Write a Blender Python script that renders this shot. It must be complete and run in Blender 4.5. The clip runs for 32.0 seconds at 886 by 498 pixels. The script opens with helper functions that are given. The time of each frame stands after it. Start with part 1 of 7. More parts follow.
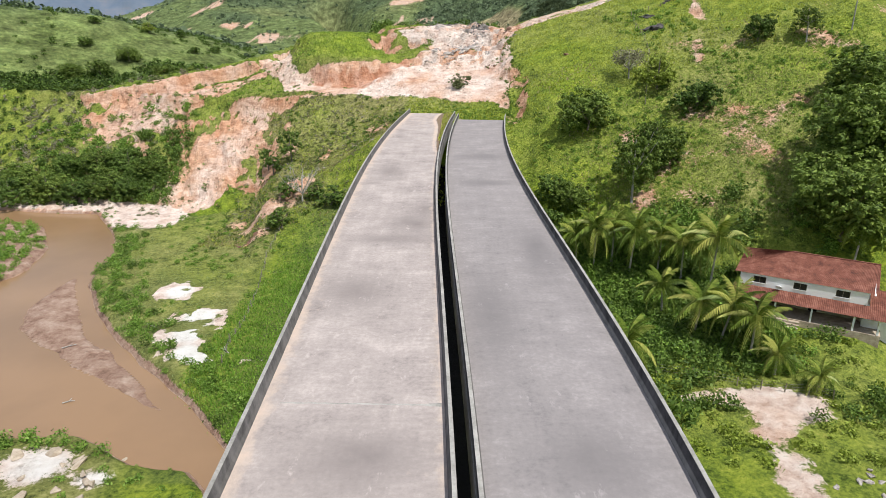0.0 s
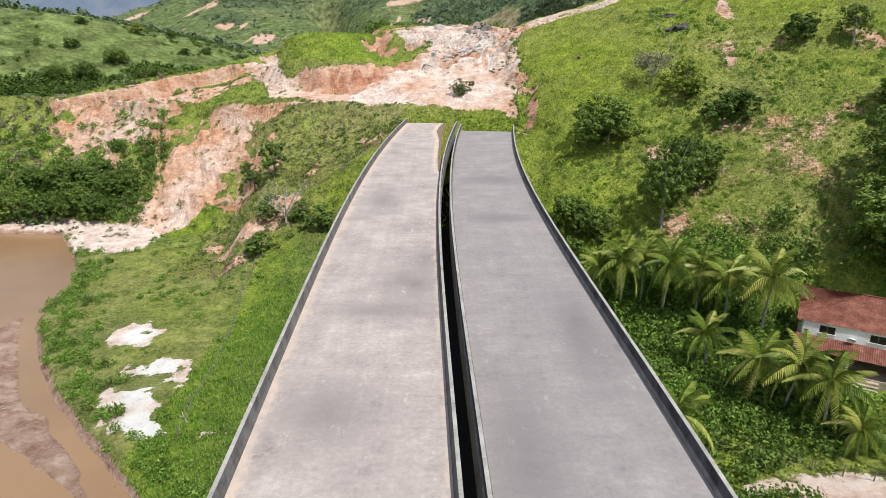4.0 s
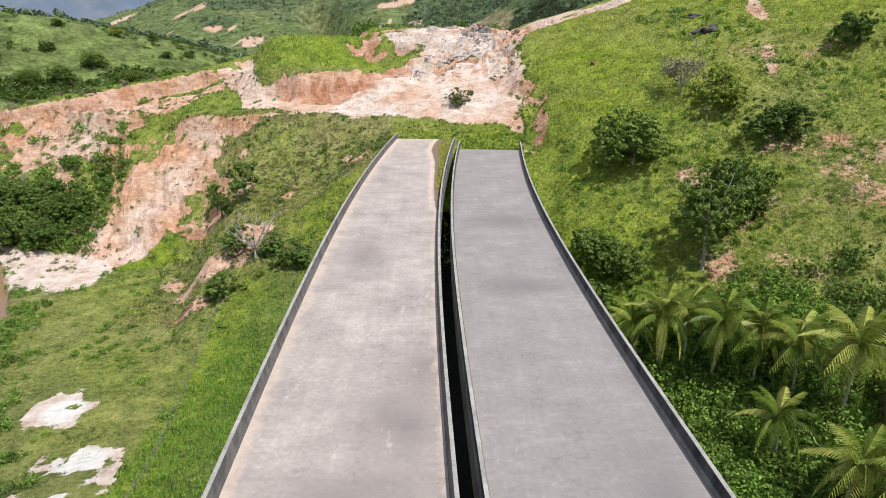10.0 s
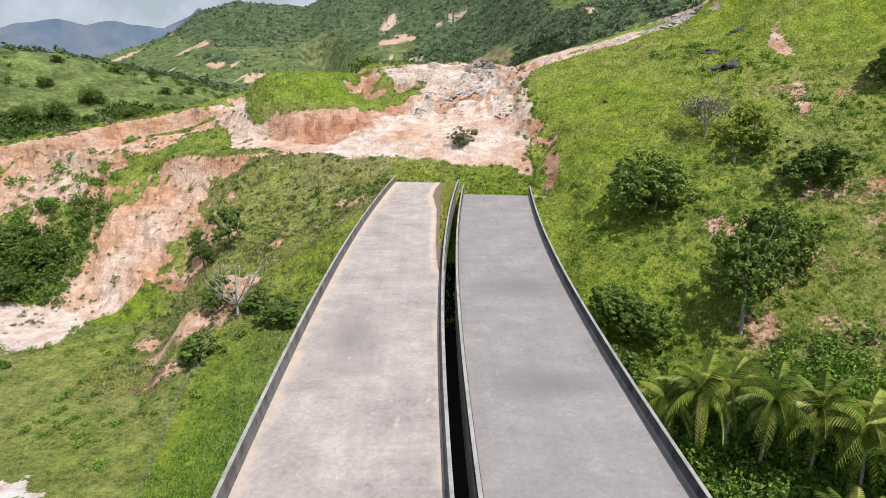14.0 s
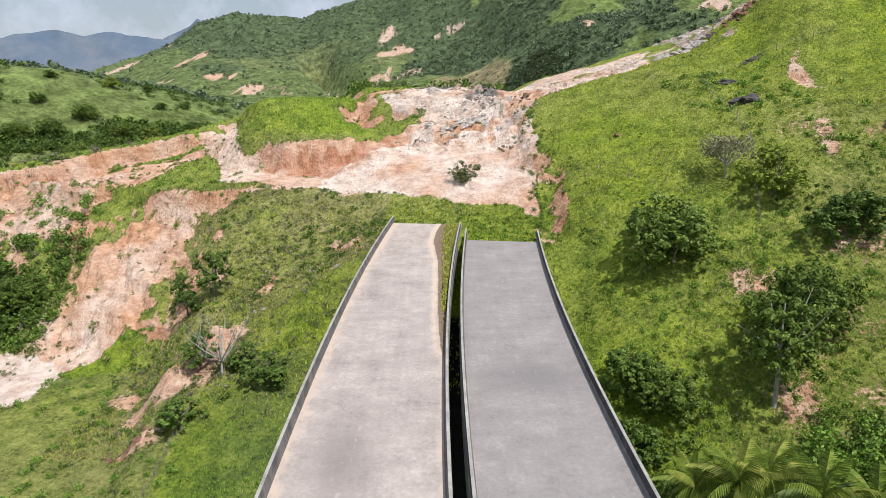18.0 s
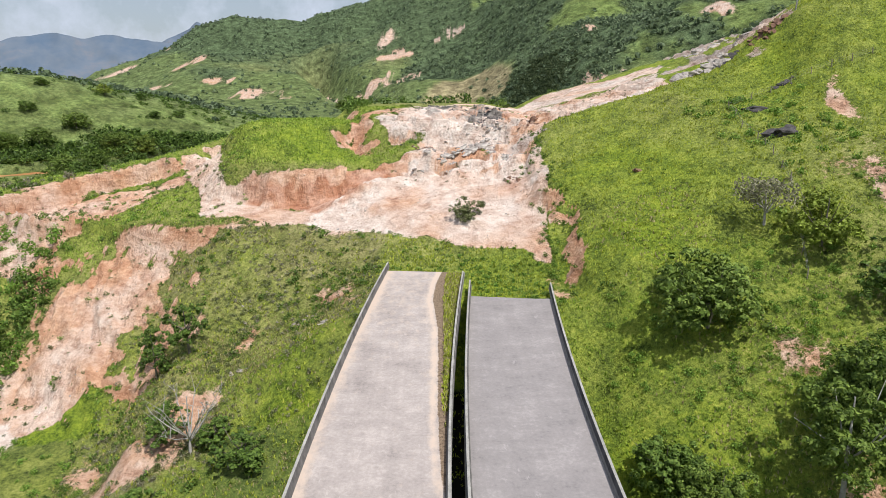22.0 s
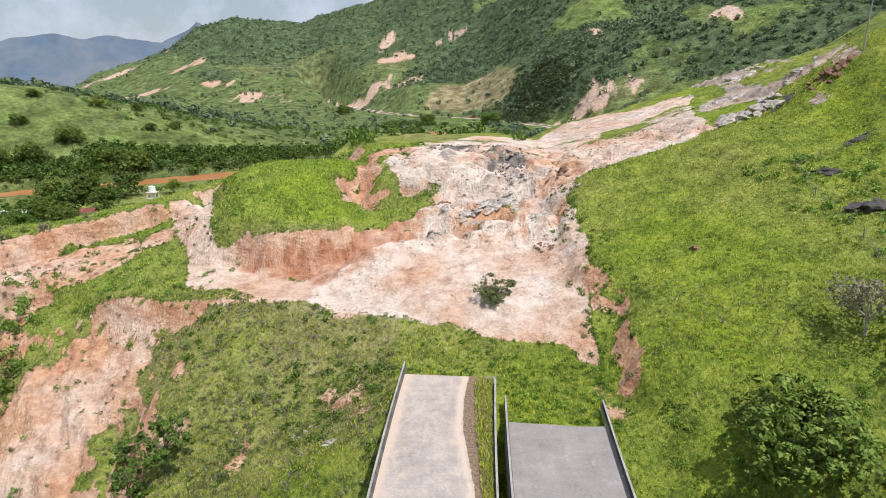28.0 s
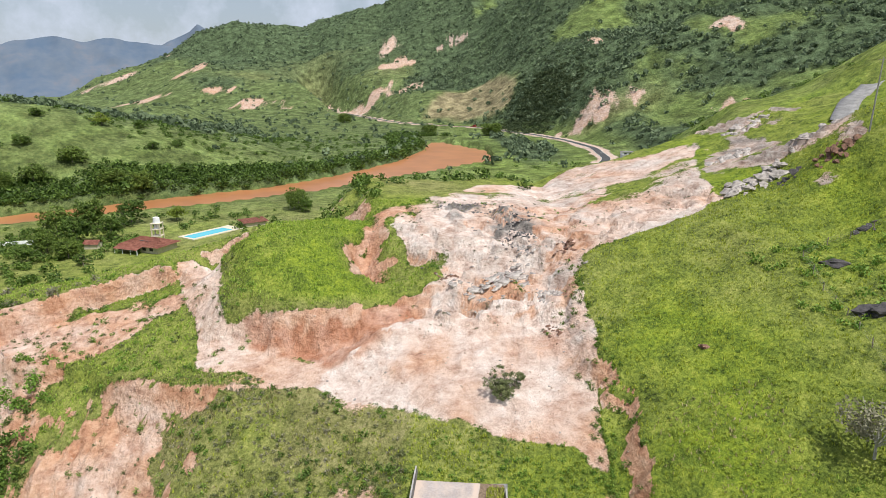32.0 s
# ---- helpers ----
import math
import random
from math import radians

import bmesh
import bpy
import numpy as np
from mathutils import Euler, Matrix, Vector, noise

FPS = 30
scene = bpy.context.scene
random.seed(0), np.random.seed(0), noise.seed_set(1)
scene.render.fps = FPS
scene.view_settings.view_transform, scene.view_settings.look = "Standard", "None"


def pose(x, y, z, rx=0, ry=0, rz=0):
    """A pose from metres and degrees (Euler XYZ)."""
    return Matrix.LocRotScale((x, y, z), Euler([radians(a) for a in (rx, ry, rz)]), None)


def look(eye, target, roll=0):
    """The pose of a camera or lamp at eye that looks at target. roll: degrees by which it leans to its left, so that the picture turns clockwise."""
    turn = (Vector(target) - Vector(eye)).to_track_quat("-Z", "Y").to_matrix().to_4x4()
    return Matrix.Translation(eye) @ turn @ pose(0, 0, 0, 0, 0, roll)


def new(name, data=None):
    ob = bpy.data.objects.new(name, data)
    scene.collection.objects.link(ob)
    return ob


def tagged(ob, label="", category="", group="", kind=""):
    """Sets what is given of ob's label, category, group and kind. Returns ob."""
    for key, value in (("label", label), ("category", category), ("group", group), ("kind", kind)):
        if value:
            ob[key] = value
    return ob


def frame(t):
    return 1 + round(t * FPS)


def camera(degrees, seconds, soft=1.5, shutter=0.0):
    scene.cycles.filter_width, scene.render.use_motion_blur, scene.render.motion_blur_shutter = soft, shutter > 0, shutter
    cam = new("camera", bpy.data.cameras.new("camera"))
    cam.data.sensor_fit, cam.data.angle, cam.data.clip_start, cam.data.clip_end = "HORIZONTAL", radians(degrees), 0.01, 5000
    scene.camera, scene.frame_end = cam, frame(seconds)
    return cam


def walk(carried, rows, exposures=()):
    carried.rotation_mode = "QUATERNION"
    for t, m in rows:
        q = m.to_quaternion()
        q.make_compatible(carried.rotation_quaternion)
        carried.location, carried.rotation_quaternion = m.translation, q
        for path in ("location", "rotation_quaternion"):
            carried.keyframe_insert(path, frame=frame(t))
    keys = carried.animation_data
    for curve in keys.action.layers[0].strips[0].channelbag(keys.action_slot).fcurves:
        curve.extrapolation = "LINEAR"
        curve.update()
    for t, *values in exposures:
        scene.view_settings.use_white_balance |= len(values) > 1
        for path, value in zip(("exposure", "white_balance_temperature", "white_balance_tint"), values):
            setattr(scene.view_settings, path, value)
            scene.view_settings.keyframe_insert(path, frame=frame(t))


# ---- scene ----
# ---------- camera ----------
cam = camera(69.9, 32.0, 0.85)
PATH = [
    (0.0, pose(1.39, 3.15, 20.60, 70.98, 0.0, 0.19)),
    (1.0, pose(1.28, 7.55, 20.59, 70.99, 0.0, 0.17)),
    (2.0, pose(1.09, 12.03, 20.58, 71.01, 0.0, 0.15)),
    (3.0, pose(0.85, 16.40, 20.57, 71.02, 0.0, 0.10)),
    (4.0, pose(0.53, 20.93, 20.56, 71.04, 0.0, -0.05)),
    (4.5, pose(0.45, 23.16, 20.55, 71.04, 0.0, -0.05)),
    (6.5, pose(0.29, 30.97, 20.54, 71.18, 0.0, -0.06)),
    (7.0, pose(0.21, 32.53, 20.53, 71.19, 0.0, -0.06)),
    (8.0, pose(-0.07, 35.68, 20.52, 71.22, 0.0, -0.09)),
    (8.5, pose(-0.13, 37.22, 20.52, 71.23, 0.0, -0.31)),
    (9.0, pose(-0.27, 38.77, 20.51, 71.24, 0.0, -0.83)),
    (10.0, pose(-0.25, 41.47, 20.50, 71.26, 0.0, -0.80)),
    (11.0, pose(-0.14, 44.36, 20.49, 72.09, 0.0, -0.77)),
    (12.0, pose(-0.28, 47.13, 20.48, 72.90, 0.0, -0.83)),
    (13.0, pose(-0.42, 50.02, 20.47, 73.62, 0.0, -0.89)),
    (14.0, pose(-0.43, 52.96, 20.55, 74.23, 0.0, -0.76)),
    (14.5, pose(-0.40, 54.49, 20.70, 74.48, 0.0, -0.79)),
    (16.5, pose(-0.66, 59.96, 21.98, 75.02, 0.0, -0.89)),
    (17.0, pose(-0.76, 60.69, 22.85, 75.15, 0.0, -0.90)),
    (18.0, pose(-0.82, 62.19, 24.71, 75.07, 0.0, -0.93)),
    (19.0, pose(-0.77, 64.61, 26.15, 75.17, 0.0, -0.91)),
    (20.0, pose(-0.77, 68.06, 27.70, 75.25, 0.0, -0.93)),
    (21.0, pose(-0.88, 71.84, 28.98, 75.19, 0.0, -0.93)),
    (22.0, pose(-0.70, 75.96, 29.09, 75.25, 0.0, -0.94)),
    (23.0, pose(-0.82, 78.49, 29.98, 75.25, 0.0, -0.87)),
    (24.0, pose(-0.94, 80.88, 31.02, 75.30, 0.0, -0.96)),
    (25.0, pose(-1.02, 84.16, 33.03, 75.21, 0.0, -0.89)),
    (25.5, pose(-0.93, 86.56, 34.08, 75.11, 0.0, -0.89)),
    (27.5, pose(-2.67, 93.37, 37.21, 75.13, 0.0, -0.91)),
    (28.0, pose(-4.02, 94.72, 38.10, 75.18, 0.0, -0.91)),
    (29.0, pose(-5.60, 97.05, 40.33, 75.22, 0.0, -0.93)),
    (30.0, pose(-5.42, 97.63, 45.09, 75.19, 0.0, -0.89)),
    (31.0, pose(-5.34, 97.86, 49.07, 75.16, 0.0, -0.90)),
    (32.0, pose(-5.47, 97.88, 52.28, 75.18, 0.0, -0.89)),
]
walk(cam, PATH, [(0.0, -0.12), (32.0, -0.12)])

# ---------- light ----------
SUN_DIR = Vector((0.31, -0.36, 0.88)).normalized()      # towards the sun
sun = new("sun", bpy.data.lights.new("sun", "SUN"))
sun.data.energy, sun.data.angle, sun.data.color = 5.0, radians(0.53), (1.0, 0.975, 0.93)
sun.matrix_world = look((0, 0, 300), Vector((0, 0, 300)) - SUN_DIR)

world = bpy.data.worlds.new("sky")
scene.world = world
world.use_nodes = True
wn, wl = world.node_tree.nodes, world.node_tree.links
sky = wn.new("ShaderNodeTexSky")
sky.sky_type, sky.sun_disc = "NISHITA", False
sky.sun_elevation = math.asin(SUN_DIR.z)
sky.sun_rotation = math.atan2(SUN_DIR.x, SUN_DIR.y)
sky.air_density, sky.dust_density, sky.ozone_density = 1.0, 1.6, 1.0
cloud = wn.new("ShaderNodeTexNoise")
cloud.inputs["Scale"].default_value, cloud.inputs["Detail"].default_value = 9.0, 7.0
cloud.inputs["Roughness"].default_value = 0.62
cramp = wn.new("ShaderNodeValToRGB")
cramp.color_ramp.elements[0].position, cramp.color_ramp.elements[1].position = 0.44, 0.64
cmix = wn.new("ShaderNodeMix")
cmix.data_type = "RGBA"
cmix.inputs["B"].default_value = (7.2, 8.0, 9.5, 1)
cramp.color_ramp.elements[0].color = (0.42, 0.42, 0.42, 1)
wl.new(cloud.outputs["Fac"], cramp.inputs["Fac"])
wl.new(cramp.outputs["Color"], cmix.inputs["Factor"])
wl.new(sky.outputs["Color"], cmix.inputs["A"])
wl.new(cmix.outputs["Result"], wn["Background"].inputs["Color"])
wn["Background"].inputs["Strength"].default_value = 0.095

# ---------- materials ----------
def mat(name, rough=0.85, spec=0.3):
    m = bpy.data.materials.new(name)
    m.use_nodes = True
    nt = m.node_tree
    b = nt.nodes["Principled BSDF"]
    b.inputs["Roughness"].default_value = rough
    b.inputs["Specular IOR Level"].default_value = spec
    return m, nt, b


def coords(nt, kind="Object", scale=(1, 1, 1)):
    tc = nt.nodes.new("ShaderNodeTexCoord")
    mp = nt.nodes.new("ShaderNodeMapping")
    mp.inputs["Scale"].default_value = scale
    nt.links.new(tc.outputs[kind], mp.inputs["Vector"])
    return mp.outputs["Vector"]


def noise_tex(nt, vec, scale, detail=4.0, rough=0.55):
    n = nt.nodes.new("ShaderNodeTexNoise")
    n.inputs["Scale"].default_value, n.inputs["Detail"].default_value = scale, detail
    n.inputs["Roughness"].default_value = rough
    nt.links.new(vec, n.inputs["Vector"])
    return n.outputs["Fac"]


def ramp(nt, fac, stops):
    r = nt.nodes.new("ShaderNodeValToRGB")
    e = r.color_ramp.elements
    while len(e) < len(stops):
        e.new(0.5)
    for el, (p, c) in zip(e, stops):
        el.position, el.color = p, (*c, 1)
    nt.links.new(fac, r.inputs["Fac"])
    return r.outputs["Color"]


def mixc(nt, fac, a, b, mode="MIX"):
    m = nt.nodes.new("ShaderNodeMix")
    m.data_type, m.blend_type = "RGBA", mode
    for sock, v in (("Factor", fac), ("A", a), ("B", b)):
        if isinstance(v, (int, float)):
            m.inputs[sock].default_value = v
        elif isinstance(v, tuple):
            m.inputs[sock].default_value = (*v, 1)
        else:
            nt.links.new(v, m.inputs[sock])
    return m.outputs["Result"]


def maths(nt, op, a, b=0.0, clamp=False):
    m = nt.nodes.new("ShaderNodeMath")
    m.operation, m.use_clamp = op, clamp
    for i, v in enumerate((a, b)):
        if isinstance(v, (int, float)):
            m.inputs[i].default_value = v
        else:
            nt.links.new(v, m.inputs[i])
    return m.outputs[0]


def bump(nt, b, height, strength=0.4, dist=0.1):
    n = nt.nodes.new("ShaderNodeBump")
    n.inputs["Strength"].default_value, n.inputs["Distance"].default_value = strength, dist
    nt.links.new(height, n.inputs["Height"])
    nt.links.new(n.outputs["Normal"], b.inputs["Normal"])


def attr(nt, name):
    a = nt.nodes.new("ShaderNodeAttribute")
    a.attribute_name = name
    return a.outputs["Fac"]


def speckled(name, stops, scale=1.0, rough=0.85, fine=8.0, bumps=0.3, bdist=0.05, spec=0.3, kind="Object", vec_scale=(1, 1, 1)):
    """Two scales of noise through a colour ramp, with relief."""
    m, nt, b = mat(name, rough, spec)
    v = coords(nt, kind, vec_scale)
    n1, n2 = noise_tex(nt, v, scale, 6, 0.6), noise_tex(nt, v, scale * fine, 4, 0.6)
    f = maths(nt, "ADD", maths(nt, "MULTIPLY", n1, 0.65), maths(nt, "MULTIPLY", n2, 0.35))
    nt.links.new(ramp(nt, f, stops), b.inputs["Base Color"])
    bump(nt, b, n2, bumps, bdist)
    return m


def leaf_mat(name, dark, mid, light, rough=0.6, whole=0.25):
    m, nt, b = mat(name, rough, 0.25)
    g = nt.nodes.new("ShaderNodeNewGeometry")
    oi = nt.nodes.new("ShaderNodeObjectInfo")
    f = maths(nt, "ADD", maths(nt, "MULTIPLY", g.outputs["Random Per Island"], 1 - whole), maths(nt, "MULTIPLY", oi.outputs["Random"], whole))
    c = ramp(nt, f, [(0.1, dark), (0.5, mid), (0.95, light)])
    nt.links.new(c, b.inputs["Base Color"])
    tr = nt.nodes.new("ShaderNodeBsdfTranslucent")
    nt.links.new(c, tr.inputs["Color"])
    mx = nt.nodes.new("ShaderNodeMixShader")
    mx.inputs["Fac"].default_value = 0.24
    nt.links.new(b.outputs["BSDF"], mx.inputs[1])
    nt.links.new(tr.outputs["BSDF"], mx.inputs[2])
    nt.links.new(mx.outputs["Shader"], nt.nodes["Material Output"].inputs["Surface"])
    return m


def ground_mat():
    """Grass, dry grass, pink earth, pale rock and woodland floor by their spread over the land."""
    m, nt, b = mat("ground", 0.95, 0.12)
    v = coords(nt)
    big, midn, fine = noise_tex(nt, v, 0.035, 5, 0.6), noise_tex(nt, v, 0.3, 6, 0.65), noise_tex(nt, v, 1.7, 7, 0.78)
    gf = maths(nt, "ADD", maths(nt, "MULTIPLY", midn, 0.42), maths(nt, "MULTIPLY", fine, 0.58))
    lush = ramp(nt, gf, [(0.37, (0.019, 0.034, 0.006)), (0.465, (0.125, 0.185, 0.023)), (0.56, (0.260, 0.328, 0.033)), (0.68, (0.45, 0.45, 0.08))])
    dry = ramp(nt, gf, [(0.36, (0.040, 0.048, 0.020)), (0.465, (0.185, 0.188, 0.062)), (0.565, (0.33, 0.310, 0.130)), (0.70, (0.48, 0.40, 0.25))])
    dryness = maths(nt, "ADD", attr(nt, "dry"), maths(nt, "MULTIPLY", maths(nt, "SUBTRACT", big, 0.5), 1.6), True)
    grass = mixc(nt, dryness, lush, dry)
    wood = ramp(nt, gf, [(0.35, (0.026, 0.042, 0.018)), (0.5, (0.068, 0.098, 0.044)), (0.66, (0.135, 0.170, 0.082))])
    # far grass in a duller green, haze put into its colour
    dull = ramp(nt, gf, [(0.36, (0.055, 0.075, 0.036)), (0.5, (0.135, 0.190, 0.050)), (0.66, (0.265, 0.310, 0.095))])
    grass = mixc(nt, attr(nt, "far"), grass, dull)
    tilled = ramp(nt, gf, [(0.36, (0.13, 0.105, 0.052)), (0.5, (0.245, 0.205, 0.105)), (0.66, (0.37, 0.32, 0.20))])
    grass = mixc(nt, attr(nt, "field"), grass, tilled)
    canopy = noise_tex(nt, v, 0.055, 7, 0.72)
    # treetop light and dark, faintly haze-blue, multiplied into the far colour
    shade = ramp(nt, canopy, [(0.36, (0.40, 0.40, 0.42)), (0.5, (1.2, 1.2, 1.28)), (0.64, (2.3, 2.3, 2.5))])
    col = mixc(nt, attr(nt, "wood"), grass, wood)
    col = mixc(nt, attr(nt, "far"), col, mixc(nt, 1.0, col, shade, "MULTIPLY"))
    # strata and erosion rills in the bare ground
    strata = noise_tex(nt, coords(nt, "Object", (0.25, 0.25, 1.3)), 1.0, 6, 0.7)
    rough = noise_tex(nt, v, 0.42, 9, 0.70)
    ef = maths(nt, "ADD", maths(nt, "MULTIPLY", strata, 0.3), maths(nt, "ADD", maths(nt, "MULTIPLY", rough, 0.52), maths(nt, "MULTIPLY", fine, 0.18)))
    earth = ramp(nt, ef, [(0.34, (0.20, 0.095, 0.055)), (0.44, (0.50, 0.26, 0.155)), (0.54, (0.67, 0.41, 0.27)), (0.68, (0.78, 0.57, 0.43))])
    red = ramp(nt, ef, [(0.34, (0.15, 0.06, 0.035)), (0.46, (0.45, 0.205, 0.120)), (0.58, (0.60, 0.320, 0.205)), (0.7, (0.72, 0.48, 0.35))])
    pale = ramp(nt, ef, [(0.34, (0.28, 0.17, 0.12)), (0.43, (0.60, 0.445, 0.370)), (0.52, (0.77, 0.640, 0.560)), (0.64, (0.87, 0.795, 0.74))])
    grey = ramp(nt, ef, [(0.34, (0.055, 0.050, 0.048)), (0.48, (0.20, 0.18, 0.165)), (0.66, (0.45, 0.41, 0.37))])
    bare = mixc(nt, attr(nt, "red"), earth, red)
    patch = maths(nt, "MULTIPLY", maths(nt, "SUBTRACT", noise_tex(nt, v, 0.13, 5, 0.62), 0.5), 1.7)
    bare = mixc(nt, maths(nt, "ADD", attr(nt, "pale"), patch, True), bare, pale)
    bare = mixc(nt, attr(nt, "grey"), bare, grey)
    bare = mixc(nt, attr(nt, "chalk"), bare, ramp(nt, ef, [(0.36, (0.50, 0.45, 0.39)), (0.46, (0.80, 0.77, 0.72)), (0.6, (0.90, 0.88, 0.85))]))
    edge = maths(nt, "ADD", attr(nt, "bare"), maths(nt, "MULTIPLY", maths(nt, "SUBTRACT", gf, 0.5), 1.9), False)
    k = nt.nodes.new("ShaderNodeMapRange")
    k.inputs["From Min"].default_value, k.inputs["From Max"].default_value = 0.44, 0.56
    nt.links.new(edge, k.inputs["Value"])
    # last mix paints the viaduct's shade near-black into the ground colour
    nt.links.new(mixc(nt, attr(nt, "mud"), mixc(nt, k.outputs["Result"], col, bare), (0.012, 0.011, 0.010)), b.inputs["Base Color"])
    rill = maths(nt, "ABSOLUTE", maths(nt, "SUBTRACT", noise_tex(nt, coords(nt, "Object", (1.0, 0.30, 0.40)), 0.42, 5, 0.6), 0.5))
    rill = maths(nt, "MULTIPLY", maths(nt, "MULTIPLY", rill, 1.7), maths(nt, "MULTIPLY", attr(nt, "steep"), k.outputs["Result"]))
    crease = maths(nt, "MULTIPLY", maths(nt, "ABSOLUTE", maths(nt, "SUBTRACT", noise_tex(nt, v, 0.8, 7, 0.7), 0.5)), maths(nt, "MULTIPLY", k.outputs["Result"], 0.55))
    bump(nt, b, maths(nt, "ADD", maths(nt, "ADD", rill, crease), maths(nt, "ADD", rough, maths(nt, "ADD", maths(nt, "MULTIPLY", maths(nt, "MULTIPLY", canopy, 14.0), attr(nt, "far")), maths(nt, "MULTIPLY", fine, 0.36)))), 0.9, 1.1)
    return m


def slab_mat(name, base, stain, sand, sandy):
    """Weathered cast concrete with cross bands from the screed and blown sand."""
    m, nt, b = mat(name, 0.9, 0.2)
    v = coords(nt)
    n1, n2 = noise_tex(nt, v, 0.22, 6, 0.65), noise_tex(nt, v, 3.0, 5, 0.7)
    bands = noise_tex(nt, coords(nt, "Object", (0.42, 0.75, 1)), 1.0, 7, 0.72)
    long = noise_tex(nt, coords(nt, "Object", (1.1, 0.09, 1)), 1.0, 4, 0.6)
    f = maths(nt, "ADD", maths(nt, "MULTIPLY", n1, 0.36), maths(nt, "ADD", maths(nt, "MULTIPLY", bands, 0.26), maths(nt, "ADD", maths(nt, "MULTIPLY", n2, 0.30), maths(nt, "MULTIPLY", long, 0.12))))
    c = ramp(nt, f, [(0.38, stain), (0.47, tuple(0.54 * (s + t) for s, t in zip(stain, base))), (0.54, base), (0.64, tuple(min(1, 1.3 * s) for s in base))])
    c = mixc(nt, maths(nt, "MULTIPLY", attr(nt, "stain"), maths(nt, "MULTIPLY", n1, 1.5), True), c, stain)
    fl = nt.nodes.new("ShaderNodeMapRange")
    fl.inputs["From Min"].default_value, fl.inputs["From Max"].default_value = 0.60, 0.68
    nt.links.new(noise_tex(nt, coords(nt, "Object", (1.2, 0.5, 1)), 0.7, 7, 0.75), fl.inputs["Value"])
    c = mixc(nt, maths(nt, "MULTIPLY", fl.outputs["Result"], 0.45), c, tuple(min(1, 1.55 * s) for s in base))
    sf = maths(nt, "ADD", attr(nt, "sand"), maths(nt, "MULTIPLY", maths(nt, "SUBTRACT", noise_tex(nt, coords(nt, "Object", (1.0, 0.6, 1)), 0.9, 8, 0.72), 0.5), sandy))
    k = nt.nodes.new("ShaderNodeMapRange")
    k.inputs["From Min"].default_value, k.inputs["From Max"].default_value = 0.28, 0.95
    nt.links.new(sf, k.inputs["Value"])
    c = mixc(nt, k.outputs["Result"], c, sand)
    so = nt.nodes.new("ShaderNodeMapRange")
    so.inputs["From Min"].default_value, so.inputs["From Max"].default_value = 0.42, 0.58
    nt.links.new(maths(nt, "ADD", attr(nt, "soil"), maths(nt, "MULTIPLY", maths(nt, "SUBTRACT", noise_tex(nt, v, 1.1, 6, 0.7), 0.5), 1.1)), so.inputs["Value"])
    nt.links.new(mixc(nt, so.outputs["Result"], c, ramp(nt, n2, [(0.35, (0.09, 0.06, 0.04)), (0.6, (0.26, 0.19, 0.13))])), b.inputs["Base Color"])
    bump(nt, b, n2, 0.25, 0.02)
    return m


M_GROUND = ground_mat()
M_DECK_L = slab_mat("old_deck_concrete", (0.385, 0.335, 0.312), (0.220, 0.190, 0.180), (0.54, 0.432, 0.358), 2.2)
M_DECK_R = slab_mat("deck_concrete", (0.280, 0.254, 0.249), (0.178, 0.163, 0.162), (0.52, 0.46, 0.39), 0.5)
M_BARRIER = speckled("barrier_concrete", [(0.36, (0.055, 0.055, 0.06)), (0.5, (0.135, 0.13, 0.13)), (0.66, (0.26, 0.25, 0.245))], 0.5, 0.92, 9, 0.3, 0.02)
def barrier_mat(name, face, toe):
    m, nt, b = mat(name, 0.92, 0.2)
    v = coords(nt)
    n = noise_tex(nt, coords(nt, "Object", (1, 0.6, 0.35)), 1.3, 6, 0.7)
    sep = nt.nodes.new("ShaderNodeSeparateXYZ")
    nt.links.new(v, sep.inputs["Vector"])
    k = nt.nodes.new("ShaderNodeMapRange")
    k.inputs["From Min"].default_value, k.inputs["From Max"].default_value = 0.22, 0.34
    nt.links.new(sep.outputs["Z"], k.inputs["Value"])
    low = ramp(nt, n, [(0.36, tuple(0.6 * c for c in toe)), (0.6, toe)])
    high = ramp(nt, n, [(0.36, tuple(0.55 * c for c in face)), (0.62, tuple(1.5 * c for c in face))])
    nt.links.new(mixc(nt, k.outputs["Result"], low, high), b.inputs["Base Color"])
    bump(nt, b, n, 0.3, 0.02)
    return m


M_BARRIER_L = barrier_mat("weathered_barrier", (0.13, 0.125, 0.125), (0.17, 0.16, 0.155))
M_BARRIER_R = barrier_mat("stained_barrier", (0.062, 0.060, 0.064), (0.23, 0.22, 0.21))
M_COPING = speckled("barrier_top_concrete", [(0.36, (0.22, 0.21, 0.19)), (0.55, (0.36, 0.345, 0.32)), (0.7, (0.46, 0.44, 0.41))], 0.7, 0.92, 9, 0.3, 0.02)
M_GIRDER = speckled("girder_concrete", [(0.36, (0.14, 0.135, 0.13)), (0.6, (0.30, 0.29, 0.28))], 0.4, 0.92, 8)

# ---------- the land ----------
def lattice(ix, iy, seed):
    h = (ix.astype(np.int64) * 374761393 + iy.astype(np.int64) * 668265263 + seed * 974634777) & 0xFFFFFFFF
    h = ((h ^ (h >> 13)) * 1274126177) & 0xFFFFFFFF
    return ((h ^ (h >> 16)) & 0xFFFF) / 65535.0


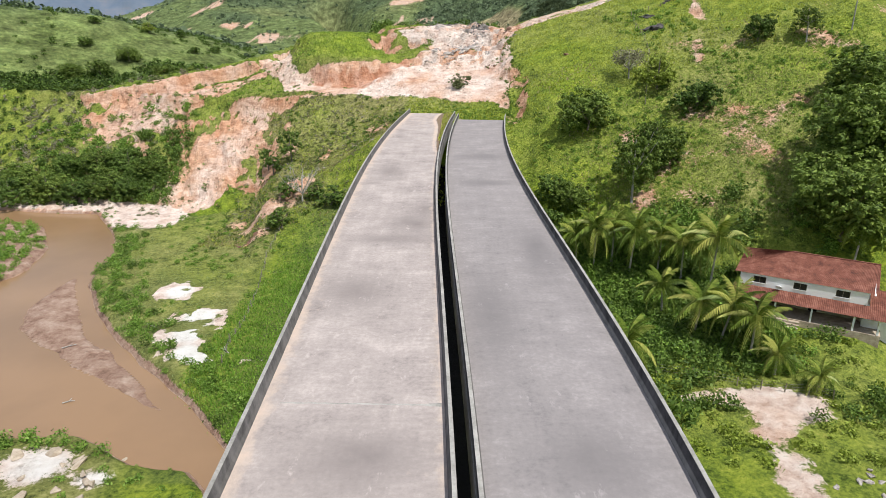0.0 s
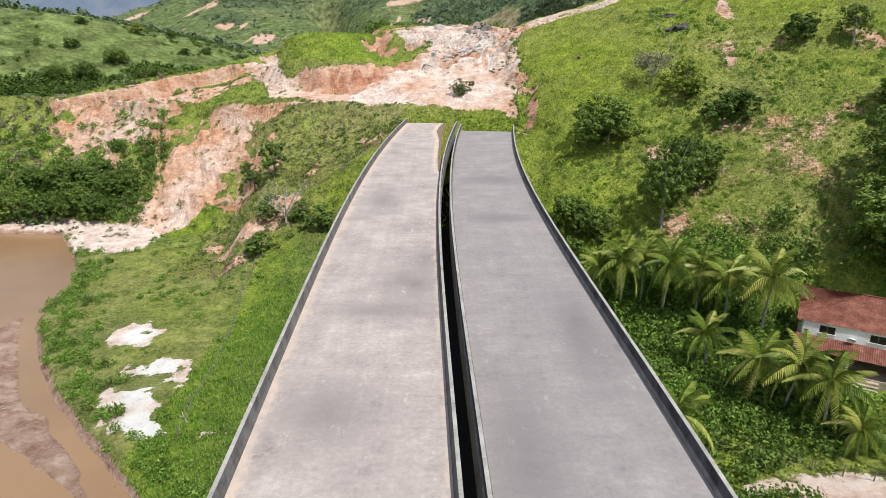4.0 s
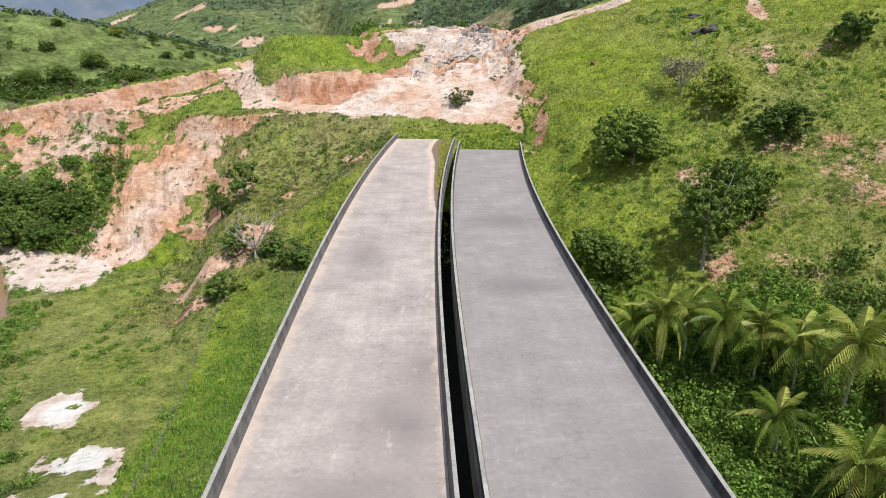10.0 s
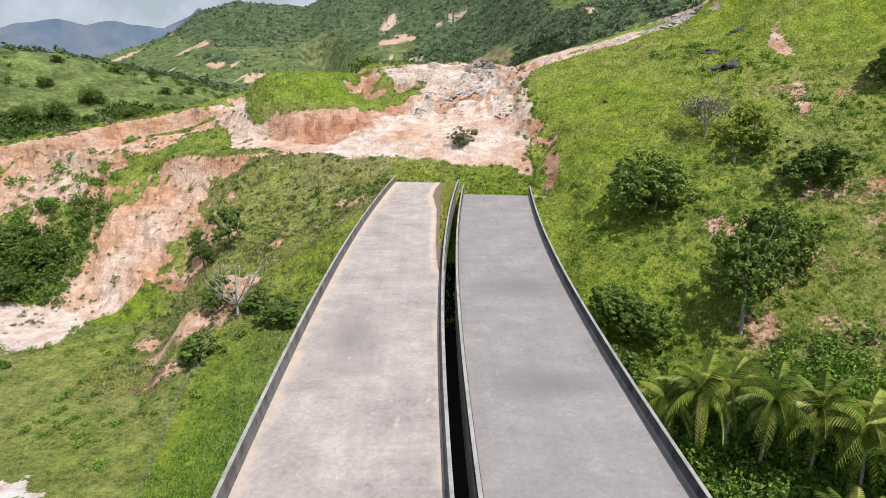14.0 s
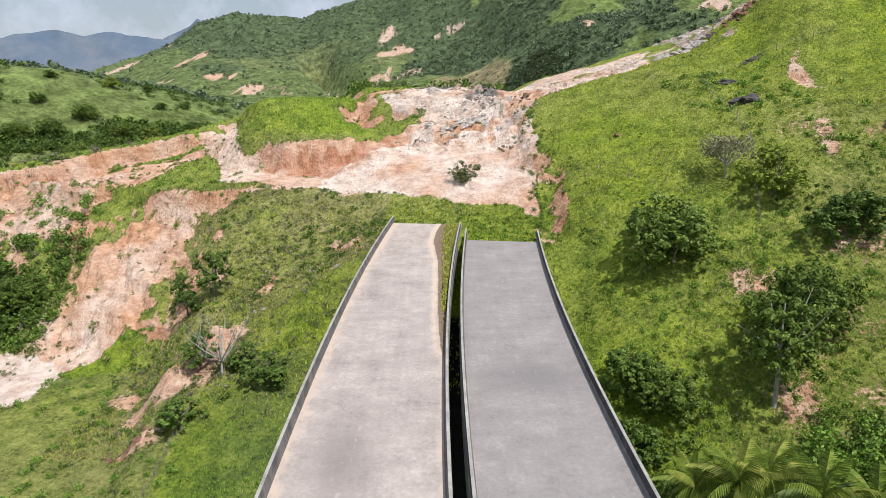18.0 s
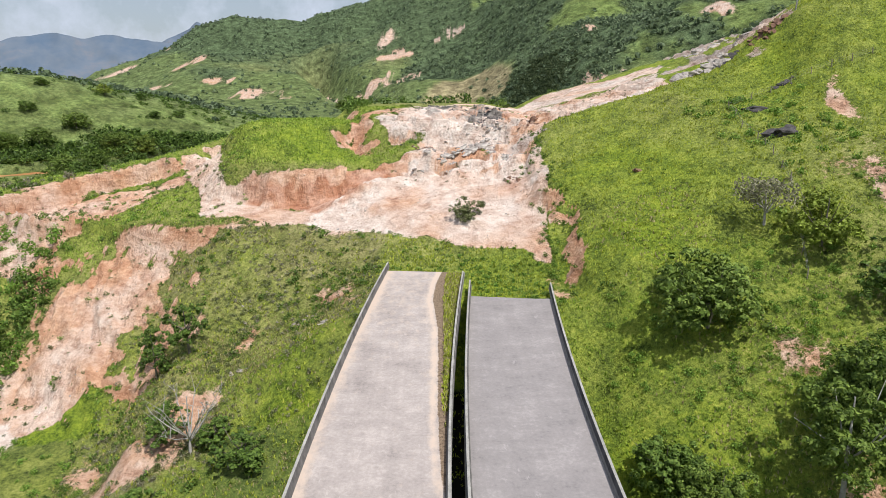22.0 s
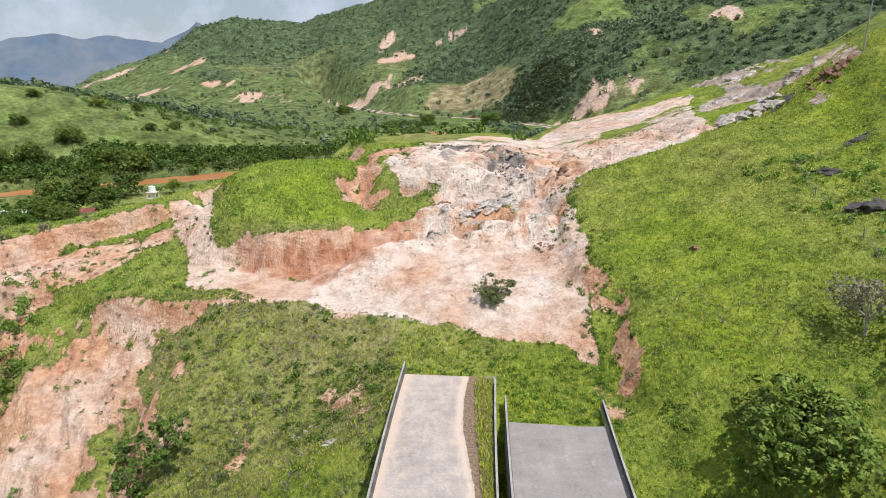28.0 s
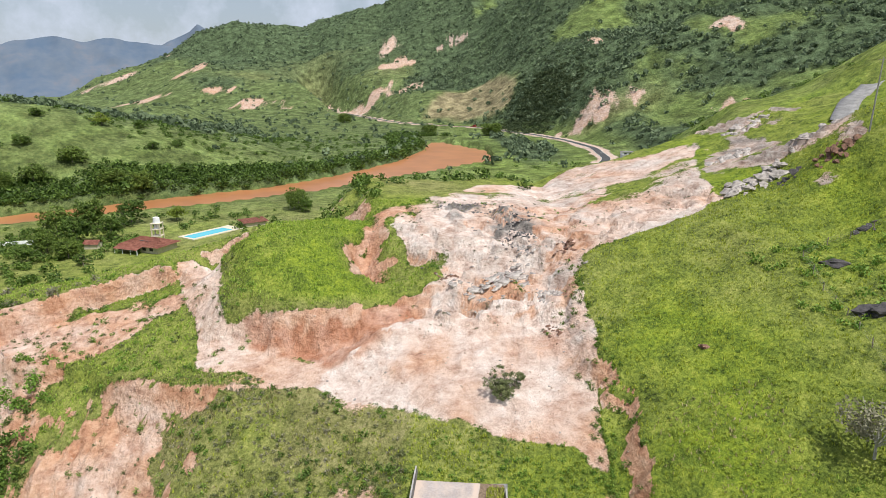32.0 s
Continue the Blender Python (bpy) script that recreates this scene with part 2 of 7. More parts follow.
def vnoise(x, y, scale, seed=0):
    x, y = np.asarray(x, float) / scale, np.asarray(y, float) / scale
    ix, iy = np.floor(x), np.floor(y)
    u, v = x - ix, y - iy
    u, v = u * u * (3 - 2 * u), v * v * (3 - 2 * v)
    a, b = lattice(ix, iy, seed), lattice(ix + 1, iy, seed)
    c, d = lattice(ix, iy + 1, seed), lattice(ix + 1, iy + 1, seed)
    return (a * (1 - u) + b * u) * (1 - v) + (c * (1 - u) + d * u) * v - 0.5


def fbm(x, y, scale, octaves=4, seed=0):
    total, amp = 0.0, 1.0
    for k in range(octaves):
        total = total + amp * vnoise(x + 17.3 * k, y - 9.1 * k, scale / 2 ** k, seed + k)
        amp *= 0.5
    return total


def sstep(a, b, v):
    u = np.clip((v - a) / (b - a), 0, 1)
    return u * u * (3 - 2 * u)


def smax(a, b, k=3.0):
    h = np.clip(0.5 + 0.5 * (a - b) / k, 0, 1)
    return b * (1 - h) + a * h + k * h * (1 - h)


def line_dist(x, y, pts):
    """Distance to a line of points, and how far along it (0 to 1 a piece)."""
    best, along = np.full(np.shape(x), 1e9), np.zeros(np.shape(x))
    for i in range(len(pts) - 1):
        (ax, ay), (bx, by) = pts[i], pts[i + 1]
        u = np.clip(((x - ax) * (bx - ax) + (y - ay) * (by - ay)) / ((bx - ax) ** 2 + (by - ay) ** 2), 0, 1)
        d = np.hypot(x - ax - u * (bx - ax), y - ay - u * (by - ay))
        along = np.where(d < best, i + u, along)
        best = np.minimum(best, d)
    return best, along


def inside(x, y, pts):
    """Distance to the edge of a plan shape, positive inside it."""
    x, y = np.asarray(x, float), np.asarray(y, float)
    xs, ys = [p[0] for p in pts], [p[1] for p in pts]
    full = np.full(x.shape, -16.0)
    sel = (x > min(xs) - 16) & (x < max(xs) + 16) & (y > min(ys) - 16) & (y < max(ys) + 16)
    x, y = x[sel], y[sel]
    d, hit = np.full(x.shape, 1e9), np.zeros(x.shape, bool)
    for (ax, ay), (bx, by) in zip(pts, pts[1:] + pts[:1]):
        u = np.clip(((x - ax) * (bx - ax) + (y - ay) * (by - ay)) / ((bx - ax) ** 2 + (by - ay) ** 2), 0, 1)
        d = np.minimum(d, np.hypot(x - ax - u * (bx - ax), y - ay - u * (by - ay)))
        hit ^= ((ay > y) != (by > y)) & (x < (bx - ax) * (y - ay) / (by - ay + 1e-9) + ax)
    full[sel] = np.maximum(np.where(hit, d, -d), -16.0)
    return full


def ridged(x, y, scale, octaves=3, seed=0):
    return 1 - 2.6 * np.abs(fbm(x, y, scale, octaves, seed))


def stairs(z, step, n):
    """Broken rock ledges: the height drawn towards steps."""
    q = (z + n) / step
    f = np.floor(q)
    return (f + sstep(0.30, 0.62, q - f)) * step - n


# plan shapes of the bare cuts and of the mound between them
CUT = [(-28.9, 195.8), (-21, 204.5), (-12, 207.5), (4, 207), (20.5, 204), (21.6, 192), (20.5, 185.6), (19.5, 180.7), (19, 171), (16, 173.5), (13.9, 176), (5.7, 178.4), (-4, 183), (-16.9, 190)]
SCARP = [(-41.5, 211.5), (-36, 209), (-29.4, 208.5), (-22, 209), (-10.5, 215.5), (-7, 207.4), (-16.5, 201.5), (-24.4, 200), (-31.6, 204), (-39, 207.5)]
DIRT = [(-67.2, 245.5), (-58, 240), (-51, 230), (-46, 215), (-42, 212.5), (-36, 208.5), (-31, 203), (-25, 199.5), (-25, 195.5), (-30.3, 195.8), (-46.1, 197.5), (-48.4, 208.3), (-52.9, 219.9), (-60.7, 231.6)]
UPPER = [(-118, 214), (-107, 220), (-99, 224.5), (-94.4, 228.5), (-86, 232.7), (-75, 230.5), (-73, 237.5), (-64, 240.4), (-60, 226), (-64, 225), (-67, 218), (-76, 211), (-79, 205), (-86, 203.5), (-104, 205)]
WEDGE = [(-64.2, 225), (-51.6, 216), (-48, 205.3), (-46.5, 197.5), (-62.3, 200.8), (-75.4, 202), (-79, 205.5), (-76.2, 211), (-66.4, 217.3)]
CLIFF = [(-86, 206), (-72, 201.8), (-50.5, 196.5), (-49.8, 194), (-53, 188), (-55, 181), (-56, 174), (-62, 171), (-70, 170), (-78, 174), (-82, 188)]
QUARRY = [(-16, 252), (8, 285), (40, 300), (74, 288), (65, 268), (57, 246), (56, 227), (42, 222), (32, 218), (25, 216), (17.5, 208.5), (19, 199), (3, 203), (-8, 206), (-10, 214), (-2, 218), (-11, 227)]
PUDDLE = [(-21, 222), (-13, 227), (-1, 225), (-3, 218.5), (-14, 216)]
SPOIL = [(-2, 257), (8, 254), (16, 248), (20, 238), (18, 229), (12, 226), (5, 228), (9, 236), (5, 243), (-3, 248)]
MOUND = [(-44, 212.5), (-34, 208.2), (-22, 208.6), (-10.5, 214.5), (-21, 223), (-24, 231), (-16, 250), (-28, 260), (-50, 254), (-51.5, 231), (-47.5, 219)]

BROW = [(-21, 204), (-12, 207), (4, 206.5), (19, 204)]
ISLAND = [(-101, 159), (-91.5, 143), (-86.5, 128), (-88, 118), (-104, 108), (-138, 128), (-138, 156), (-114, 162)]
ROCKS = [(59, 226), (64, 236), (62, 255), (70, 290), (84, 312), (112, 306), (92, 262), (83, 236), (76, 212), (67, 211)]

PLAIN, WATER = -26.2, -27.5
RIVER = [(-200, 190), (-150, 182), (-110, 174), (-94, 172.6), (-83, 156), (-76, 144), (-72.5, 133), (-69.3, 120), (-63, 110), (-55.7, 100.8), (-44.5, 88.6), (-39.9, 85), (-32.8, 77.5), (-25, 68.5), (-10, 55), (10, 40), (62, 12), (200, -36), (330, -80),
         (330, -120), (200, -80), (58, -20), (5, 22), (-12, 46), (-24.3, 59.6), (-28.2, 63.3), (-35.1, 64.3), (-40, 68), (-44.3, 70.2), (-53, 68.8), (-75, 66), (-110, 72), (-200, 100)]
BAR = [(-74.1, 122.3), (-70, 114), (-65, 107), (-59, 97.5), (-51, 91.5), (-43, 82.6), (-36.5, 76.2), (-39, 77), (-48.3, 84), (-58, 91), (-66, 96.5), (-71, 101), (-74.5, 108)]
FIELD = [(-30, 1270), (20, 1400), (100, 1420), (150, 1290), (128, 1180), (60, 1220)]
FAR_RIVER = [(-420, 350), (-330, 408), (-254, 458), (-166, 525), (-114, 566), (-66, 630), (5, 740), (20, 850), (0, 960)]
FAR_RIVER_W = [28, 28, 27, 34, 30, 34, 50, 40, 10]
ROAD = [(90, 470), (122, 600), (160, 700), (172, 800), (160, 900), (131, 990), (70, 1122), (-72, 1250), (-333, 1900)]


def lip(x):
    return 181 - 0.36 * np.minimum(x, 18)


def river_depth(x, y):
    d2, a2 = line_dist(x, y, FAR_RIVER)
    w2 = np.interp(a2, range(len(FAR_RIVER_W)), FAR_RIVER_W)
    j = 2.2 * fbm(x, y, 14, 3, 40)
    return np.maximum(sstep(-1.2, 2.6, inside(x, y, RIVER) + 0.5 * j), 1 - sstep(w2 - 3, w2 + 3, d2 + 2 * j))


def warped(x, y):
    """Bend the lines of the land a little, away from the river and the bridge."""
    k = 7.0 * sstep(168, 190, y + 0.36 * np.minimum(x, 0)) + 2.5 * sstep(-35, -55, x)
    return x + k * fbm(x, y, 19, 4, 61), y + 0.8 * k * fbm(x, y, 17, 4, 62)


def north_bank(x, y):
    return np.where(y > np.interp(x, [p[0] for p in FAR_RIVER[:-1]], [p[1] for p in FAR_RIVER[:-1]]), 1.0, 0.0) * (x < 20)


def hill_right(x, y):
    xs = np.maximum(x, 23)
    z = -12 + 0.30 * (np.minimum(xs, 150) - 35) + 0.08 * np.maximum(xs - 150, 0)
    z = z + 0.62 * (np.minimum(y, 168) - 133) + 0.30 * np.clip(y - 168, 0, 45)
    z = z + 9 * sstep(60, 84, x) * sstep(180, 215, y) * (1 - sstep(225, 250, y))
    z = z - (0.5 * np.maximum(y - 299, 0)) * (1 - sstep(90, 420, x)) - 0.05 * np.maximum(y - 299, 0)
    return z


def land(x, y):
    """Height of the ground."""
    x, y = np.asarray(x, float), np.asarray(y, float)
    r, az = np.hypot(x, y), np.degrees(np.arctan2(x, y))
    x0, y0 = x, y
    x, y = warped(x, y)
    n1 = fbm(x, y, 26, 4, 1)
    n2 = fbm(x, y, 6, 4, 2)
    low = PLAIN + 0.9 * fbm(x, y, 30, 3, 3) + 1.6 * sstep(20, 60, x) * (1 - sstep(115, 160, y))
    # slope below the brow, steep in the bare cliff and eased beside the bridge
    yl = lip(x)
    d = yl - y + 3.0 * n1 * sstep(-40, -55, x)
    gully = (np.abs(vnoise(x + 0.45 * y + 5 * n2 + 4 * n1, y * 0.22, 3.1, 5)) * 3.0 + np.abs(vnoise(x + 0.3 * y, y * 0.2, 1.3, 6)) * 1.0) * sstep(0, 5, d) * sstep(-40, -50, x)
    steep = 1.5 - 2.2 * sstep(0, 2.0, d + 2.5 * n2) - 0.66 * np.maximum(d, 0) - gully
    ease = 1.8 - 0.58 * np.clip(d, 0, 21) - 0.36 * np.maximum(d - 21, 0)
    south = ease + (steep - ease) * sstep(-40, -52, x)
    # ground above the brow: the cut floor, then the quarry benches and the flat top
    u = np.maximum(-d, 0)
    cut = 2 + 0.33 * np.minimum(u, 25) + 3.2 * sstep(25, 31, u + 4 * n1) + 3.4 * sstep(40, 47, u + 5 * n1) + 0.12 * np.clip(u - 28, 0, 44)
    cut = cut + 1.2 * np.abs(n2) * sstep(22, 30, u) * (1 - sstep(58, 75, u))
    low_cut = 2 + 0.17 * np.minimum(u, 40)
    cut = low_cut + (cut - low_cut) * sstep(-26, -10, x + 0.25 * np.maximum(y - 225, 0))
    cut = cut - 0.45 * np.maximum(y - 299 + 6 * n1, 0)
    # western shoulder with its crest and the upper scarp
    yc, zc = 248 + 0.10 * (x + 63), 12.3 + 0.185 * (x + 63) - 0.05 * np.maximum(-105 - x, 0)
    s = 244 + 0.45 * (x + 63) - y
    west = zc - 0.09 * np.maximum(yc - y, 0) - 5.8 * sstep(2, 5.5, s + 7 * n1 + 2.2 * n2) - 0.05 * np.maximum(s - 8, 0)
    west = np.where(y > yc, zc - 0.34 * (y - yc), west)
    path = 1.4 + 0.185 * (y - 197.0)
    west = west + (np.minimum(path, west + 3) - west) * np.exp(-((x + 50 + 0.28 * (y - 197)) / 7.0) ** 2) * (1 - sstep(240, 250, y))
    top = west + (cut - west) * sstep(-48, -36, x)
    # green mound, with a red scarp to the south and a broken rim to the quarry
    md = inside(x0, y0, MOUND)
    mound = 10.6 + 1.2 * sstep(0, 9, md) + 0.33 * np.clip(y - 207, 0, 24) - 0.42 * np.maximum(y - 250, 0)
    soft = 2.1 + 6.0 * sstep(-36, -47, x) * sstep(208, 218, y)
    top = top + (np.maximum(mound, top) - top) * sstep(-1.2, 1, (md + 2.6 * n2 + 2.2 * n1) / soft)
    top = top - 1.7 * np.exp(-((u - 29) / 3.0) ** 2) * sstep(-24, -16, x) * (1 - sstep(2, 12, x))
    north = np.where(d > 0, south, top)
    # bench behind the two abutments
    ab = np.maximum(np.abs(x - 3.5) - 12.5, 0)
    bench = -0.85 + 0.15 * np.clip(y - 168.5, 0, 22) - 0.75 * np.maximum(161 - y, 0) - 0.62 * ab
    north = np.where(d > 0, smax(north, bench, 1.5), north)
    hill = hill_right(x, y) + 1.0 * n1
    w0 = sstep(13.5, 27, x + 2.2 * n1 + 0.02 * (y - 170))
    edge = x + 3.0 * n1 + 3.4 * n2 - 0.03 * (y - 170)
    w = w0 + (0.42 * sstep(19.0, 22.0, edge) + 0.58 * sstep(13.5, 29, x + 2 * n1) - w0) * sstep(160, 168, y)
    near = north + (hill - north) * w
    near = smax(near, low, 2.5)
    # beyond the brow the land falls back to the valley
    vale = -25 + 2.0 * fbm(x, y, 90, 3, 7)
    lefth = np.interp(az, [-75, -50, -35, -27.5, -19, -12, -6], [74, 60, 46, 34, 12, -16, -40])
    lh = -25 + np.maximum(lefth + 25, 0) * sstep(540, 720, r + 40 * fbm(x, y, 160, 3, 8)) * (1 - sstep(760, 1100, r)) + 6 * fbm(x, y, 120, 4, 9) * sstep(480, 560, r)
    vale = smax(vale, lh, 5)
    spur = np.interp(az, [13, 15, 17, 19.5, 24, 28, 35, 60], [-40, -20, 22, 38, 52, 72, 95, 110])
    vale = smax(vale, -25 + (spur + 25) * sstep(340, 480, r) * (1 - sstep(520, 860, r)) + 8 * fbm(x, y, 60, 4, 14) * sstep(350, 420, r) * (az > 12), 4)
    # mountains: crest height and foot by bearing
    crest = np.interp(az, [-40, -31, -28, -26, -22.5, -18.5, -15, -10.5, -7.5, -3, 3, 12, 30, 60], [-60, -30, 20, 75, 135, 235, 262, 240, 290, 345, 430, 520, 560, 500])
    foot = np.interp(az, [-40, -20, -5, 4, 12, 25, 60], [1900, 1500, 1350, 1150, 800, 640, 500])
    head = np.interp(az, [-40, -20, -5, 4, 12, 25, 60], [3000, 2500, 2350, 2250, 2000, 1750, 1500])
    p = np.clip((r - foot) / (head - foot), 0, 1.25)
    rid = 1 - 2 * np.abs(fbm(x, y, 520, 5, 11))
    mount = -24 + (crest + 24) * (0.5 * p + 0.5 * np.minimum(p, 1) ** 1.6) * (0.70 + 0.30 * rid) - 260 * np.maximum(p - 1, 0)
    mount = mount + 30 * fbm(x, y, 210, 4, 12) * sstep(0.02, 0.2, p)
    knolls = -25 + 75 * sstep(0.15, 0.8, vnoise(x, y, 330, 13) + 0.5) * sstep(1150, 1450, r) * (1 - sstep(1900, 2300, r)) * sstep(-27, -16, az) * (1 - sstep(2, 8, az))
    vale = smax(vale, smax(mount, knolls, 8), 6)
    far = sstep(275, 330, r + 0.35 * np.abs(x))
    z = near + (np.maximum(near, vale) - near) * far
    z = np.where(y > 260, np.maximum(near, vale), z)
    rocky = 1.5 * sstep(-2, 4, inside(x, y, QUARRY)) * (1 - sstep(250, 275, y)) + 0.55 * sstep(-1, 3, inside(x, y, CUT)) + 0.8 * sstep(-2, 3, inside(x, y, UPPER)) + 0.7 * sstep(-2, 3, inside(x, y, SCARP)) + 0.8 * sstep(-2, 3, inside(x, y, CLIFF))
    z = z + rocky * (0.9 * np.abs(fbm(x, y, 7, 4, 91)) + 0.8 * np.abs(fbm(x + 0.6 * y, y, 3.2, 3, 92)) - 0.3)
    qd = inside(x, y, QUARRY)
    ledge = sstep(-2, 3, qd) * (1 - sstep(232, 262, y + 10 * n1)) * sstep(201, 206, y - 0.1 * x)
    z = z + (stairs(z, 2.3, 3.4 * n1 + 2.6 * n2 + 0.12 * x) - z) * 0.95 * ledge
    z = z + 1.1 * np.exp(-(line_dist(x, y, BROW)[0] / 1.8) ** 2) - 0.9 * np.exp(-(line_dist(x, y - 4.0, BROW)[0] / 2.2) ** 2)
    crag = sstep(-1, 4, inside(x, y, ROCKS)) * sstep(-0.1, 0.25, n1 + 0.4 * n2)
    z = z + (stairs(z, 2.0, 3.0 * n1 + 1.6 * n2 + 0.25 * x) - z) * 0.9 * crag
    heap = sstep(-2, 5, inside(x, y, SPOIL) + 5 * n1) * (1 - sstep(272, 280, y))
    z = z + heap * 2.6 * np.maximum(ridged(x, y, 9, 3, 95) - 0.45, 0)
    rill = sstep(-1, 2, inside(x, y, CUT)) * 0.22 + sstep(-1, 2, inside(x, y, SCARP)) * 0.8 + sstep(-2, 2, inside(x, y, UPPER)) * 1.0 + sstep(-2, 2, inside(x, y, CLIFF)) * 1.1
    z = z - rill * np.maximum(ridged(x + 0.3 * y + 5 * n2 + 4 * n1, 0.4 * y, 3.0, 3, 96) - 0.35, 0)
    z = z + 0.35 * n2 * (1 - sstep(300, 500, r)) + 0.25 * n1
    z = z + (-21.8 - z) * sstep(18, 11, np.hypot(x - 57, y - 97))
    # river beds and the road bench
    q = river_depth(x0, y0)
    z = z + (np.minimum(z, WATER - 1.6) - z) * q
    isle = sstep(-1.5, 2.0, inside(x0, y0, ISLAND) + 2 * n2)
    z = z + (np.maximum(z, -26.4 + 0.5 * n1) - z) * isle
    bar = np.clip(inside(x0, y0, BAR) + 0.8 + 0.8 * n2, 0, 4)
    z = np.where(bar > 0, np.maximum(z, WATER - 0.03 + 0.15 * bar + 0.12 * n2), z)
    rd = line_dist(x, y, ROAD)[0]
    z = z + (-19 - z) * (1 - sstep(9, 95, rd)) ** 2 * sstep(400, 520, y)
    return z


def graded(lo, hi, a, b, step, grow):
    """Even steps between a and b, growing ones out to lo and hi."""
    mid = list(np.arange(a, b, step))
    out, v, s = [], b, step
    while v < hi:
        out.append(v)
        s *= grow
        v += s
    neg, v, s = [], a - step, step
    while v > lo:
        neg.append(v)
        s *= grow
        v -= s
    return np.array(neg[::-1] + mid + out)


GX, GY = graded(-4700, 4700, -104, 80, 0.55, 1.030), graded(-900, 4800, 60, 262, 0.55, 1.030)
GY = GY[(GY > 20) | (np.arange(len(GY)) % 4 == 0)]
XX, YY = np.meshgrid(GX, GY)
ZZ = land(XX, YY)
GRADE = np.hypot(np.gradient(ZZ, GX, axis=1), np.gradient(ZZ, GY, axis=0))


def spread(x, y, z, grade):
    """Where the ground is bare, pale, red, grey, dry or wooded (0 to 1 each)."""
    az = np.degrees(np.arctan2(x, y))
    x0, y0 = x, y
    x, y = warped(x, y)
    n1, n2 = fbm(x, y, 26, 4, 1), fbm(x, y, 6, 4, 2)
    n3 = fbm(x, y, 11, 4, 21)
    d = lip(x) - y + 3.0 * n1 * sstep(-40, -55, x)
    u = -d
    r = np.hypot(x, y)
    near = (1 - sstep(300, 330, y)) * (r < 420)
    bare, pale, red, grey = (np.zeros(x.shape) for _ in range(4))

    def put(v, p=0.0, rd=0.0, g=0.0):
        nonlocal bare, pale, red, grey
        v = np.clip(v, 0, 1)
        sel = v > bare
        bare = np.maximum(bare, v)
        pale, red, grey = (np.where(sel, c, o) for c, o in ((p, pale), (rd, red), (g, grey)))

    # cliff, cuts and quarry
    wob = 2.6 * n3 + 1.2 * n2
    put(near * sstep(-2.0, 1.0, inside(x0, y0, CLIFF) + 1.3 * wob - 0.8) * (0.80 + 0.9 * n2 + 1.0 * n3), 0.08 + 0.8 * n3)
    put(near * sstep(-2.0, 1.0, inside(x0, y0, UPPER) + 1.6 * wob + 1) * (0.84 + 0.8 * n2 + 0.7 * n3), 0.22 + 0.6 * n3, 0.2)
    put(near * sstep(-1.2, 1.2, inside(x0, y0, QUARRY) + wob) * (0.86 + 0.7 * n3 - 0.45 * sstep(238, 256, y) * sstep(-0.05, 0.22, fbm(0.35 * (x - 0.3 * y), y, 9, 4, 141))), 0.6 + 0.9 * n3, 0.1, 0.9 * sstep(-2, 3, inside(x, y, SPOIL) + 6 * n3) * sstep(-0.25, 0.1, n2) + 0.25 * sstep(0.05, 0.35, n2 + 0.6 * n3))
    put(near * sstep(-1.0, 1.0, inside(x0, y0, CUT) + 0.8 * wob) * 0.97, 0.95 + 1.1 * n3, 0.15)
    put(near * sstep(-1.0, 1.0, inside(x0, y0, DIRT) + 0.7 * wob + 1.2) * 0.99, 0.62 + 0.6 * n3)
    red = np.maximum(red, near * sstep(-1.5, 1.0, inside(x0, y0, SCARP) + wob))
    pale = pale * (1 - 0.8 * near * sstep(-1.5, 1.0, inside(x0, y0, SCARP) + wob))
    bare = np.maximum(bare, 0.95 * near * sstep(-0.5, 1.0, inside(x0, y0, SCARP) + 0.5 * wob))
    red = np.maximum(red, 0.6 * near * np.exp(-((x - 15.5 - 0.3 * (y - 190)) / 4.0) ** 2) * sstep(178, 186, y) * (1 - sstep(212, 222, y)))
    put(near * sstep(-1, 3, inside(x, y, ROCKS) + 2 * wob) * (0.40 + 1.6 * n3 + 0.7 * n2), 0.65 + 0 * x, 0, 0.45 + 0.8 * n2)
    # raw earth wherever the broken ground is steep
    broken = near * sstep(164, 170, y) * (1 - sstep(26, 32, x)) * sstep(-128, -116, x)
    put(broken * sstep(0.95, 1.2, grade + 0.6 * n2) * 0.95, 0.18 + 0.5 * n3, 0.25)
    for shape, keep in ((WEDGE, 0.95), (MOUND, 1.0), (PUDDLE, 0.55)):
        grown = 2.0 * sstep(-38, -44, x0) * sstep(207, 213, y0) if shape is MOUND else 0.0
        bare = bare * (1 - keep * sstep(0.2, 2.6, inside(x0, y0, shape) + wob + grown))
    strip = np.exp(-((d + 2.2) / 2.0) ** 2) * sstep(-72, -64, x) * (1 - sstep(-50, -30, x))
    bare = bare * (1 - 0.95 * np.clip(1.3 * strip + 0.8 * n2 * (strip > 0.2), 0, 1))
    rim = np.exp(-(line_dist(x, y, [(-14, 251), (-19, 243), (-23, 233), (-20, 225)])[0] / 3.4) ** 2)
    put(near * rim * (1.0 + 0.8 * n2), 0.05, 0.35)
    put(near * np.exp(-(((x + 5) / 6) ** 2 + ((y - 239) / 8) ** 2)) * (1.1 + n2), 1.3)
    brow = np.exp(-(line_dist(x, y, BROW)[0] / 1.7) ** 2)
    put(near * brow * (1.0 + 0.6 * n2), 1.3)
    # scarp on the flank of the right hill
    fl = np.exp(-((x - 18.5 - 2 * n1 - 0.05 * (y - 165)) / 2.6) ** 2) * sstep(160, 165, y) * (1 - sstep(208, 222, y))
    put(near * fl * (0.80 + 1.3 * n3), 0.15)
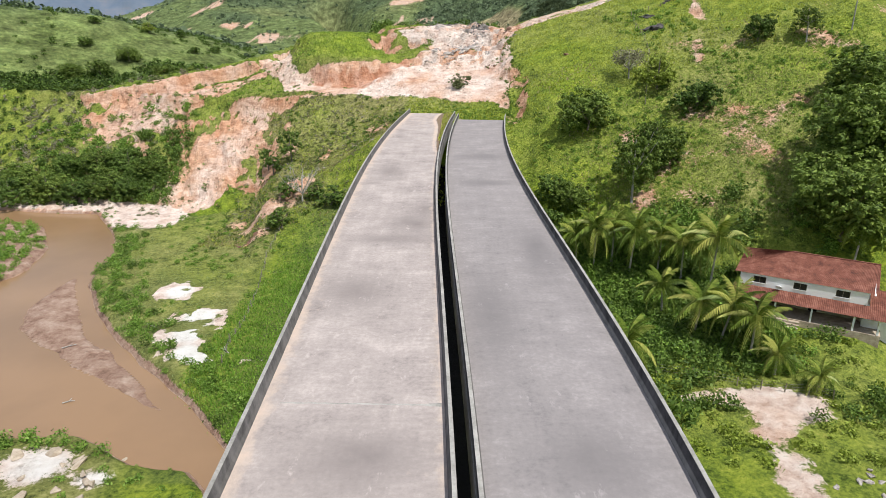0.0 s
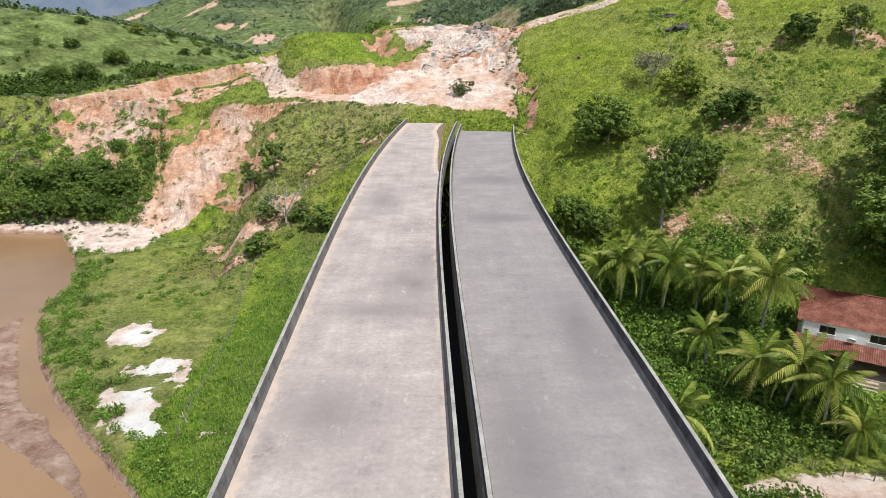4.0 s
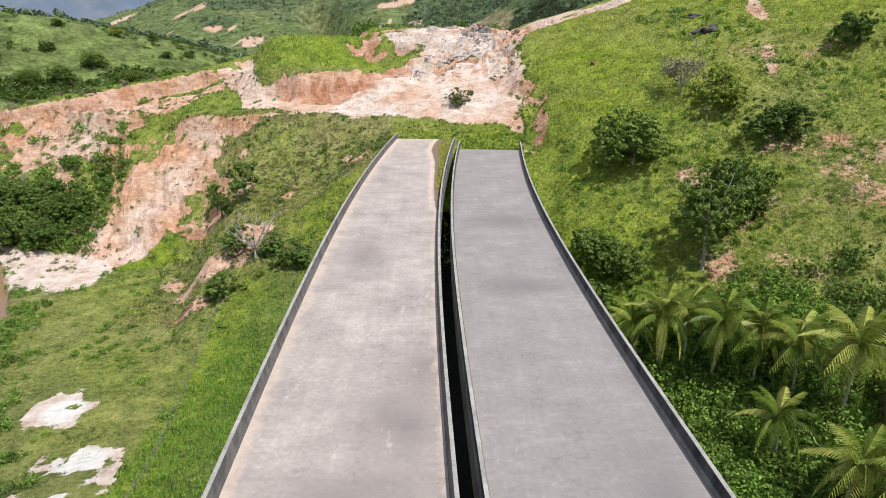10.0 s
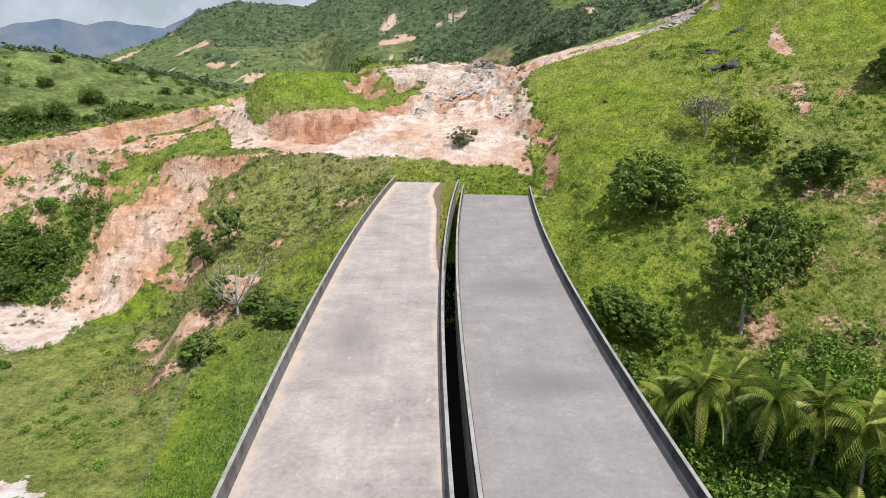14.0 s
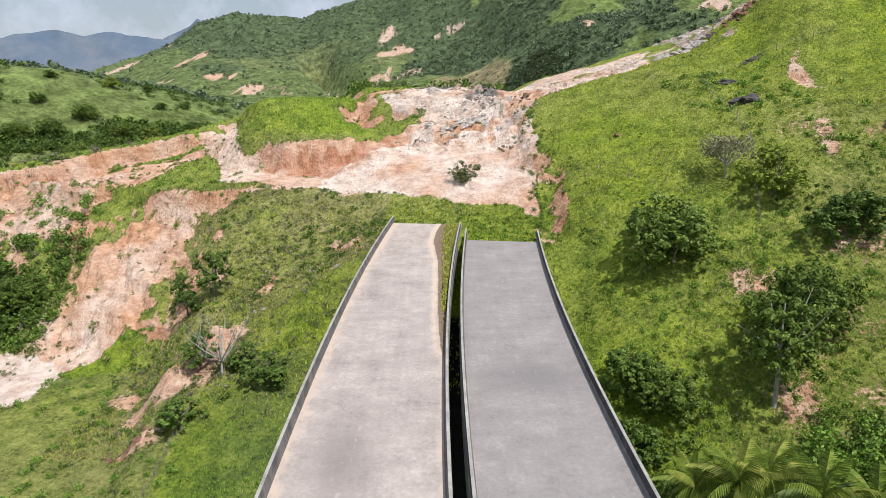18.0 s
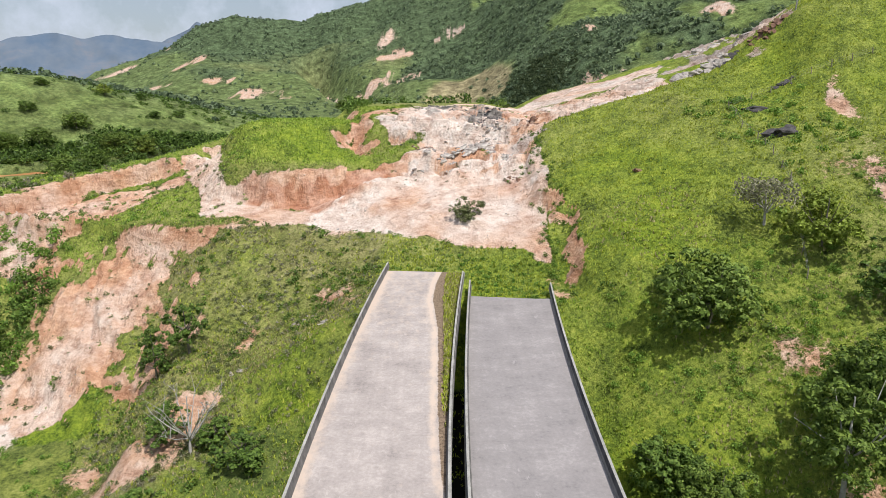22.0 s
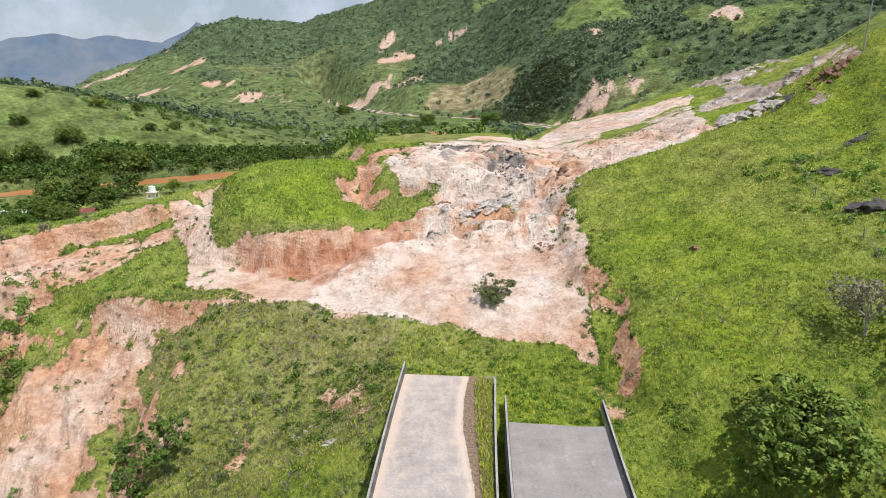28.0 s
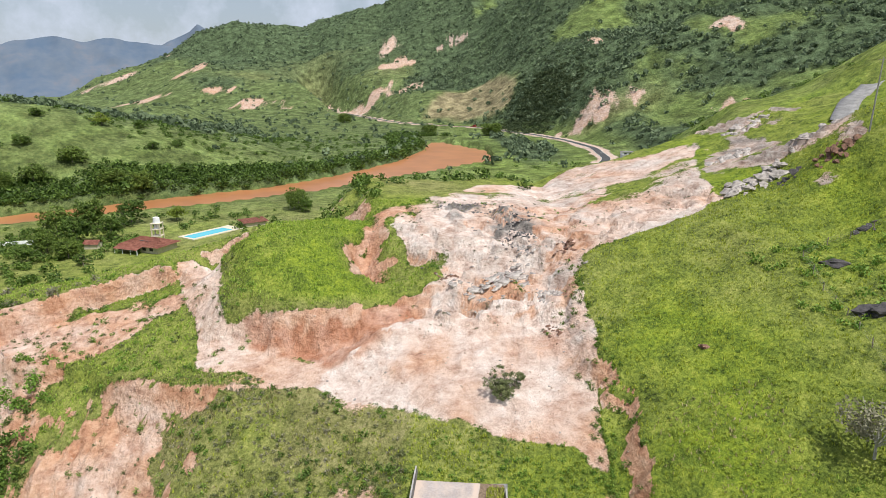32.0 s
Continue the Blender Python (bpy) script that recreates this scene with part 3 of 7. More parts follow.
    slide = sum(np.exp(-(((x - a) / e) ** 2 + ((y - b) / f) ** 2)) for a, b, e, f in ((-19, 177, 4, 3), (-13, 168, 3, 4), (-30, 171, 3, 5), (-21, 163, 2.5, 4), (-36, 160, 3, 5), (-42, 176, 4, 5), (-47, 150, 7, 3.4), (-41, 140, 3, 2), (-52, 157, 4, 3)))
    put(near * (0.55 * slide + 1.5 * n3 * (slide > 0.15)), 0.15)
    scrub = sstep(-60, -50, x) * (1 - sstep(-14, -9, x)) * sstep(140, 150, y) * (1 - sstep(186, 196, y + 0.3 * x))
    scrub = scrub * (1 - 0.9 * np.exp(-(((x0 + 23) / 7) ** 2 + ((y0 - 184) / 7) ** 2)))
    put(near * scrub * (0.22 + 1.15 * n3 + 0.6 * n2 + 0.3 * n1), 0.1 + 0.5 * n3)
    # sand and pale rock in the meadow, earth by the house track, banks
    sand = sum(np.exp(-(((x0 - a) / e) ** 2 + ((y0 - b) / f) ** 2)) for a, b, e, f in ((-48.5, 113.5, 3.2, 4.2), (-41.5, 103.5, 3.4, 3.6), (-40.5, 96.5, 3.8, 4.4), (-33.5, 87.3, 5.6, 2.2), (-38, 89.5, 2.5, 2.5)))
    put(near * (sand * 0.60 + (1.0 * n3 + 1.4 * n2 + 1.7 * fbm(x, y, 2.4, 3, 23)) * (sand > 0.12)), 1.7)
    dirt = sum(np.exp(-(((x - a) / e) ** 2 + ((y - b) / f) ** 2)) for a, b, e, f in ((41, 76.5, 6, 1.8), (46.5, 73, 4, 2.2), (41, 69, 3, 2.5), (39.5, 63, 2.4, 4), (39, 57, 2.4, 4)))
    put(near * (dirt * 0.66 + 1.6 * n3 * (dirt > 0.15) + n2 * (dirt > 0.15)), 0.8)
    trail = np.exp(-(line_dist(x, y, [(84, 212), (74, 188), (66, 172), (58, 152), (55, 147)])[0] / 2.4) ** 2)
    put(near * trail * (0.52 + 1.3 * n3), 0.3)
    patchy = sstep(28, 45, x) * sstep(112, 122, y) * (1 - sstep(168, 176, y))
    put(near * patchy * (0.16 + 0.75 * n3 + 0.3 * n2), 0.15)
    bank = sstep(0.05, 0.4, river_depth(x0, y0)) * (y < 250)
    put(bank * (z > WATER - 0.4) * 1.0, -0.3, 0.3, 0.55)
    cliffbank = sstep(-64, -72, x) * np.exp(-((z + 26.0) / 1.0) ** 2) * sstep(150, 160, y) * (y < 182)
    put(cliffbank * 1.1, 1.0 + 0.8 * n2)
    south_bank = np.exp(-(((x + 45) / 4.5) ** 2 + ((y - 63) / 4) ** 2)) + np.exp(-(((x + 37) / 3) ** 2 + ((y - 61) / 2) ** 2)) + np.exp(-(((x + 66) / 12) ** 2 + ((y - 57) / 6) ** 2))
    put(south_bank * (0.9 + 0.9 * n3), 0.95)
    # far scars, the road cutting and cleared terraces
    for a, b, e, f, p in ((212, 948, 42, 30, 0.5), (-135, 1560, 75, 40, 0.4), (-380, 1560, 60, 35, 0.4), (-120, 1890, 28, 60, 0.5), (258, 1195, 14, 34, 0.4), (402, 1028, 24, 24, 0.6), (-1010, 2210, 110, 70, 0.5), (-515, 1655, 45, 25, 0.3), (-92, 1745, 45, 55, 0.4), (20, 1800, 45, 30, 0.6), (330, 830, 22, 12, 0.4), (-640, 1900, 50, 40, 0.3), (-700, 1650, 60, 30, 0.4)):
        q = np.exp(-(((x - a) / e) ** 2 + ((y - b) / f) ** 2))
        put((q > 0.1) * (0.85 * q + 1.3 * fbm(x, y, 0.5 * f, 4, 32)), p, 0, 0.35 if a == 20 else 0.1)
    rd = line_dist(x, y, ROAD)[0]
    put((1 - sstep(8, 16, rd)) * (y > 430) * 0.8, 0.7)
    dry = np.clip(0.08 + 0.42 * sstep(165, 185, y) + 0.35 * n1 + 0.30 * patchy + (0.55 + 0.9 * n3) * sstep(-60, -48, x) * (1 - sstep(-12, -8, x)) * sstep(140, 152, y) * (1 - sstep(192, 202, y)) + 0.15 * sstep(330, 500, r), 0, 1)
    dry = dry * (1 - 0.75 * np.exp(-(((x + 24) / 9) ** 2)) * (y < 150)) * (1 - 0.6 * sstep(22, 34, x) * sstep(172, 182, y))
    dry = dry * (1 - 0.9 * sstep(0, 5, inside(x0, y0, MOUND)))
    wood = sstep(-0.20, 0.12, fbm(x, y, 150, 5, 33) + 0.22 * sstep(1500, 2100, r) + 0.16 * sstep(-4, 6, az) - 0.18 * sstep(-20, -14, az) * (1 - sstep(-3, 2, az)) * (1 - sstep(1500, 1900, r))) * sstep(0, 150, r - 620 - 480 * sstep(-18, -13, az) * (1 - sstep(2, 7, az)))
    high = sstep(28, 85, z + 90 * fbm(x, y, 170, 4, 133)) * sstep(1250, 1450, r) * (az < 3)
    wood = np.where((r > 1250) & (az < 3), np.maximum(high, 0.55 * wood), wood)
    wood = wood * sstep(16, 60, line_dist(x, y, ROAD)[0])
    belt = 0.7 * (1 - sstep(12, 20, np.abs(line_dist(x, y, FAR_RIVER)[0] - 48))) * (az < 0) * north_bank(x, y)
    wood = np.maximum(wood, belt)
    wood = np.maximum(wood, 0.55 * np.exp(-(((x + 24) / 9) ** 2)) * (y < 152) * (y > 60))
    # dark soil under the viaduct, its shade painted in with the wood tone
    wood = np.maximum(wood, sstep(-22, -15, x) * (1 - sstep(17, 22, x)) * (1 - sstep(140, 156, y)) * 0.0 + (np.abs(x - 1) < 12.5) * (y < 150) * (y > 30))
    wood = np.maximum(wood, 0.8 * sstep(18, 26, x) * (1 - sstep(44, 50, x)) * sstep(84, 90, y) * (1 - sstep(120, 128, y)))
    plain = (y < 165) * sstep(-12, -20, x) * near
    wood = np.maximum(wood, plain * (0.05 + 0.6 * n3))
    dry = np.clip(dry * (1 - 0.5 * plain) + 0.60 * plain * sstep(-34, -38, x0), 0, 1)
    wood = np.maximum(wood, 0.30 * sstep(640, 850, r) + 0.22 * sstep(420, 520, r) * (az < 0))
    # strip below the decks whose shade is painted into the colour
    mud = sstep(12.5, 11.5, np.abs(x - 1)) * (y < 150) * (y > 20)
    steep = sstep(0.35, 0.8, grade)
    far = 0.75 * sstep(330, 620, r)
    field = sstep(-8, 8, inside(x0, y0, FIELD) + 12 * n1) + sum(k * np.exp(-(((x0 - a) / e) ** 2 + ((y0 - b) / f) ** 2)) for a, b, e, f, k in ((-340, 1940, 150, 110, 0.4), (-105, 1725, 60, 70, 0.4), (-470, 1800, 90, 60, 0.3), (230, 930, 60, 30, 0.6)))
    wood = wood * (1 - 0.9 * np.clip(field, 0, 1))
    wood = np.maximum(wood, np.exp(-(((x0 - 162) / 45) ** 2 + ((y0 - 1105) / 75) ** 2) * 1.2) * (y0 > 900))
    chalk = near * sstep(0.35, 0.8, sand) + 0.8 * sstep(0.4, 0.9, south_bank) * (y < 80)
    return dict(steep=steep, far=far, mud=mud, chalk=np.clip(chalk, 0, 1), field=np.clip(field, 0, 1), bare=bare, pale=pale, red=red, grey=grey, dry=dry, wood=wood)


def sheet(name, X, Y, Z, material, masks=None):
    ny, nx = X.shape
    me = bpy.data.meshes.new(name)
    idx = np.arange(nx * ny).reshape(ny, nx)
    quads = np.stack([idx[:-1, :-1], idx[:-1, 1:], idx[1:, 1:], idx[1:, :-1]], -1).reshape(-1, 4)
    me.vertices.add(nx * ny)
    me.vertices.foreach_set("co", np.stack([X, Y, Z], -1).astype(np.float32).ravel())
    me.loops.add(quads.size)
    me.loops.foreach_set("vertex_index", quads.astype(np.int32).ravel())
    me.polygons.add(len(quads))
    me.polygons.foreach_set("loop_start", np.arange(0, quads.size, 4, dtype=np.int32))
    me.polygons.foreach_set("use_smooth", np.ones(len(quads), bool))
    me.update(calc_edges=True)
    for key, val in (masks or {}).items():
        me.attributes.new(key, "FLOAT", "POINT").data.foreach_set("value", np.broadcast_to(val, X.shape).astype(np.float32).ravel())
    me.materials.append(material)
    return new(name, me)


SPREAD = spread(XX, YY, ZZ, GRADE)
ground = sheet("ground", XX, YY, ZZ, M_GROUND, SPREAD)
tagged(ground, "green grassy hillsides with bare pink earth cuts and a river plain", "ground", kind="structure")


def height(x, y):
    """Ground height of the built sheet at a place."""
    i, j = int(np.clip(np.searchsorted(GX, x) - 1, 0, len(GX) - 2)), int(np.clip(np.searchsorted(GY, y) - 1, 0, len(GY) - 2))
    u, v = (x - GX[i]) / (GX[i + 1] - GX[i]), (y - GY[j]) / (GY[j + 1] - GY[j])
    return float((ZZ[j, i] * (1 - u) + ZZ[j, i + 1] * u) * (1 - v) + (ZZ[j + 1, i] * (1 - u) + ZZ[j + 1, i + 1] * u) * v)

# ---------- water ----------
def water_mat(name, base, rough):
    m, nt, b = mat(name, rough, 0.5)
    v = coords(nt)
    n = noise_tex(nt, v, 0.05, 4, 0.5)
    nt.links.new(ramp(nt, n, [(0.35, tuple(0.88 * c for c in base)), (0.65, tuple(1.08 * c for c in base))]), b.inputs["Base Color"])
    bump(nt, b, noise_tex(nt, v, 1.2, 3, 0.5), 0.06, 0.05)
    return m


def ribbon(name, pts, widths, z, material, n=60):
    """A flat sheet along a line, wider than its bed."""
    t = np.linspace(0, len(pts) - 1, n)
    px, py = (np.interp(t, range(len(pts)), [p[k] for p in pts]) for k in (0, 1))
    w = np.interp(t, range(len(pts)), widths) + 7
    tx, ty = np.gradient(px), np.gradient(py)
    l = np.hypot(tx, ty)
    nx, ny = -ty / l, tx / l
    s = np.linspace(-1, 1, 3)
    X, Y = px[:, None] + nx[:, None] * w[:, None] * s, py[:, None] + ny[:, None] * w[:, None] * s
    return sheet(name, X, Y, np.full(X.shape, z), material)


wx, wy = np.meshgrid(np.linspace(-420, 240, 12), np.linspace(-90, 236, 8))
tagged(sheet("water_1", wx, wy, np.full(wx.shape, WATER), water_mat("brown_water", (0.265, 0.160, 0.084), 0.22)), "muddy brown slow river beside a sandbar", "river", kind="structure")
tagged(ribbon("water_2", FAR_RIVER, FAR_RIVER_W, WATER, water_mat("orange_water", (0.42, 0.175, 0.07), 0.35)), "wide orange muddy river between wooded banks", "river", kind="structure")


# ---------- the twin viaduct ----------
def part(name, bm, material, parent=None, label="", smooth=False):
    me = bpy.data.meshes.new(name)
    bm.to_mesh(me)
    bm.free()
    me.materials.append(material)
    if smooth:
        me.polygons.foreach_set("use_smooth", [True] * len(me.polygons))
    ob = new(name, me)
    ob.parent = parent
    if label:
        tagged(ob, label)
    return ob


def thing(name, label, category, at=(0, 0, 0), group="", kind=""):
    ob = new(name)
    ob.location = at
    ob.empty_display_size = 0.5
    return tagged(ob, label, category, group, kind)


def bend(c, y):
    """A deck edge in plan: a smooth curve, straight on to the south of its reach."""
    y = np.asarray(y, float)
    u, k = (np.maximum(y, 22.0) - 90) / 50, -68.0 / 50
    slope = (4 * c[0] * k ** 3 + 3 * c[1] * k ** 2 + 2 * c[2] * k + c[3]) / 50
    return c[0] * u ** 4 + c[1] * u ** 3 + c[2] * u ** 2 + c[3] * u + c[4] + slope * np.minimum(y - 22.0, 0)


def left_l(y): return bend((-0.115, 0.38, 1.27, -0.76, -11.0), y)
def left_r(y): return bend((-0.150, 0.413, 1.456, -0.417, -0.082), y)
def right_l(y): return bend((-0.178, 0.389, 1.43, -0.322, 1.854), y)
def right_r(y): return bend((-0.321, 0.745, 1.742, -0.502, 12.213), y)


def extrude_profile(name, edge, y0, y1, profile, material, parent, label="", step=3.0, end=None):
    """Sweep a closed profile of (offset, height) along a deck edge."""
    ys = np.linspace(y0, y1, max(2, int((y1 - y0) / step)))
    bm = bmesh.new()
    rings = []
    for y in ys:
        x = float(edge(y))
        rings.append([bm.verts.new((x + o, y, h)) for o, h in profile])
    k = len(profile)
    for a, b in zip(rings, rings[1:]):
        for i in range(k):
            bm.faces.new((a[i], a[(i + 1) % k], b[(i + 1) % k], b[i]))
    bm.faces.new(rings[0])
    bm.faces.new(rings[-1][::-1])
    bmesh.ops.recalc_face_normals(bm, faces=bm.faces)
    return part(name, bm, material, parent, label)


def deck_surface(name, el, er, y0, y1, skew, material, parent, sandf, label):
    ys, us = np.linspace(0, 1, 420), np.linspace(0, 1, 41)
    Yg = y0 + (y1 - y0) * ys[:, None] + skew * (us[None, :] - 0.5) * ys[:, None] ** 8
    X = el(Yg) + (er(Yg) - el(Yg)) * us[None, :]
    Z = 0.012 * np.sin(X * 0.9) * 0 + 0.02 * fbm(X, Yg, 6, 2, 50)
    ob = sheet(name, X, Yg, Z, material, sandf(us[None, :] + 0 * X, X, Yg))
    ob.parent = parent
    return tagged(ob, label)


def viaduct(el, er, y0, y1, skew, dmat, sandf, label, dlabel, bar_l, bar_r, bmat):
    root = thing("viaduct", label, "bridge")
    deck_surface("deck", el, er, y0, y1, skew, dmat, root, sandf, dlabel)
    # slab edge and box under the running surface
    ys = np.linspace(y0, y1 - 0.3, 60)
    bm = bmesh.new()
    rings = []
    for y in ys:
        a, b = float(el(y)), float(er(y))
        c = 0.5 * (a + b)
        # unseen 2.6 m edge webs, added to darken the slot between the decks
        prof = [(a - 0.45, -0.06), (b + 0.45, -0.06), (b + 0.45, -2.6), (b - 0.2, -2.6), (b - 0.4, -0.5), (a + 0.4, -0.5), (a + 0.2, -2.6), (a - 0.45, -2.6)]
        rings.append([bm.verts.new((p, y, h)) for p, h in prof])
    for r0, r1 in zip(rings, rings[1:]):
        for i in range(8):
            bm.faces.new((r0[i], r0[(i + 1) % 8], r1[(i + 1) % 8], r1[i]))
    bm.faces.new(rings[0]), bm.faces.new(rings[-1][::-1])
    bmesh.ops.recalc_face_normals(bm, faces=bm.faces)
    part("girder", bm, M_GIRDER, root)
    for y in (-12.0, 24.0, 60.0, 96.0, 132.0):
        c = 0.5 * float(el(y) + er(y))
        g = height(c, y)
        if g > -3:
            continue
        bm = bmesh.new()
        bmesh.ops.create_cone(bm, cap_ends=True, segments=20, radius1=1.1, radius2=1.1, depth=-0.5 - g + 1.0, matrix=Matrix.Translation((c, y, (-0.5 + g - 1.0) / 2)))
        part("pier", bm, M_GIRDER, root, smooth=False)
    for nm, edge, sgn, ya, yb in (("parapet", el, -1, *bar_l), ("parapet", er, 1, *bar_r)):
        prof = [(0, -0.05), (0.10 * sgn, 0.26), (0.17 * sgn, 0.88), (0.37 * sgn, 0.88), (0.40 * sgn, -0.05)]
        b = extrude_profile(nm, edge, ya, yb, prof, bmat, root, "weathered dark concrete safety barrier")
        extrude_profile("coping", edge, ya, yb, [(0.155 * sgn, 0.884), (0.165 * sgn, 0.905), (0.375 * sgn, 0.905), (0.385 * sgn, 0.884)], M_COPING, b, "pale worn top edge")
    return root


def blots(x, y, spots):
    return np.clip(sum(np.exp(-(((x - a) / c) ** 2 + ((y - b) / d) ** 2)) for a, b, c, d in spots), 0, 1)


def wear_left(u, x, y):
    left = np.exp(-(u / 0.065) ** 2) * 0.62 + 0.16 * np.exp(-(u / 0.12) ** 2)
    right = np.exp(-((1 - u) / 0.05) ** 2) * 0.60 + 0.2 * sstep(110, 140, y) * np.exp(-((1 - u) / 0.15) ** 2)
    off, w = left_r(y) - x, np.interp(y, [104, 118, 128, 139, 148, 159, 166, 172], [0.10, 0.35, 0.9, 1.35, 1.9, 3.4, 3.6, 3.2])
    soil = 0.95 * sstep(w + 0.3, w - 0.3, off) * sstep(112, 120, y)
    right = right + 0.75 * np.exp(-((off - w - 0.45) / 0.4) ** 2) * sstep(110, 124, y)
    return dict(sand=left + right + 0.32 * sstep(125, 168, y) + 0.08 * sstep(60, 125, y), soil=soil,
                stain=blots(x, y, [(-2.2, 72, 3.0, 4.5), (-0.8, 78, 1.6, 2.2), (-4, 66, 4, 1.4), (-6, 52, 3, 4), (-3, 30, 4, 3), (-7, 100, 2, 5)]))


def wear_right(u, x, y):
    return dict(sand=0.42 * np.exp(-((1 - u) / 0.012) ** 2) + 0.2 * np.exp(-(u / 0.02) ** 2), soil=0.0 * u,
                stain=blots(x, y, [(9, 30, 3, 3), (5, 48, 2, 8), (10.5, 62, 2, 9), (7, 92, 4, 2), (8, 112, 4, 3)]))


old = viaduct(left_l, left_r, -40.0, 172.4, -1.2, M_DECK_L, wear_left, "unfinished highway viaduct with sandy pale concrete deck", "pale sandy weathered concrete roadway", (-40, 175.0), (-40, 169.6), M_BARRIER_L)
bm = bmesh.new()
js = np.linspace(0.10, 0.985, 40)
jr = random.Random(4)
ring = []
for u in js:
    jx = float(left_l(35.2) + (left_r(35.2) - left_l(35.2)) * u)
    jw = 0.05 + 0.05 * jr.random() + (0.10 if u > 0.9 else 0)
    jy = 35.3 - 0.25 * u + jr.uniform(-0.03, 0.03)
    ring.append([bm.verts.new((jx, jy - jw, 0.0)), bm.verts.new((jx, jy, 0.034)), bm.verts.new((jx, jy + jw, 0.0))])
for p, q in zip(ring, ring[1:]):
    bm.faces.new((p[0], q[0], q[1], p[1])), bm.faces.new((p[1], q[1], q[2], p[2]))
part("mortar_joint", bm, M_COPING, old, "pale mortar line across the deck")
viaduct(right_l, right_r, -40.0, 159.6, -1.5, M_DECK_R, wear_right, "unfinished highway viaduct with bare grey concrete deck", "bare grey screeded concrete roadway", (-40, 165.1), (-40, 163.8), M_BARRIER_R)

# ---------- plants ----------
RNG = np.random.default_rng(7)
M_LEAF = leaf_mat("leaf_mid", (0.060, 0.120, 0.014), (0.158, 0.285, 0.040), (0.29, 0.42, 0.085))
M_LEAF_DARK = leaf_mat("leaf_dark", (0.036, 0.068, 0.012), (0.098, 0.168, 0.028), (0.195, 0.285, 0.055))
M_LEAF_LIGHT = leaf_mat("leaf_light", (0.12, 0.165, 0.018), (0.245, 0.32, 0.042), (0.39, 0.45, 0.09))
M_LEAF_DRY = leaf_mat("leaf_dry", (0.08, 0.095, 0.035), (0.17, 0.195, 0.075), (0.30, 0.32, 0.14))
M_LEAF_GREY = leaf_mat("leaf_grey", (0.13, 0.13, 0.075), (0.25, 0.235, 0.15), (0.38, 0.35, 0.25))
M_GRASS = leaf_mat("grass_blades", (0.150, 0.235, 0.022), (0.27, 0.40, 0.045), (0.44, 0.52, 0.11))
M_GRASS_HI = leaf_mat("hill_grass_blades", (0.21, 0.26, 0.030), (0.37, 0.44, 0.042), (0.54, 0.55, 0.10))
M_GRASS_DULL = leaf_mat("grazed_grass", (0.15, 0.20, 0.065), (0.26, 0.33, 0.12), (0.40, 0.45, 0.21))
M_LUSH = leaf_mat("lush_grass_blades", (0.10, 0.21, 0.02), (0.185, 0.34, 0.04), (0.31, 0.46, 0.08))
M_DRYGRASS = leaf_mat("dry_grass_blades", (0.22, 0.21, 0.075), (0.40, 0.36, 0.17), (0.58, 0.49, 0.28))
M_FROND = leaf_mat("palm_frond", (0.06, 0.10, 0.016), (0.21, 0.29, 0.045), (0.56, 0.53, 0.15), 0.45, 0.6)
M_BARK = speckled("bark", [(0.35, (0.10, 0.085, 0.065)), (0.6, (0.24, 0.21, 0.175))], 2.0, 0.9, 6, 0.5, 0.03)
M_PALEBARK = speckled("pale_bark", [(0.35, (0.25, 0.23, 0.205)), (0.6, (0.46, 0.44, 0.41))], 2.0, 0.9, 6, 0.5, 0.03)
M_FAR_DARK = leaf_mat("far_grove_leaf", (0.030, 0.048, 0.022), (0.062, 0.090, 0.038), (0.11, 0.14, 0.06), 0.8)
# mountain leaves lightened and blued: haze carried by their colour
M_HAZE_LEAF = leaf_mat("hazed_far_leaf", (0.085, 0.120, 0.068), (0.150, 0.205, 0.112), (0.24, 0.295, 0.165), 0.8)


def unit(v):
    return v / np.maximum(np.linalg.norm(v, axis=-1, keepdims=True), 1e-6)


def leaf_cards(c, out, size, rng, tilt=0.9, slim=0.55):
    """Small leaf sprays as folded diamonds round the points c, facing about the way out."""
    n = unit(out + tilt * rng.normal(size=c.shape))
    a = unit(np.cross(n, rng.normal(size=c.shape)))
    b = np.cross(n, a)
    s = (size * rng.uniform(0.6, 1.4, len(c)))[:, None]
    V = np.stack([c + a * s, c + b * s * slim + n * s * 0.15, c - a * s, c - b * s * slim + n * s * 0.15], 1).reshape(-1, 3)
    return V, np.arange(len(V)).reshape(-1, 4)


def blob_cards(blobs, n, size, rng, hollow=0.62, tilt=0.9):
    vol = np.array([b[3] * b[4] * b[5] for b in blobs]) ** (2 / 3)
    pick = rng.choice(len(blobs), n, p=vol / vol.sum())
    B = np.array(blobs)[pick]
    d = unit(rng.normal(size=(n, 3)))
    rad = rng.uniform(hollow ** 3, 1.0, n) ** (1 / 3)
    lump = 1 + 0.16 * np.sin(5 * d[:, 0] + 3 * d[:, 2] + pick) + 0.1 * np.sin(9 * d[:, 1] + 2 * pick)
    c = B[:, :3] + d * B[:, 3:] * (rad * lump)[:, None]
    return leaf_cards(c, d, size, rng, tilt)


def raw_mesh(name, V, F, material):
    me = bpy.data.meshes.new(name)
    V, F = np.asarray(V, np.float32), np.asarray(F, np.int32)
    me.vertices.add(len(V))
    me.vertices.foreach_set("co", V.ravel())
    me.loops.add(F.size)
    me.loops.foreach_set("vertex_index", F.ravel())
    me.polygons.add(len(F))
    me.polygons.foreach_set("loop_start", np.arange(0, F.size, F.shape[1], dtype=np.int32))
    me.update(calc_edges=True)
    me.materials.append(material)
    return me


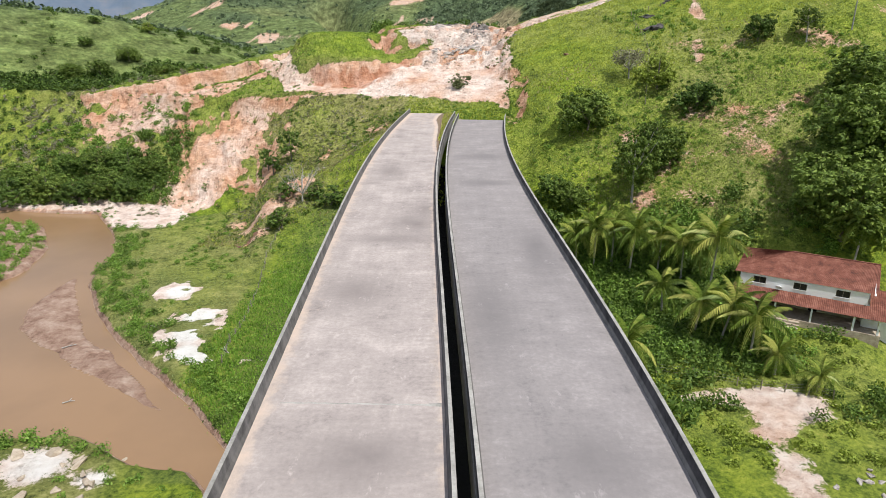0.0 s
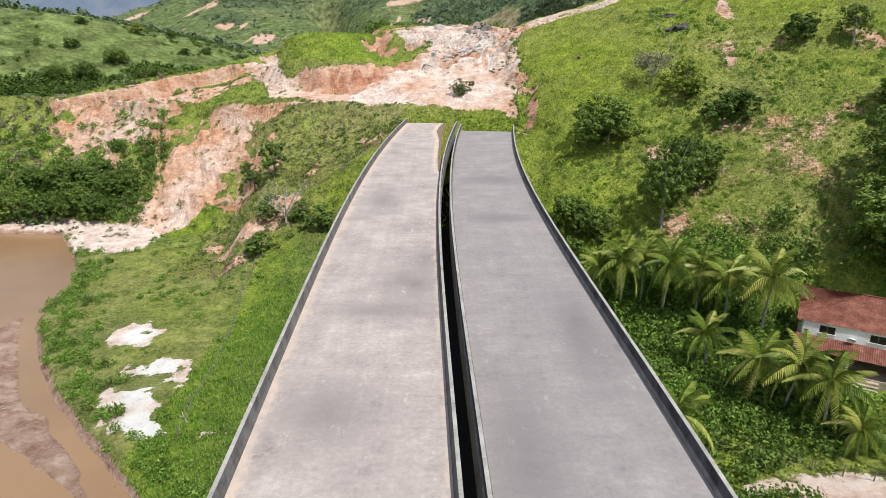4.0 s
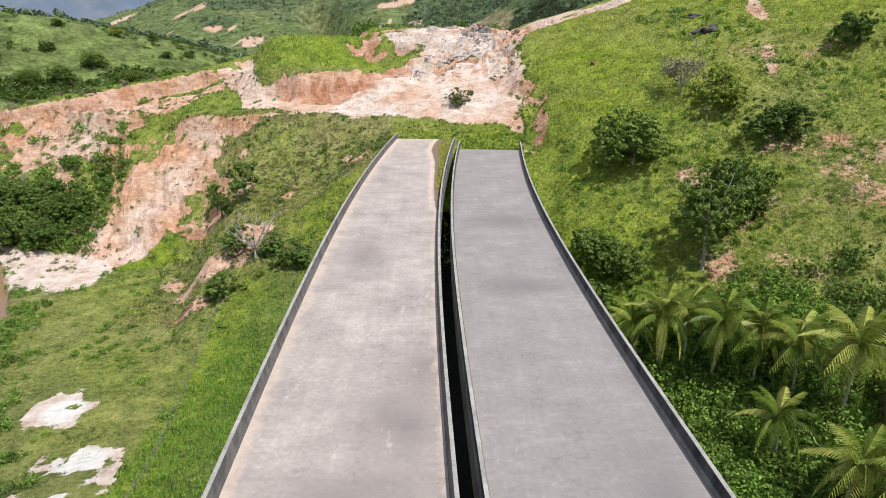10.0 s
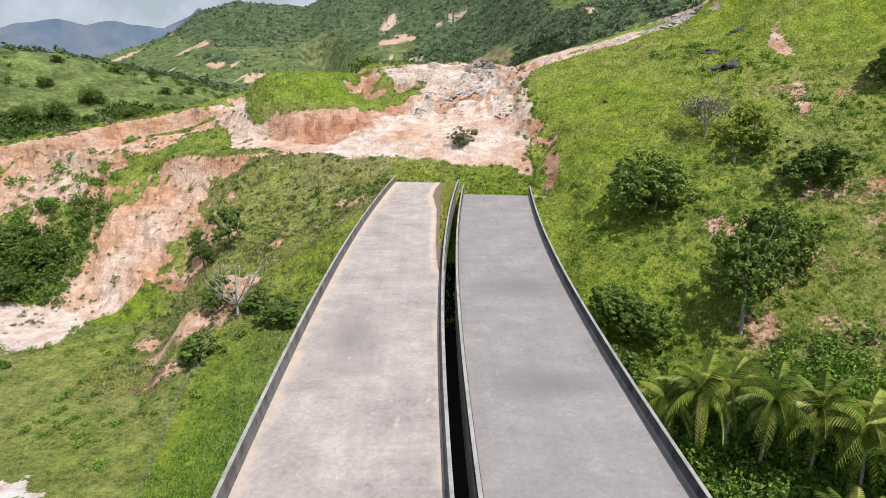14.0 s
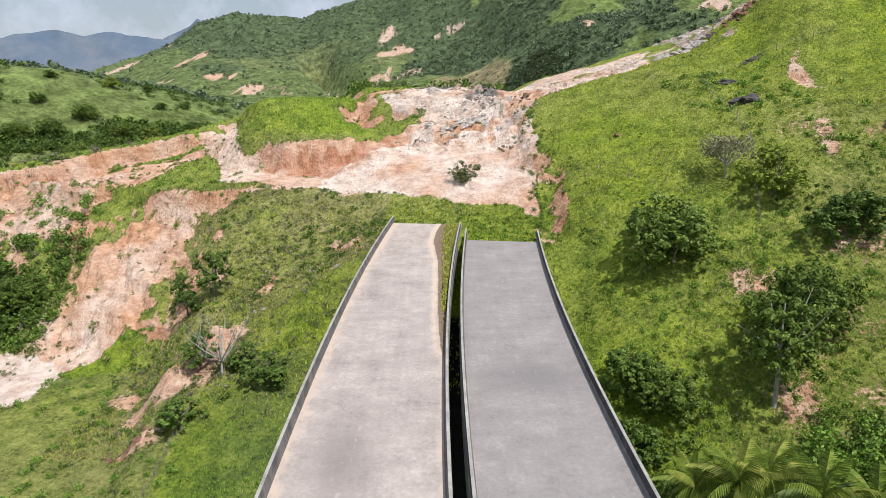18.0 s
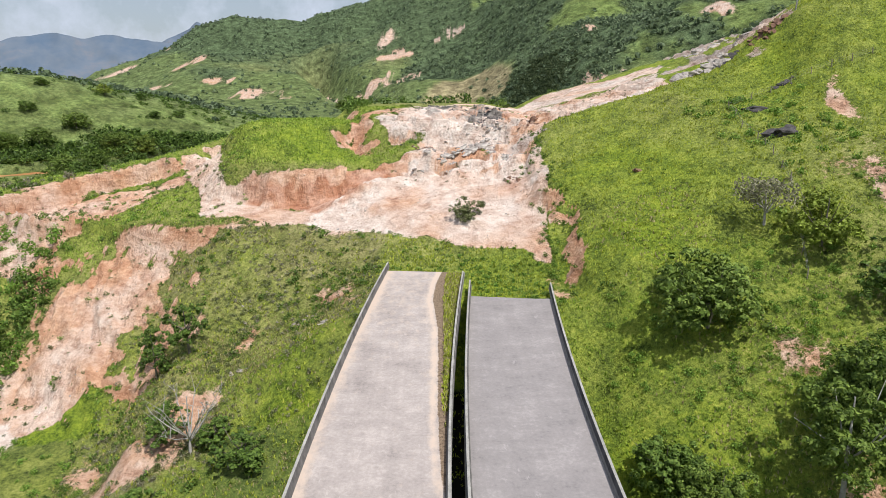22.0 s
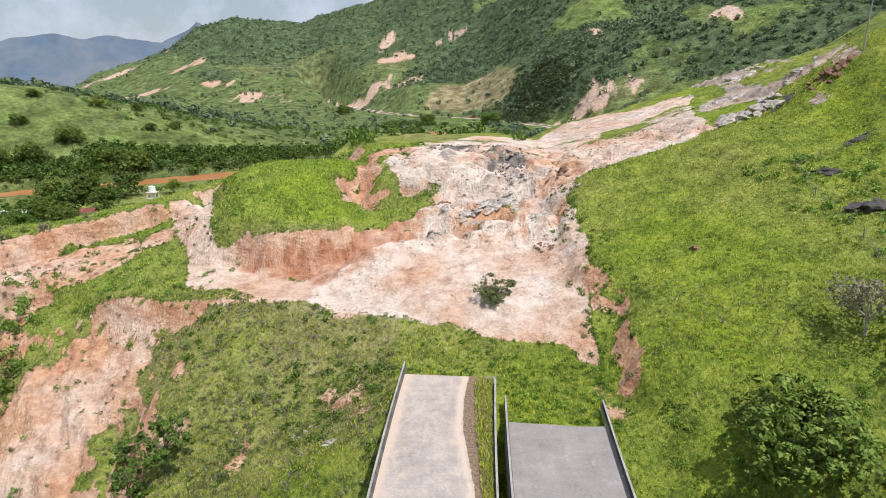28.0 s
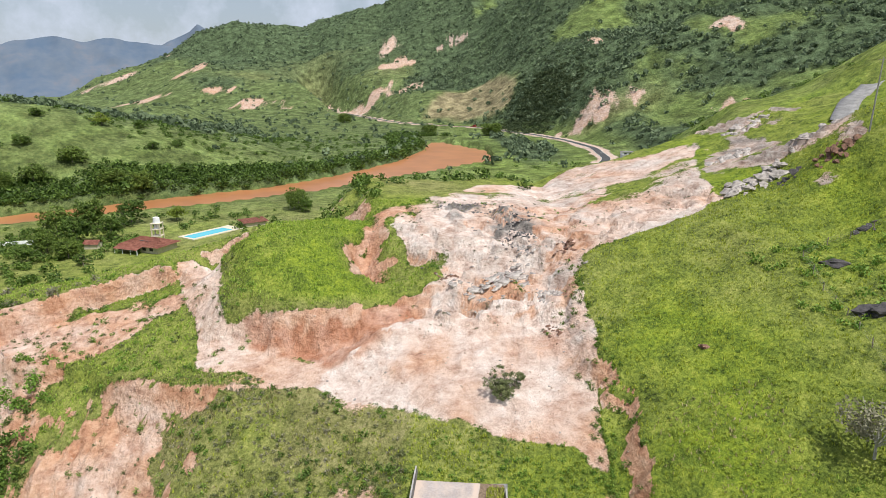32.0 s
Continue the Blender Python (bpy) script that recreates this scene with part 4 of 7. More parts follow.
def tubes(paths, segs=6):
    """Tapered round limbs: paths of (point, radius)."""
    V, F, base = [], [], 0
    for path in paths:
        P, R = np.array([p for p, _ in path], float), [r for _, r in path]
        T = unit(np.gradient(P, axis=0))
        for i in range(len(P)):
            side = unit(np.cross(T[i], (0.3, 0.9, 0.2)))
            up = np.cross(T[i], side)
            for k in range(segs):
                a = 2 * math.pi * k / segs
                V.append(P[i] + R[i] * (math.cos(a) * side + math.sin(a) * up))
        for i in range(len(P) - 1):
            for k in range(segs):
                F.append((base + i * segs + k, base + i * segs + (k + 1) % segs, base + (i + 1) * segs + (k + 1) % segs, base + (i + 1) * segs + k))
        base += len(P) * segs
    return np.array(V), np.array(F)


def limbs(h, spread_r, n, rng, r0=0.28, fork=0.4, lean=0.4):
    lx, ly = rng.normal(0, lean, 2)
    stem = [((0, 0, -0.6), r0 * 1.25), ((lx * 0.2, ly * 0.2, h * fork * 0.5), r0), ((lx * 0.5, ly * 0.5, h * fork), r0 * 0.8), ((lx, ly, h * 0.85), r0 * 0.25)]
    out = [stem]
    for i in range(n):
        a = 2 * math.pi * (i + rng.uniform(-0.3, 0.3)) / n
        z0 = h * fork * rng.uniform(0.75, 1.2)
        z1 = h * rng.uniform(0.6, 0.95)
        q = spread_r * rng.uniform(0.5, 0.95)
        out.append([((lx * 0.4, ly * 0.4, z0), r0 * 0.5), ((q * 0.5 * math.cos(a), q * 0.5 * math.sin(a), (z0 + z1) / 2 - 0.2), r0 * 0.32), ((q * math.cos(a), q * math.sin(a), z1), r0 * 0.1)])
    return out


def crown_blobs(r, h, n, rng, low=0.25, flat=0.75):
    """A lumpy crown of overlapping masses with gaps between."""
    out = [(0, 0, h * 0.62, r * 0.55, r * 0.55, h * 0.30)]
    for i in range(n):
        a, q = rng.uniform(0, 2 * math.pi), r * rng.uniform(0.35, 0.72)
        b = r * rng.uniform(0.28, 0.46)
        out.append((q * math.cos(a), q * math.sin(a), h * rng.uniform(low + 0.15, 0.82), b, b, b * flat * rng.uniform(0.8, 1.2)))
    return out


def clump_cards(blobs, n, rc, per, size, rng):
    """Leaf sprays gathered in many small tufts over the lumps of a crown, with dark gaps between."""
    vol = np.array([b[3] * b[4] * b[5] for b in blobs]) ** (2 / 3)
    B = np.array(blobs)[rng.choice(len(blobs), n, p=vol / vol.sum())]
    d = unit(rng.normal(size=(n, 3)) + (0, 0, 0.15))
    c = B[:, :3] + d * B[:, 3:] * (rng.uniform(0.25, 1.05, n) ** 0.4)[:, None]
    e = unit(rng.normal(size=(n, per, 3)) + 0.7 * d[:, None, :] + (0, 0, 0.35))
    r = rc * rng.uniform(0.6, 1.35, n)[:, None, None]
    p = c[:, None, :] + e * r * rng.uniform(0.45, 1.0, (n, per, 1)) * (1, 1, 0.75)
    return leaf_cards(p.reshape(-1, 3), (e + (0, 0, 0.5)).reshape(-1, 3), size, rng, 0.45, 0.5)


TREE_KINDS = {}


def tree_kind(key, r, h, blobs, leaves, size, leafm, bark=None, fork=0.35, low=0.25, seed=1, n_limbs=6):
    rng = np.random.default_rng(seed)
    tv, tf = tubes(limbs(h, r, n_limbs, rng, 0.013 * h + 0.07, fork))
    if key == "sparse":
        cv, cf = blob_cards(crown_blobs(r, h, blobs, rng, low), leaves, size, rng)
    else:
        cv, cf = clump_cards(crown_blobs(r, h, blobs, rng, low), leaves // 30, 0.10 * r + 0.12, 30, size, rng)
    TREE_KINDS[key] = (raw_mesh("trunk", tv, tf, bark or M_BARK), raw_mesh("crown", cv, cf, leafm), r, h)


def plant_tree(key, x, y, r, h, label, group="", rz=0.0, sink=0.0):
    tm, cm, r0, h0 = TREE_KINDS[key]
    root = thing("tree", label, "tree", (x, y, height(x, y) - sink), group)
    root.rotation_euler = (0, 0, rz)
    root.scale = (r / r0, r / r0, h / h0)
    for nm, me in (("trunk", tm), ("crown", cm)):
        new(nm, me).parent = root
    return root


M_UNDER = leaf_mat("undergrowth_leaf", (0.058, 0.120, 0.015), (0.170, 0.305, 0.042), (0.32, 0.46, 0.09))
M_TREE = leaf_mat("tree_leaf", (0.045, 0.080, 0.012), (0.125, 0.195, 0.030), (0.26, 0.34, 0.07))
tree_kind("mango", 7.2, 11.5, 19, 11400, 0.30, M_TREE, seed=3, low=0.1)
tree_kind("yellow", 5.2, 9.5, 13, 6000, 0.25, M_LEAF_LIGHT, seed=4, low=0.12)
tree_kind("dark", 5.5, 8.0, 14, 6500, 0.26, M_LEAF_DARK, seed=5, low=0.1)
tree_kind("tall", 6.0, 15.0, 15, 7500, 0.25, M_TREE, M_PALEBARK, fork=0.42, low=0.1, seed=6)
tree_kind("giant", 10.5, 17.0, 34, 24000, 0.34, M_TREE, seed=23, low=0.08, n_limbs=9)
tree_kind("small", 2.4, 4.4, 9, 2200, 0.17, M_LEAF_DARK, seed=8, low=0.05)
tree_kind("young", 3.2, 8.5, 10, 2800, 0.21, M_LEAF_DARK, seed=9, low=0.15)
tree_kind("sparse", 4.4, 7.0, 9, 1500, 0.20, M_LEAF_GREY, M_PALEBARK, fork=0.25, seed=10, n_limbs=9)

plant_tree("mango", 34.3, 151.5, 7.4, 11.0, "broad dark green mango tree on the grassy slope", sink=1.6)
plant_tree("yellow", 51.5, 157.5, 5.0, 9.5, "round yellow-green tree on the grassy slope", rz=1.0, sink=1.6)
plant_tree("sparse", 46.0, 162.5, 4.6, 7.5, "half-bare grey tree beside a yellow-green tree")
plant_tree("dark", 57.7, 148.5, 6.0, 7.5, "dark green rounded tree on the slope", rz=2.0, sink=1.6)
plant_tree("tall", 39.7, 129.6, 5.6, 15.0, "tall tree with a pale slender trunk", rz=0.6)
plant_tree("mango", 46.0, 136.5, 6.2, 11.5, "leafy tree behind a tall pale-trunked tree", rz=2.4, sink=1.6)
plant_tree("dark", 24.8, 137.0, 4.6, 7.0, "dark bushy tree close to the viaduct", rz=0.3, sink=1.6)
plant_tree("mango", 28.6, 132.5, 4.4, 7.0, "dark bushy tree close to the viaduct", rz=1.3, sink=1.6)
plant_tree("dark", 22.5, 128.0, 4.0, 7.5, "dark bushy tree close to the viaduct", rz=2.9, sink=1.6)
plant_tree("dark", 75.5, 161.7, 4.0, 6.5, "dark spreading tree high on the pasture", rz=0.5)
plant_tree("tall", 84.8, 157.5, 3.6, 8.5, "slim tree high on the pasture", rz=1.7)
plant_tree("mango", 88.5, 136.5, 8.5, 11.5, "large yellow-green tree on the upper slope", rz=0.9)
plant_tree("giant", 79.0, 121.5, 11.0, 17.5, "very large leafy tree casting shade beside the house", rz=2.2)
plant_tree("giant", 72.0, 111.0, 10.0, 15.5, "very large dark leafy tree behind the house", rz=0.2)
plant_tree("giant", 84.0, 110.0, 9.0, 15.0, "very large leafy tree behind the house", rz=4.0)
plant_tree("small", -35.6, 141.0, 3.6, 5.2, "dark round tree at the foot of the slope")
plant_tree("young", -39.1, 169.0, 3.5, 9.5, "upright dark tree on the eroded slope")
plant_tree("young", -46.5, 173.0, 2.9, 6.6, "upright dark tree on the eroded slope", rz=1.0)
plant_tree("young", -43.5, 166.5, 2.6, 5.8, "upright dark tree on the eroded slope", rz=2.0)
plant_tree("small", -36.5, 153.5, 3.6, 5.4, "dark bushy tree beside a dead tree", rz=1.4)
plant_tree("small", -25.5, 147.5, 3.8, 5.0, "dark bushy tree below the viaduct", rz=2.6)
plant_tree("small", -29.0, 151.5, 3.0, 4.2, "dark bushy tree beside a dead tree", rz=0.4)
tree_kind("bush", 2.4, 3.4, 14, 5400, 0.11, M_LEAF_DRY, seed=18, low=0.0, n_limbs=8)
for i, (x, y, k, r, h) in enumerate(((-87, 177, "dark", 5.0, 8.0), (-95, 180, "mango", 6.0, 9.5), (-104, 178, "dark", 5.5, 8.5), (-84, 185, "mango", 5.0, 8.0), (-113, 181, "mango", 6.5, 10.0), (-93, 190, "dark", 5.5, 8.0), (-122, 178, "dark", 6.0, 9.5), (-102, 190, "mango", 5.5, 8.5), (-112, 193, "dark", 5.0, 7.5), (-126, 190, "mango", 6.0, 9.0))):
    plant_tree(k, x, y, r, h, "dark leafy tree in the wood on the river bank", "river bank trees", 0.8 * i, 1.2)
plant_tree("bush", 5.6, 188.0, 3.3, 3.9, "lone dry grey-green bush in the bare earth cut", sink=1.3)

for i, (x, y, k, r, h) in enumerate(((-189, 402, "mango", 8, 15), (-174, 392, "dark", 8, 14), (-178, 374, "mango", 7, 11), (-161, 397, "dark", 7, 13), (-163, 364, "mango", 6, 9), (-166, 430, "dark", 9, 14), (-182, 418, "mango", 9, 16), (-146, 440, "yellow", 6, 9), (-150, 352, "small", 4, 6), (-176, 356, "dark", 6, 9), (-86, 470, "mango", 8, 13), (-80, 462, "dark", 5, 9))):
    plant_tree(k, x, y, r, h, "leafy garden tree beside the riverside house", "garden trees", 0.7 * i)

for i, (x, y, k, r, h) in enumerate(((-264, 557, "mango", 10, 12), (-300, 560, "dark", 7, 9), (-273, 623, "yellow", 8, 11), (-226, 603, "dark", 6, 7), (-213, 622, "dark", 6, 7), (-209, 538, "mango", 9, 14), (-226, 533, "giant", 10, 15), (-274, 526, "mango", 10, 14), (-288, 512, "giant", 10, 14), (-193, 576, "dark", 8, 9), (-163, 1251, "mango", 13, 18), (-11, 1005, "giant", 12, 16), (76, 993, "giant", 15, 18), (-250, 640, "dark", 6, 8), (-310, 600, "dark", 6, 7))):
    plant_tree(k, x, y, r, h, "dark rounded tree on the far pasture", "far pasture trees", 0.9 * i, 0.8)

# dead tree
rng = np.random.default_rng(12)
dead = limbs(7.5, 4.2, 11, rng, 0.16, 0.2, 0.5)
for br in list(dead[1:]):
    (p0, _), (p1, r1), (p2, r2) = br
    for k in range(3):
        q = np.array(p1) * (0.7 - 0.25 * k) + np.array(p2) * (0.3 + 0.25 * k)
        dead.append([(tuple(q), 0.045), (tuple(q + rng.normal(0, 0.5, 3) + (0, 0, 0.5)), 0.03), (tuple(q + rng.normal(0, 0.9, 3) + (0, 0, 1.1)), 0.012)])
root = thing("dead_tree", "leafless bleached grey dead tree on the slope", "tree", (-32.8, 150.5, height(-32.8, 150.5)))
root.scale = (1.35, 1.35, 1.25)
new("trunk", raw_mesh("trunk", *tubes(dead[:1]), M_PALEBARK)).parent = root
for k in range(11):
    new("branch", raw_mesh("branch", *tubes([dead[1 + k]] + dead[12 + 3 * k:15 + 3 * k], 5), M_PALEBARK)).parent = root


# palms
def frond(length, droop, rng):
    """One arching feather frond: a rib and drooping leaflets."""
    n = 20
    t = np.linspace(0, 1, n)
    out = length * (t - 0.25 * droop * t ** 2)
    zz = length * (0.55 * t * (1 - 0.3 * droop) - (0.55 + 0.75 * droop) * t ** 2)
    rib = np.stack([out, 0 * t, zz], 1)
    V, F = [], []
    for i in range(1, n):
        L = 0.85 * math.sin(math.pi * min(1, 0.12 + 0.85 * t[i])) ** 0.6 + 0.15
        for s in (-1, 1):
            for k in (0, 0.5):
                p = rib[i] * (1 - k * 0.5) + rib[i - 1] * (k * 0.5)
                tip = p + np.array([0.40 * L, s * L * 0.80, -0.62 * L - 0.25 * rng.random()])
                w = np.array([0.085, 0, 0.01])
                b = len(V)
                V += [p - w, p + w, tip + w * 0.2, tip - w * 0.2]
                F.append((b, b + 1, b + 2, b + 3))
    for i in range(n - 1):
        b = len(V)
        w = np.array([0, 0.05 * (1 - t[i]) + 0.015, 0])
        V += [rib[i] - w, rib[i] + w, rib[i + 1] + w, rib[i + 1] - w]
        F.append((b, b + 1, b + 2, b + 3))
    return np.array(V), np.array(F)


FRONDS = [raw_mesh("frond", *frond(L, d, RNG), M_FROND) for L, d in ((4.6, 0.15), (5.1, 0.5), (4.7, 0.95))]


def palm(x, y, h, seed, s=1.0):
    rng = np.random.default_rng(seed)
    g = height(x, y)
    root = thing("palm_tree", "coconut palm with arching yellow-green fronds and slim trunk", "palm tree", (x, y, g), "palms by the house")
    lx, ly = rng.normal(0, 0.5, 2)
    tv, tf = tubes([[((0, 0, -0.5), 0.24), ((lx * 0.3, ly * 0.3, h * 0.4), 0.17), ((lx * 0.7, ly * 0.7, h * 0.75), 0.14), ((lx, ly, h), 0.13)]], 8)
    new("trunk", raw_mesh("trunk", tv, tf, M_PALEBARK)).parent = root
    n = 21
    for i in range(n):
        f = new("frond", FRONDS[0 if i < 7 else (1 if i < 14 else 2)])
        f.parent = root
        f.location = (lx, ly, h)
        f.rotation_euler = (rng.normal(0, 0.12), -1.15 + 0.085 * i + rng.normal(0, 0.1) if i < 14 else 0.1 + rng.normal(0, 0.12), i * 2.399 + rng.normal(0, 0.15))
        f.scale = (s, s, s)


for i, (x, y, h, s) in enumerate(((27.0, 119.0, 7.0, 0.9), (30.2, 118.2, 8.5, 1.05), (33.2, 117.0, 8.0, 1.0), (36.0, 114.8, 9.0, 1.1), (40.5, 112.5, 8.5, 1.05), (43.6, 108.8, 9.0, 1.15), (47.0, 104.5, 9.5, 1.2),
                                  (40.2, 92.5, 7.0, 1.0), (42.4, 88.5, 7.5, 1.05), (45.5, 85.0, 6.5, 1.0), (47.5, 81.5, 3.0, 0.75), (51.0, 77.0, 2.4, 0.6), (27.0, 80.5, 6.5, 0.95), (71.3, 105.2, 9.5, 1.1), (38.0, 101.0, 6.0, 0.9))):
    palm(x, y, h, 100 + i, s)

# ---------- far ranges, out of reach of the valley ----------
# distance haze painted as blue-grey into the base colour of the ranges
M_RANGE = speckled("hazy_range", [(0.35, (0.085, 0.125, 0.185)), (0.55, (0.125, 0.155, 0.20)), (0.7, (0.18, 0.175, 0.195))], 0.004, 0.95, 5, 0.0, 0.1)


def far_range(name, dist, stops, label):
    """A long ridge far off: crest height by bearing, falling to the valley in front."""
    az = np.linspace(stops[0][0], stops[-1][0], 160)
    top = np.interp(az, [s[0] for s in stops], [s[1] for s in stops]) + 18 * fbm(az * 40, az * 0, 60, 4, 90)
    t = np.linspace(0, 1, 14)
    R = dist + 500 * (t[None, :] - 1) + 60 * fbm(az[:, None] * 45, t[None, :] * 300, 70, 3, 93)
    Z = -30 + (top[:, None] + 30) * t[None, :] ** 1.3
    a = np.radians(az)[:, None]
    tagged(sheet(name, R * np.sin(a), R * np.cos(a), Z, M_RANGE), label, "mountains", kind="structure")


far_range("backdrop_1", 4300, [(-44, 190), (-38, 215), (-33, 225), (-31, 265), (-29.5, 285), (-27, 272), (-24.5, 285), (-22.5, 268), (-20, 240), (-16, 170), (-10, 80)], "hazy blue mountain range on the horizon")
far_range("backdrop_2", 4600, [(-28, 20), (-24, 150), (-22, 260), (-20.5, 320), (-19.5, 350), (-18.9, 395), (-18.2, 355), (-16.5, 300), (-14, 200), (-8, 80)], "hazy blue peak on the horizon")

# ---------- ground cover, scattered ----------
def scatter(name, protos, P, size, material, rng, label, category, squash=(0.75, 1.2)):
    """Many small plants of a few shapes, joined into one thing of kind stuff."""
    which = rng.integers(0, len(protos), len(P))
    VV, FF, base = [], [], 0
    for k, (V, F) in enumerate(protos):
        sel = np.nonzero(which == k)[0]
        if not len(sel):
            continue
        a = rng.uniform(0, 2 * np.pi, len(sel))
        s = size[sel]
        sz = s * rng.uniform(*squash, len(sel))
        x = V[None, :, 0] * np.cos(a)[:, None] - V[None, :, 1] * np.sin(a)[:, None]
        y = V[None, :, 0] * np.sin(a)[:, None] + V[None, :, 1] * np.cos(a)[:, None]
        W = np.stack([x * s[:, None], y * s[:, None], V[None, :, 2] * sz[:, None]], -1) + P[sel][:, None, :]
        VV.append(W.reshape(-1, 3))
        FF.append((F[None] + (np.arange(len(sel)) * len(V))[:, None, None] + base).reshape(-1, F.shape[1]))
        base += len(sel) * len(V)
    ob = new(name, raw_mesh(name, np.concatenate(VV), np.concatenate(FF), material))
    return tagged(ob, label, category, kind="stuff")


def sample(grid, x, y):
    i = np.clip(np.searchsorted(GX, x) - 1, 0, len(GX) - 2)
    j = np.clip(np.searchsorted(GY, y) - 1, 0, len(GY) - 2)
    u, v = (x - GX[i]) / (GX[i + 1] - GX[i]), (y - GY[j]) / (GY[j + 1] - GY[j])
    return (grid[j, i] * (1 - u) + grid[j, i + 1] * u) * (1 - v) + (grid[j + 1, i] * (1 - u) + grid[j + 1, i + 1] * u) * v


def heights(x, y):
    return sample(ZZ, x, y)


def seed_points(n, x0, x1, y0, y1, density, rng, sink=0.1):
    """Points over a stretch of land, kept by a density of 0 to 1."""
    x, y = rng.uniform(x0, x1, n), rng.uniform(y0, y1, n)
    z = heights(x, y)
    keep = rng.random(n) < np.clip(density(x, y, z, {k: sample(g, x, y) for k, g in SPREAD.items()}), 0, 1)
    keep &= ~((y < 172.7) & (x > left_l(y) - 1.2) & (x < left_r(y) + 1.2) & (z > -5))
    keep &= ~((y < 161.0) & (x > left_l(y) - 1.2) & (x < right_r(y) + 1.2) & (z > -5))
    return np.stack([x, y, z - sink], 1)[keep]


def shrub_proto(n, size, seed, h=0.9, blobs=4):
    rng = np.random.default_rng(seed)
    bl = [(0, 0, h * 0.4, 0.55, 0.55, h * 0.5)] + [(rng.uniform(-0.5, 0.5), rng.uniform(-0.5, 0.5), h * rng.uniform(0.25, 0.6), 0.4, 0.4, h * 0.38) for _ in range(blobs)]
    return blob_cards(bl, n, size, rng, 0.6)


def tuft_proto(seed, n=4):
    rng = np.random.default_rng(seed)
    V, F = [], []
    for i in range(n):
        a, l = rng.uniform(0, 2 * math.pi), rng.uniform(0.6, 1.1)
        p = rng.normal(0, 0.28, 2)
        w = 0.16
        dx, dy = math.cos(a), math.sin(a)
        b = len(V)
        V += [(p[0] - dy * w, p[1] + dx * w, 0), (p[0] + dy * w, p[1] - dx * w, 0), (p[0] + dx * 0.4 * l + dy * 0.05, p[1] + dy * 0.4 * l, l), (p[0] + dx * 0.4 * l - dy * 0.05, p[1] + dy * 0.4 * l, l * 0.95)]
        F.append((b, b + 1, b + 2, b + 3))
    return np.array(V), np.array(F)


SHRUBS = [shrub_proto(48, 0.165, 20 + i, 0.9, 5) for i in range(4)]
BIG_SHRUBS = [shrub_proto(110, 0.125, 30 + i, 1.0, 8) for i in range(4)]
THICKET = [shrub_proto(170, 0.095, 130 + i, 1.0, 12) for i in range(4)]
TUFTS = [tuft_proto(40 + i) for i in range(5)]
rg = np.random.default_rng(77)


def clump(x, y, sc, seed):
    return sstep(-0.05, 0.22, fbm(x, y, sc, 3, seed))


def no_bare(m):
    return 1 - sstep(0.3, 0.55, m["bare"])


# undergrowth by the house and along the right side of the viaduct
P = seed_points(3400, 17, 70, 76, 130, lambda x, y, z, m: (0.95 * sstep(86, 92, y + 0.35 * (x - 30)) * (1 - sstep(112, 124, y - 0.1 * x)) * (1 - sstep(48, 54, x)) + 0.5 * (x < 24) + 0.5 * sstep(120, 104, y) * sstep(66, 70, x)) * no_bare(m) * (np.hypot(x - 57, y - 97) > 10.5), rg)
scatter("undergrowth", THICKET, P, rg.uniform(0.9, 2.8, len(P)), M_UNDER, rg, "dense green undergrowth below the palms beside the viaduct", "bushes")
P = seed_points(1500, 19, 60, 70, 128, lambda x, y, z, m: (0.9 * sstep(84, 92, y + 0.35 * (x - 30)) * (1 - sstep(112, 124, y)) * (1 - sstep(46, 52, x)) + 0.35 * (x < 26) + 0.25) * no_bare(m) * (np.hypot(x - 57, y - 97) > 10.5), rg)
scatter("undergrowth", THICKET, P, rg.uniform(0.8, 3.3, len(P)), M_LEAF_DARK, rg, "dark green bushes below the palms beside the viaduct", "bushes")
P = seed_points(700, 17, 60, 62, 112, lambda x, y, z, m: 0.6 * no_bare(m) * (np.hypot(x - 57, y - 97) > 10.5), rg)
scatter("undergrowth", SHRUBS, P, rg.uniform(0.7, 1.6, len(P)), M_LEAF_LIGHT, rg, "fresh light green bushes by the house track", "bushes")
# pasture slope on the right
P = seed_points(5200, 18, 100, 118, 178, lambda x, y, z, m: (0.10 + 0.55 * clump(x, y, 9, 70)) * (1 - sstep(0.75, 1.0, m["bare"])), rg)
scatter("slope_plants", SHRUBS, P, rg.uniform(0.2, 0.6, len(P)), M_LEAF_LIGHT, rg, "low bright weeds scattered over the pasture slope", "weeds")
P = seed_points(4600, 26, 100, 116, 172, lambda x, y, z, m: (0.10 + 0.6 * clump(x, y, 9, 71)) * sstep(24, 50, x + 0.4 * (150 - y)) * (1 - 0.9 * sstep(150, 160, y)), rg)
scatter("slope_plants", SHRUBS, P, rg.uniform(0.2, 0.85, len(P)), M_LEAF, rg, "low green shrubs scattered over the pasture slope", "shrubs")
P = seed_points(2600, 22, 100, 114, 160, lambda x, y, z, m: 0.08 + 0.75 * clump(x, y, 6, 171), rg)
scatter("slope_plants", BIG_SHRUBS, P, rg.uniform(0.35, 1.0, len(P)), M_UNDER, rg, "leafy green clumps over the lower pasture slope", "shrubs")
P = seed_points(300, 44, 75, 160, 200, lambda x, y, z, m: sstep(46, 56, x + 0.1 * (y - 170)) * (0.05 + clump(x, y, 9, 72)), rg)
scatter("slope_plants", SHRUBS, P, rg.uniform(0.6, 1.7, len(P)), M_LEAF, rg, "shrubs along the upper pasture fence", "shrubs")
